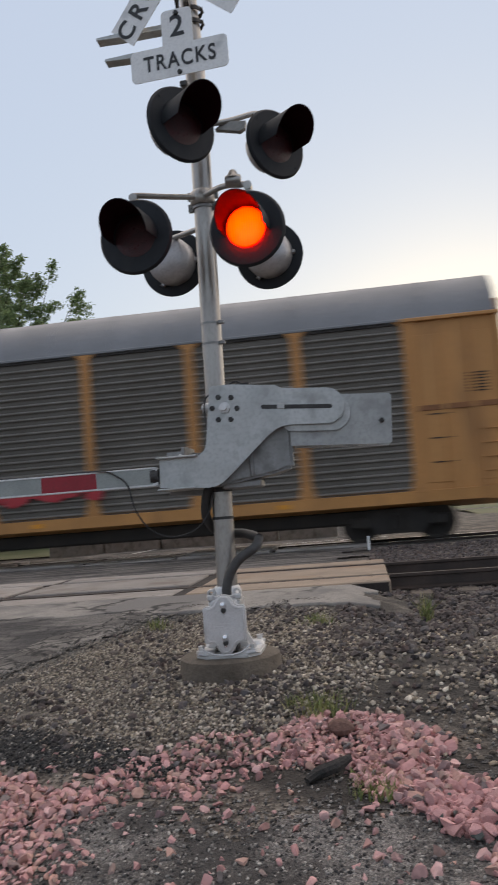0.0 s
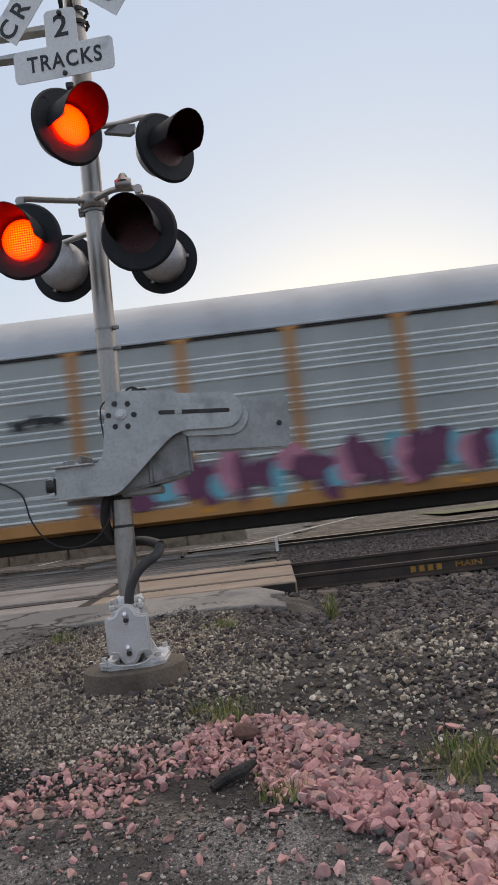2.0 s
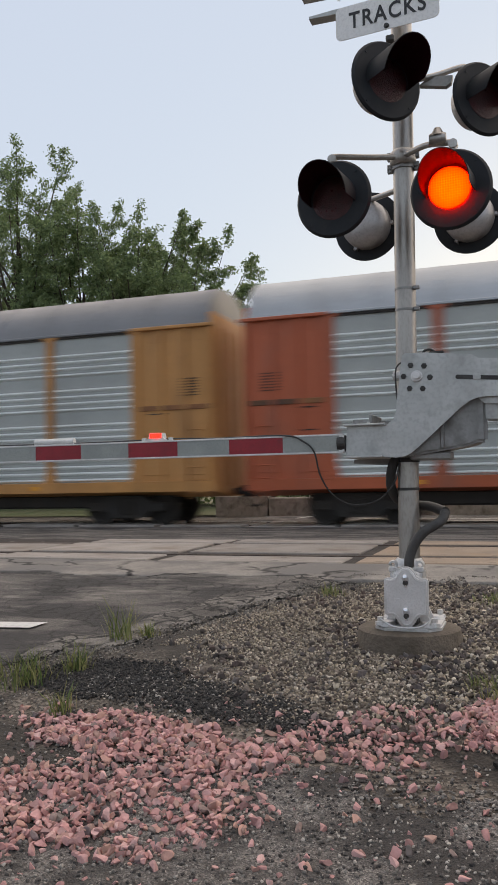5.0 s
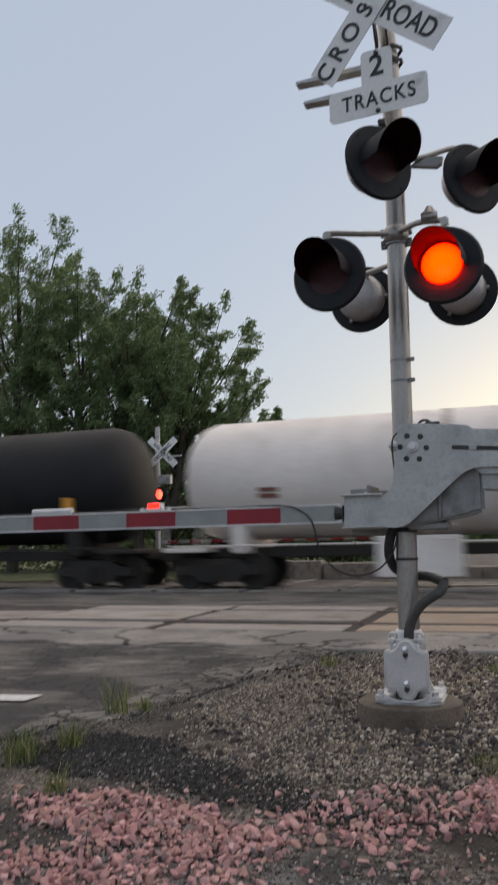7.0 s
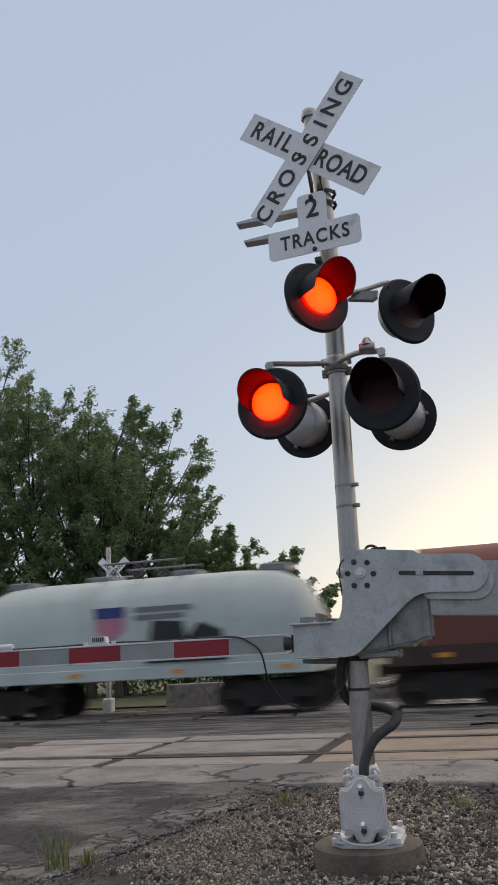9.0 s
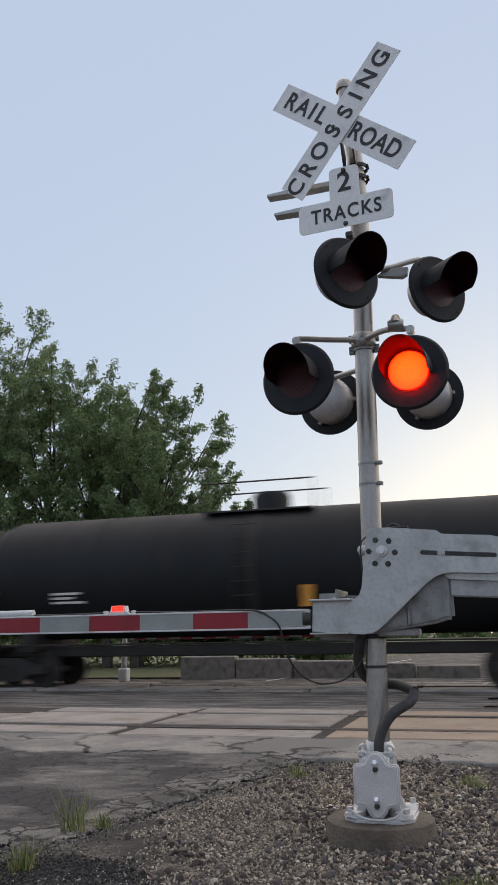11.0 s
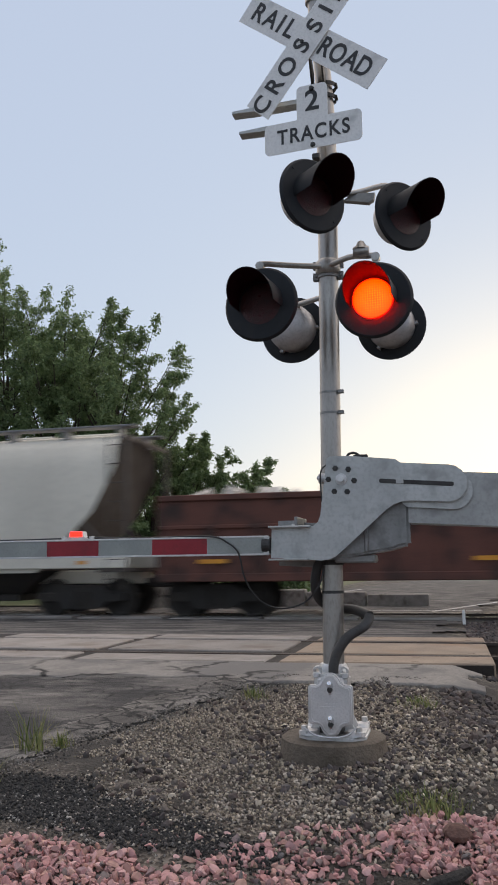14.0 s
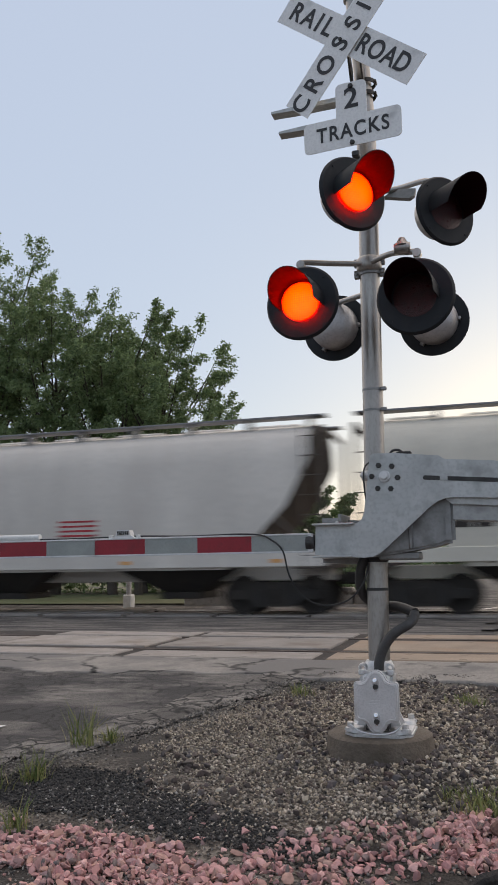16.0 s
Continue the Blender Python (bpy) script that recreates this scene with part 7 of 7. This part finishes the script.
crumb = sheet("asphalt_crumble", np.arange(-2.9, 0.3, 0.025), np.arange(-1.7, 0.0, 0.025), lambda x, y: level(x, y) + 0.006 + bumps(x, y, 2.2, 0.012), DARKTAR, lambda x, y: sootiness(x, y) + ragged(x, y, 0.9) > 0.6)
tagged(crumb, "black crumbled asphalt between gravel and stones", "asphalt", kind="structure")
xy = pick(30000, -2.9, 0.5, -1.8, 0.0, lambda x, y: np.maximum(sootiness(x, y), 0.55 * sootiness(x * 0.93 - 0.06, y * 0.93 - 0.07)), 63)
scatter("asphalt_crumbs", "sooty black asphalt crumbs beside the gravel", "grit", xy, np.random.default_rng(64).uniform(0.004, 0.013, len(xy)), SOOT, 65, 0.8)
xy = pick(34000, -2.2, 2.6, -3.1, -0.8, pinkness, 17)
rng = np.random.default_rng(18)
sizes = (0.010 + 0.019 * rng.random(len(xy)) ** 1.6) * np.where(xy[:, 0] > 0.9, 1.2, 0.95)
order = np.argsort((xy[:, 0] - 1.2) ** 2 + (xy[:, 1] + 2.0) ** 2)
near, rest = order[:300], order[300:]
scatter("pink_stones", "loose pink granite stones", "stones", xy[rest], sizes[rest], PINK, 19, 0.3, rng.uniform(0, 0.035, len(rest)) * pinkness(xy[rest, 0], xy[rest, 1]), True)
pile = thing("stone_pile", "pile of broken pink granite stones", "stones")
shapes, faces = shard_shapes(16, rng)
PINKONE = mat("pink granite block", (0.58, 0.33, 0.315), (0.45, 0.235, 0.225), 0.85, 0, 12, 50, 0.25, vary=0.22)
GREYONE = mat("grey-green stone", (0.10, 0.11, 0.10), (0.07, 0.075, 0.07), 0.85, 0, 12, 50, 0.25, vary=0.3)
stone_meshes = []
for s in shapes:
    me = bpy.data.meshes.new("stone")
    me.from_pydata(s.tolist(), [], faces.tolist())
    me.materials.append(PINKONE if len(stone_meshes) < 14 else GREYONE)
    stone_meshes.append(me)
for i in near:
    ob = new("stone", stone_meshes[int(rng.integers(0, 16))])
    ob.parent = pile
    x, y = xy[i]
    s = sizes[i] * 1.05
    ob.matrix_basis = Matrix.LocRotScale((x, y, height(x, y) + s * 0.3 + rng.uniform(0, 0.03)), Euler(rng.uniform(0, 6.28, 3)), (s, s, s))


# ---- weeds ----
def weeds(x, y, n, tall, spread, seed, label):
    rng = np.random.default_rng(seed)
    w = thing("weed", label, "weed", pose(x, y, height(x, y)), "weeds in the gravel")
    v, f = [], []
    for i in range(n):
        a, r = rng.uniform(0, 6.28), spread * rng.random() ** 0.7
        b = np.array([r * math.cos(a), r * math.sin(a), -0.01])
        lean = rng.normal(0, 0.35, 2)
        hgt = tall * rng.uniform(0.35, 1.0)
        side = np.array([math.cos(a + 1.3), math.sin(a + 1.3), 0]) * rng.uniform(0.002, 0.006)
        k = len(v)
        for t, wd in ((0, 1.0), (0.5, 0.9), (1.0, 0.1)):
            c = b + np.array([lean[0] * hgt * t * t, lean[1] * hgt * t * t, hgt * t])
            v += [c - side * wd, c + side * wd]
        f += [(k, k + 1, k + 3, k + 2), (k + 2, k + 3, k + 5, k + 4)]
    me = bpy.data.meshes.new("foliage")
    me.from_pydata([list(p) for p in v], [], f)
    me.materials.append(WEED)
    ob = new("foliage", me)
    ob.parent = w
    tagged(ob, kind="stuff")


weeds(1.36, 1.95, 60, 0.28, 0.06, 31, "upright yellow-green weed in the ballast")
weeds(0.58, -0.80, 170, 0.11, 0.2, 32, "low green weed in the gravel")
weeds(0.86, -1.66, 180, 0.09, 0.14, 33, "dry yellowish weed among pink stones")
weeds(1.72, -1.62, 260, 0.15, 0.24, 34, "patch of green weeds in the gravel")
weeds(0.43, 1.62, 110, 0.10, 0.18, 35, "low green weed by the apron")
weeds(-2.02, -0.70, 70, 0.22, 0.10, 36, "tuft of tall grass beside the asphalt")
weeds(-2.30, -0.86, 110, 0.24, 0.2, 37, "tuft of tall grass beside the asphalt")
weeds(-1.92, 0.12, 80, 0.14, 0.09, 38, "green weed at the road's broken edge")
weeds(-2.08, -0.02, 50, 0.34, 0.12, 39, "dry stalks at the road's broken edge")
weeds(-0.95, 1.75, 60, 0.12, 0.12, 40, "small weed at the road's edge")
weeds(-1.75, -1.32, 40, 0.18, 0.08, 41, "tuft of grass behind the pink stones")
# a charred stick and a brown lump among the pink stones
stick = thing("charred_wood", "short charred piece of wood among the stones", "wood", pose(0.65, -1.55, height(0.65, -1.55) + 0.03, 0, -8, 28))
bm = tube(bmesh.new(), [(-0.11, 0, 0), (-0.05, 0.01, 0.012), (0.04, -0.005, 0.02), (0.12, 0.004, 0.03)], [0.018, 0.028, 0.03, 0.016], 8)
for v in bm.verts:
    v.co += Vector(noise.noise_vector(v.co * 30)) * 0.008
part("stick", bm, mat("charred wood", (0.02, 0.019, 0.018), (0.045, 0.04, 0.036), 0.9, 0, 20, 80, 0.5), stick)
lump = thing("brown_rock", "dark brown rock on the pink stones", "rock", pose(0.70, -1.17, height(0.70, -1.17) + 0.055))
bm = bmesh.new()
bmesh.ops.create_icosphere(bm, subdivisions=2, radius=0.07)
for v in bm.verts:
    v.co = v.co * (1 + 0.25 * noise.noise(v.co * 14)) * 1.0
    v.co.z *= 0.6
part("rock", bm, mat("brown stone", (0.14, 0.075, 0.058), (0.10, 0.055, 0.045), 0.9, 0, 15, 60, 0.4), lump)


# ---- what moves ----
def flash(board, spans, on, off):
    """The lit board comes up to the lens while its lamp is on."""
    rows = [] if spans[0][0] <= 0 else [(0.0, pose(0, off, 0))]
    for a, b in spans:
        up, down = round(a * 30), round(b * 30)
        if a <= 0:
            rows += [(0.0, pose(0, on, 0)), (0.05, pose(0, on, 0)), (0.08, pose(0, off, 0))]
            continue
        rows += [((up - 1) / 30, pose(0, off, 0)), (up / 30, pose(0, on, 0))]
        if b < 16:
            rows += [((down - 1) / 30, pose(0, on, 0)), (down / 30, pose(0, off, 0))]
    last = on if any(a < 16 <= b for a, b in spans) else off
    rows.append((16.0, pose(0, last, 0)))
    walk(board, rows)


def motions():
    times = [0, 1 / 30, 2 / 30, 4, 8, 12, 16 - 2 / 30, 16 - 1 / 30, 16]
    for car, mid in CARS:
        walk(car, [(t, pose(mid + SPEED * t, TRAIN_Y, FAR_Z)) for t in times])
    left = [(0.05, 0.65), (1.45, 2.05), (2.87, 3.45), (4.28, 4.9), (5.68, 6.32), (7.15, 7.75), (8.57, 9.15), (9.97, 10.6), (11.37, 11.95), (12.78, 13.42), (14.17, 14.8), (15.57, 16)]
    right = [(0.0, 0.03), (0.75, 1.42), (2.17, 2.85), (3.57, 4.25), (4.95, 5.65), (6.37, 7.07), (7.8, 8.45), (9.2, 9.95), (10.65, 11.33), (11.97, 12.73), (13.45, 14.13), (14.85, 15.52)]
    flash(led_left, left, -0.022, 0.05)
    flash(led_upper, left, -0.022, 0.05)
    flash(led_right, right, -0.022, 0.05)
    for board in arm_boards:
        flash(board, [(max(a - 0.12, 0.0), b) for a, b in right], -0.026, 0.0)
    for k, board in enumerate(far_boards):
        flash(board, right if k % 2 else left, -0.02, 0.01)


motions()
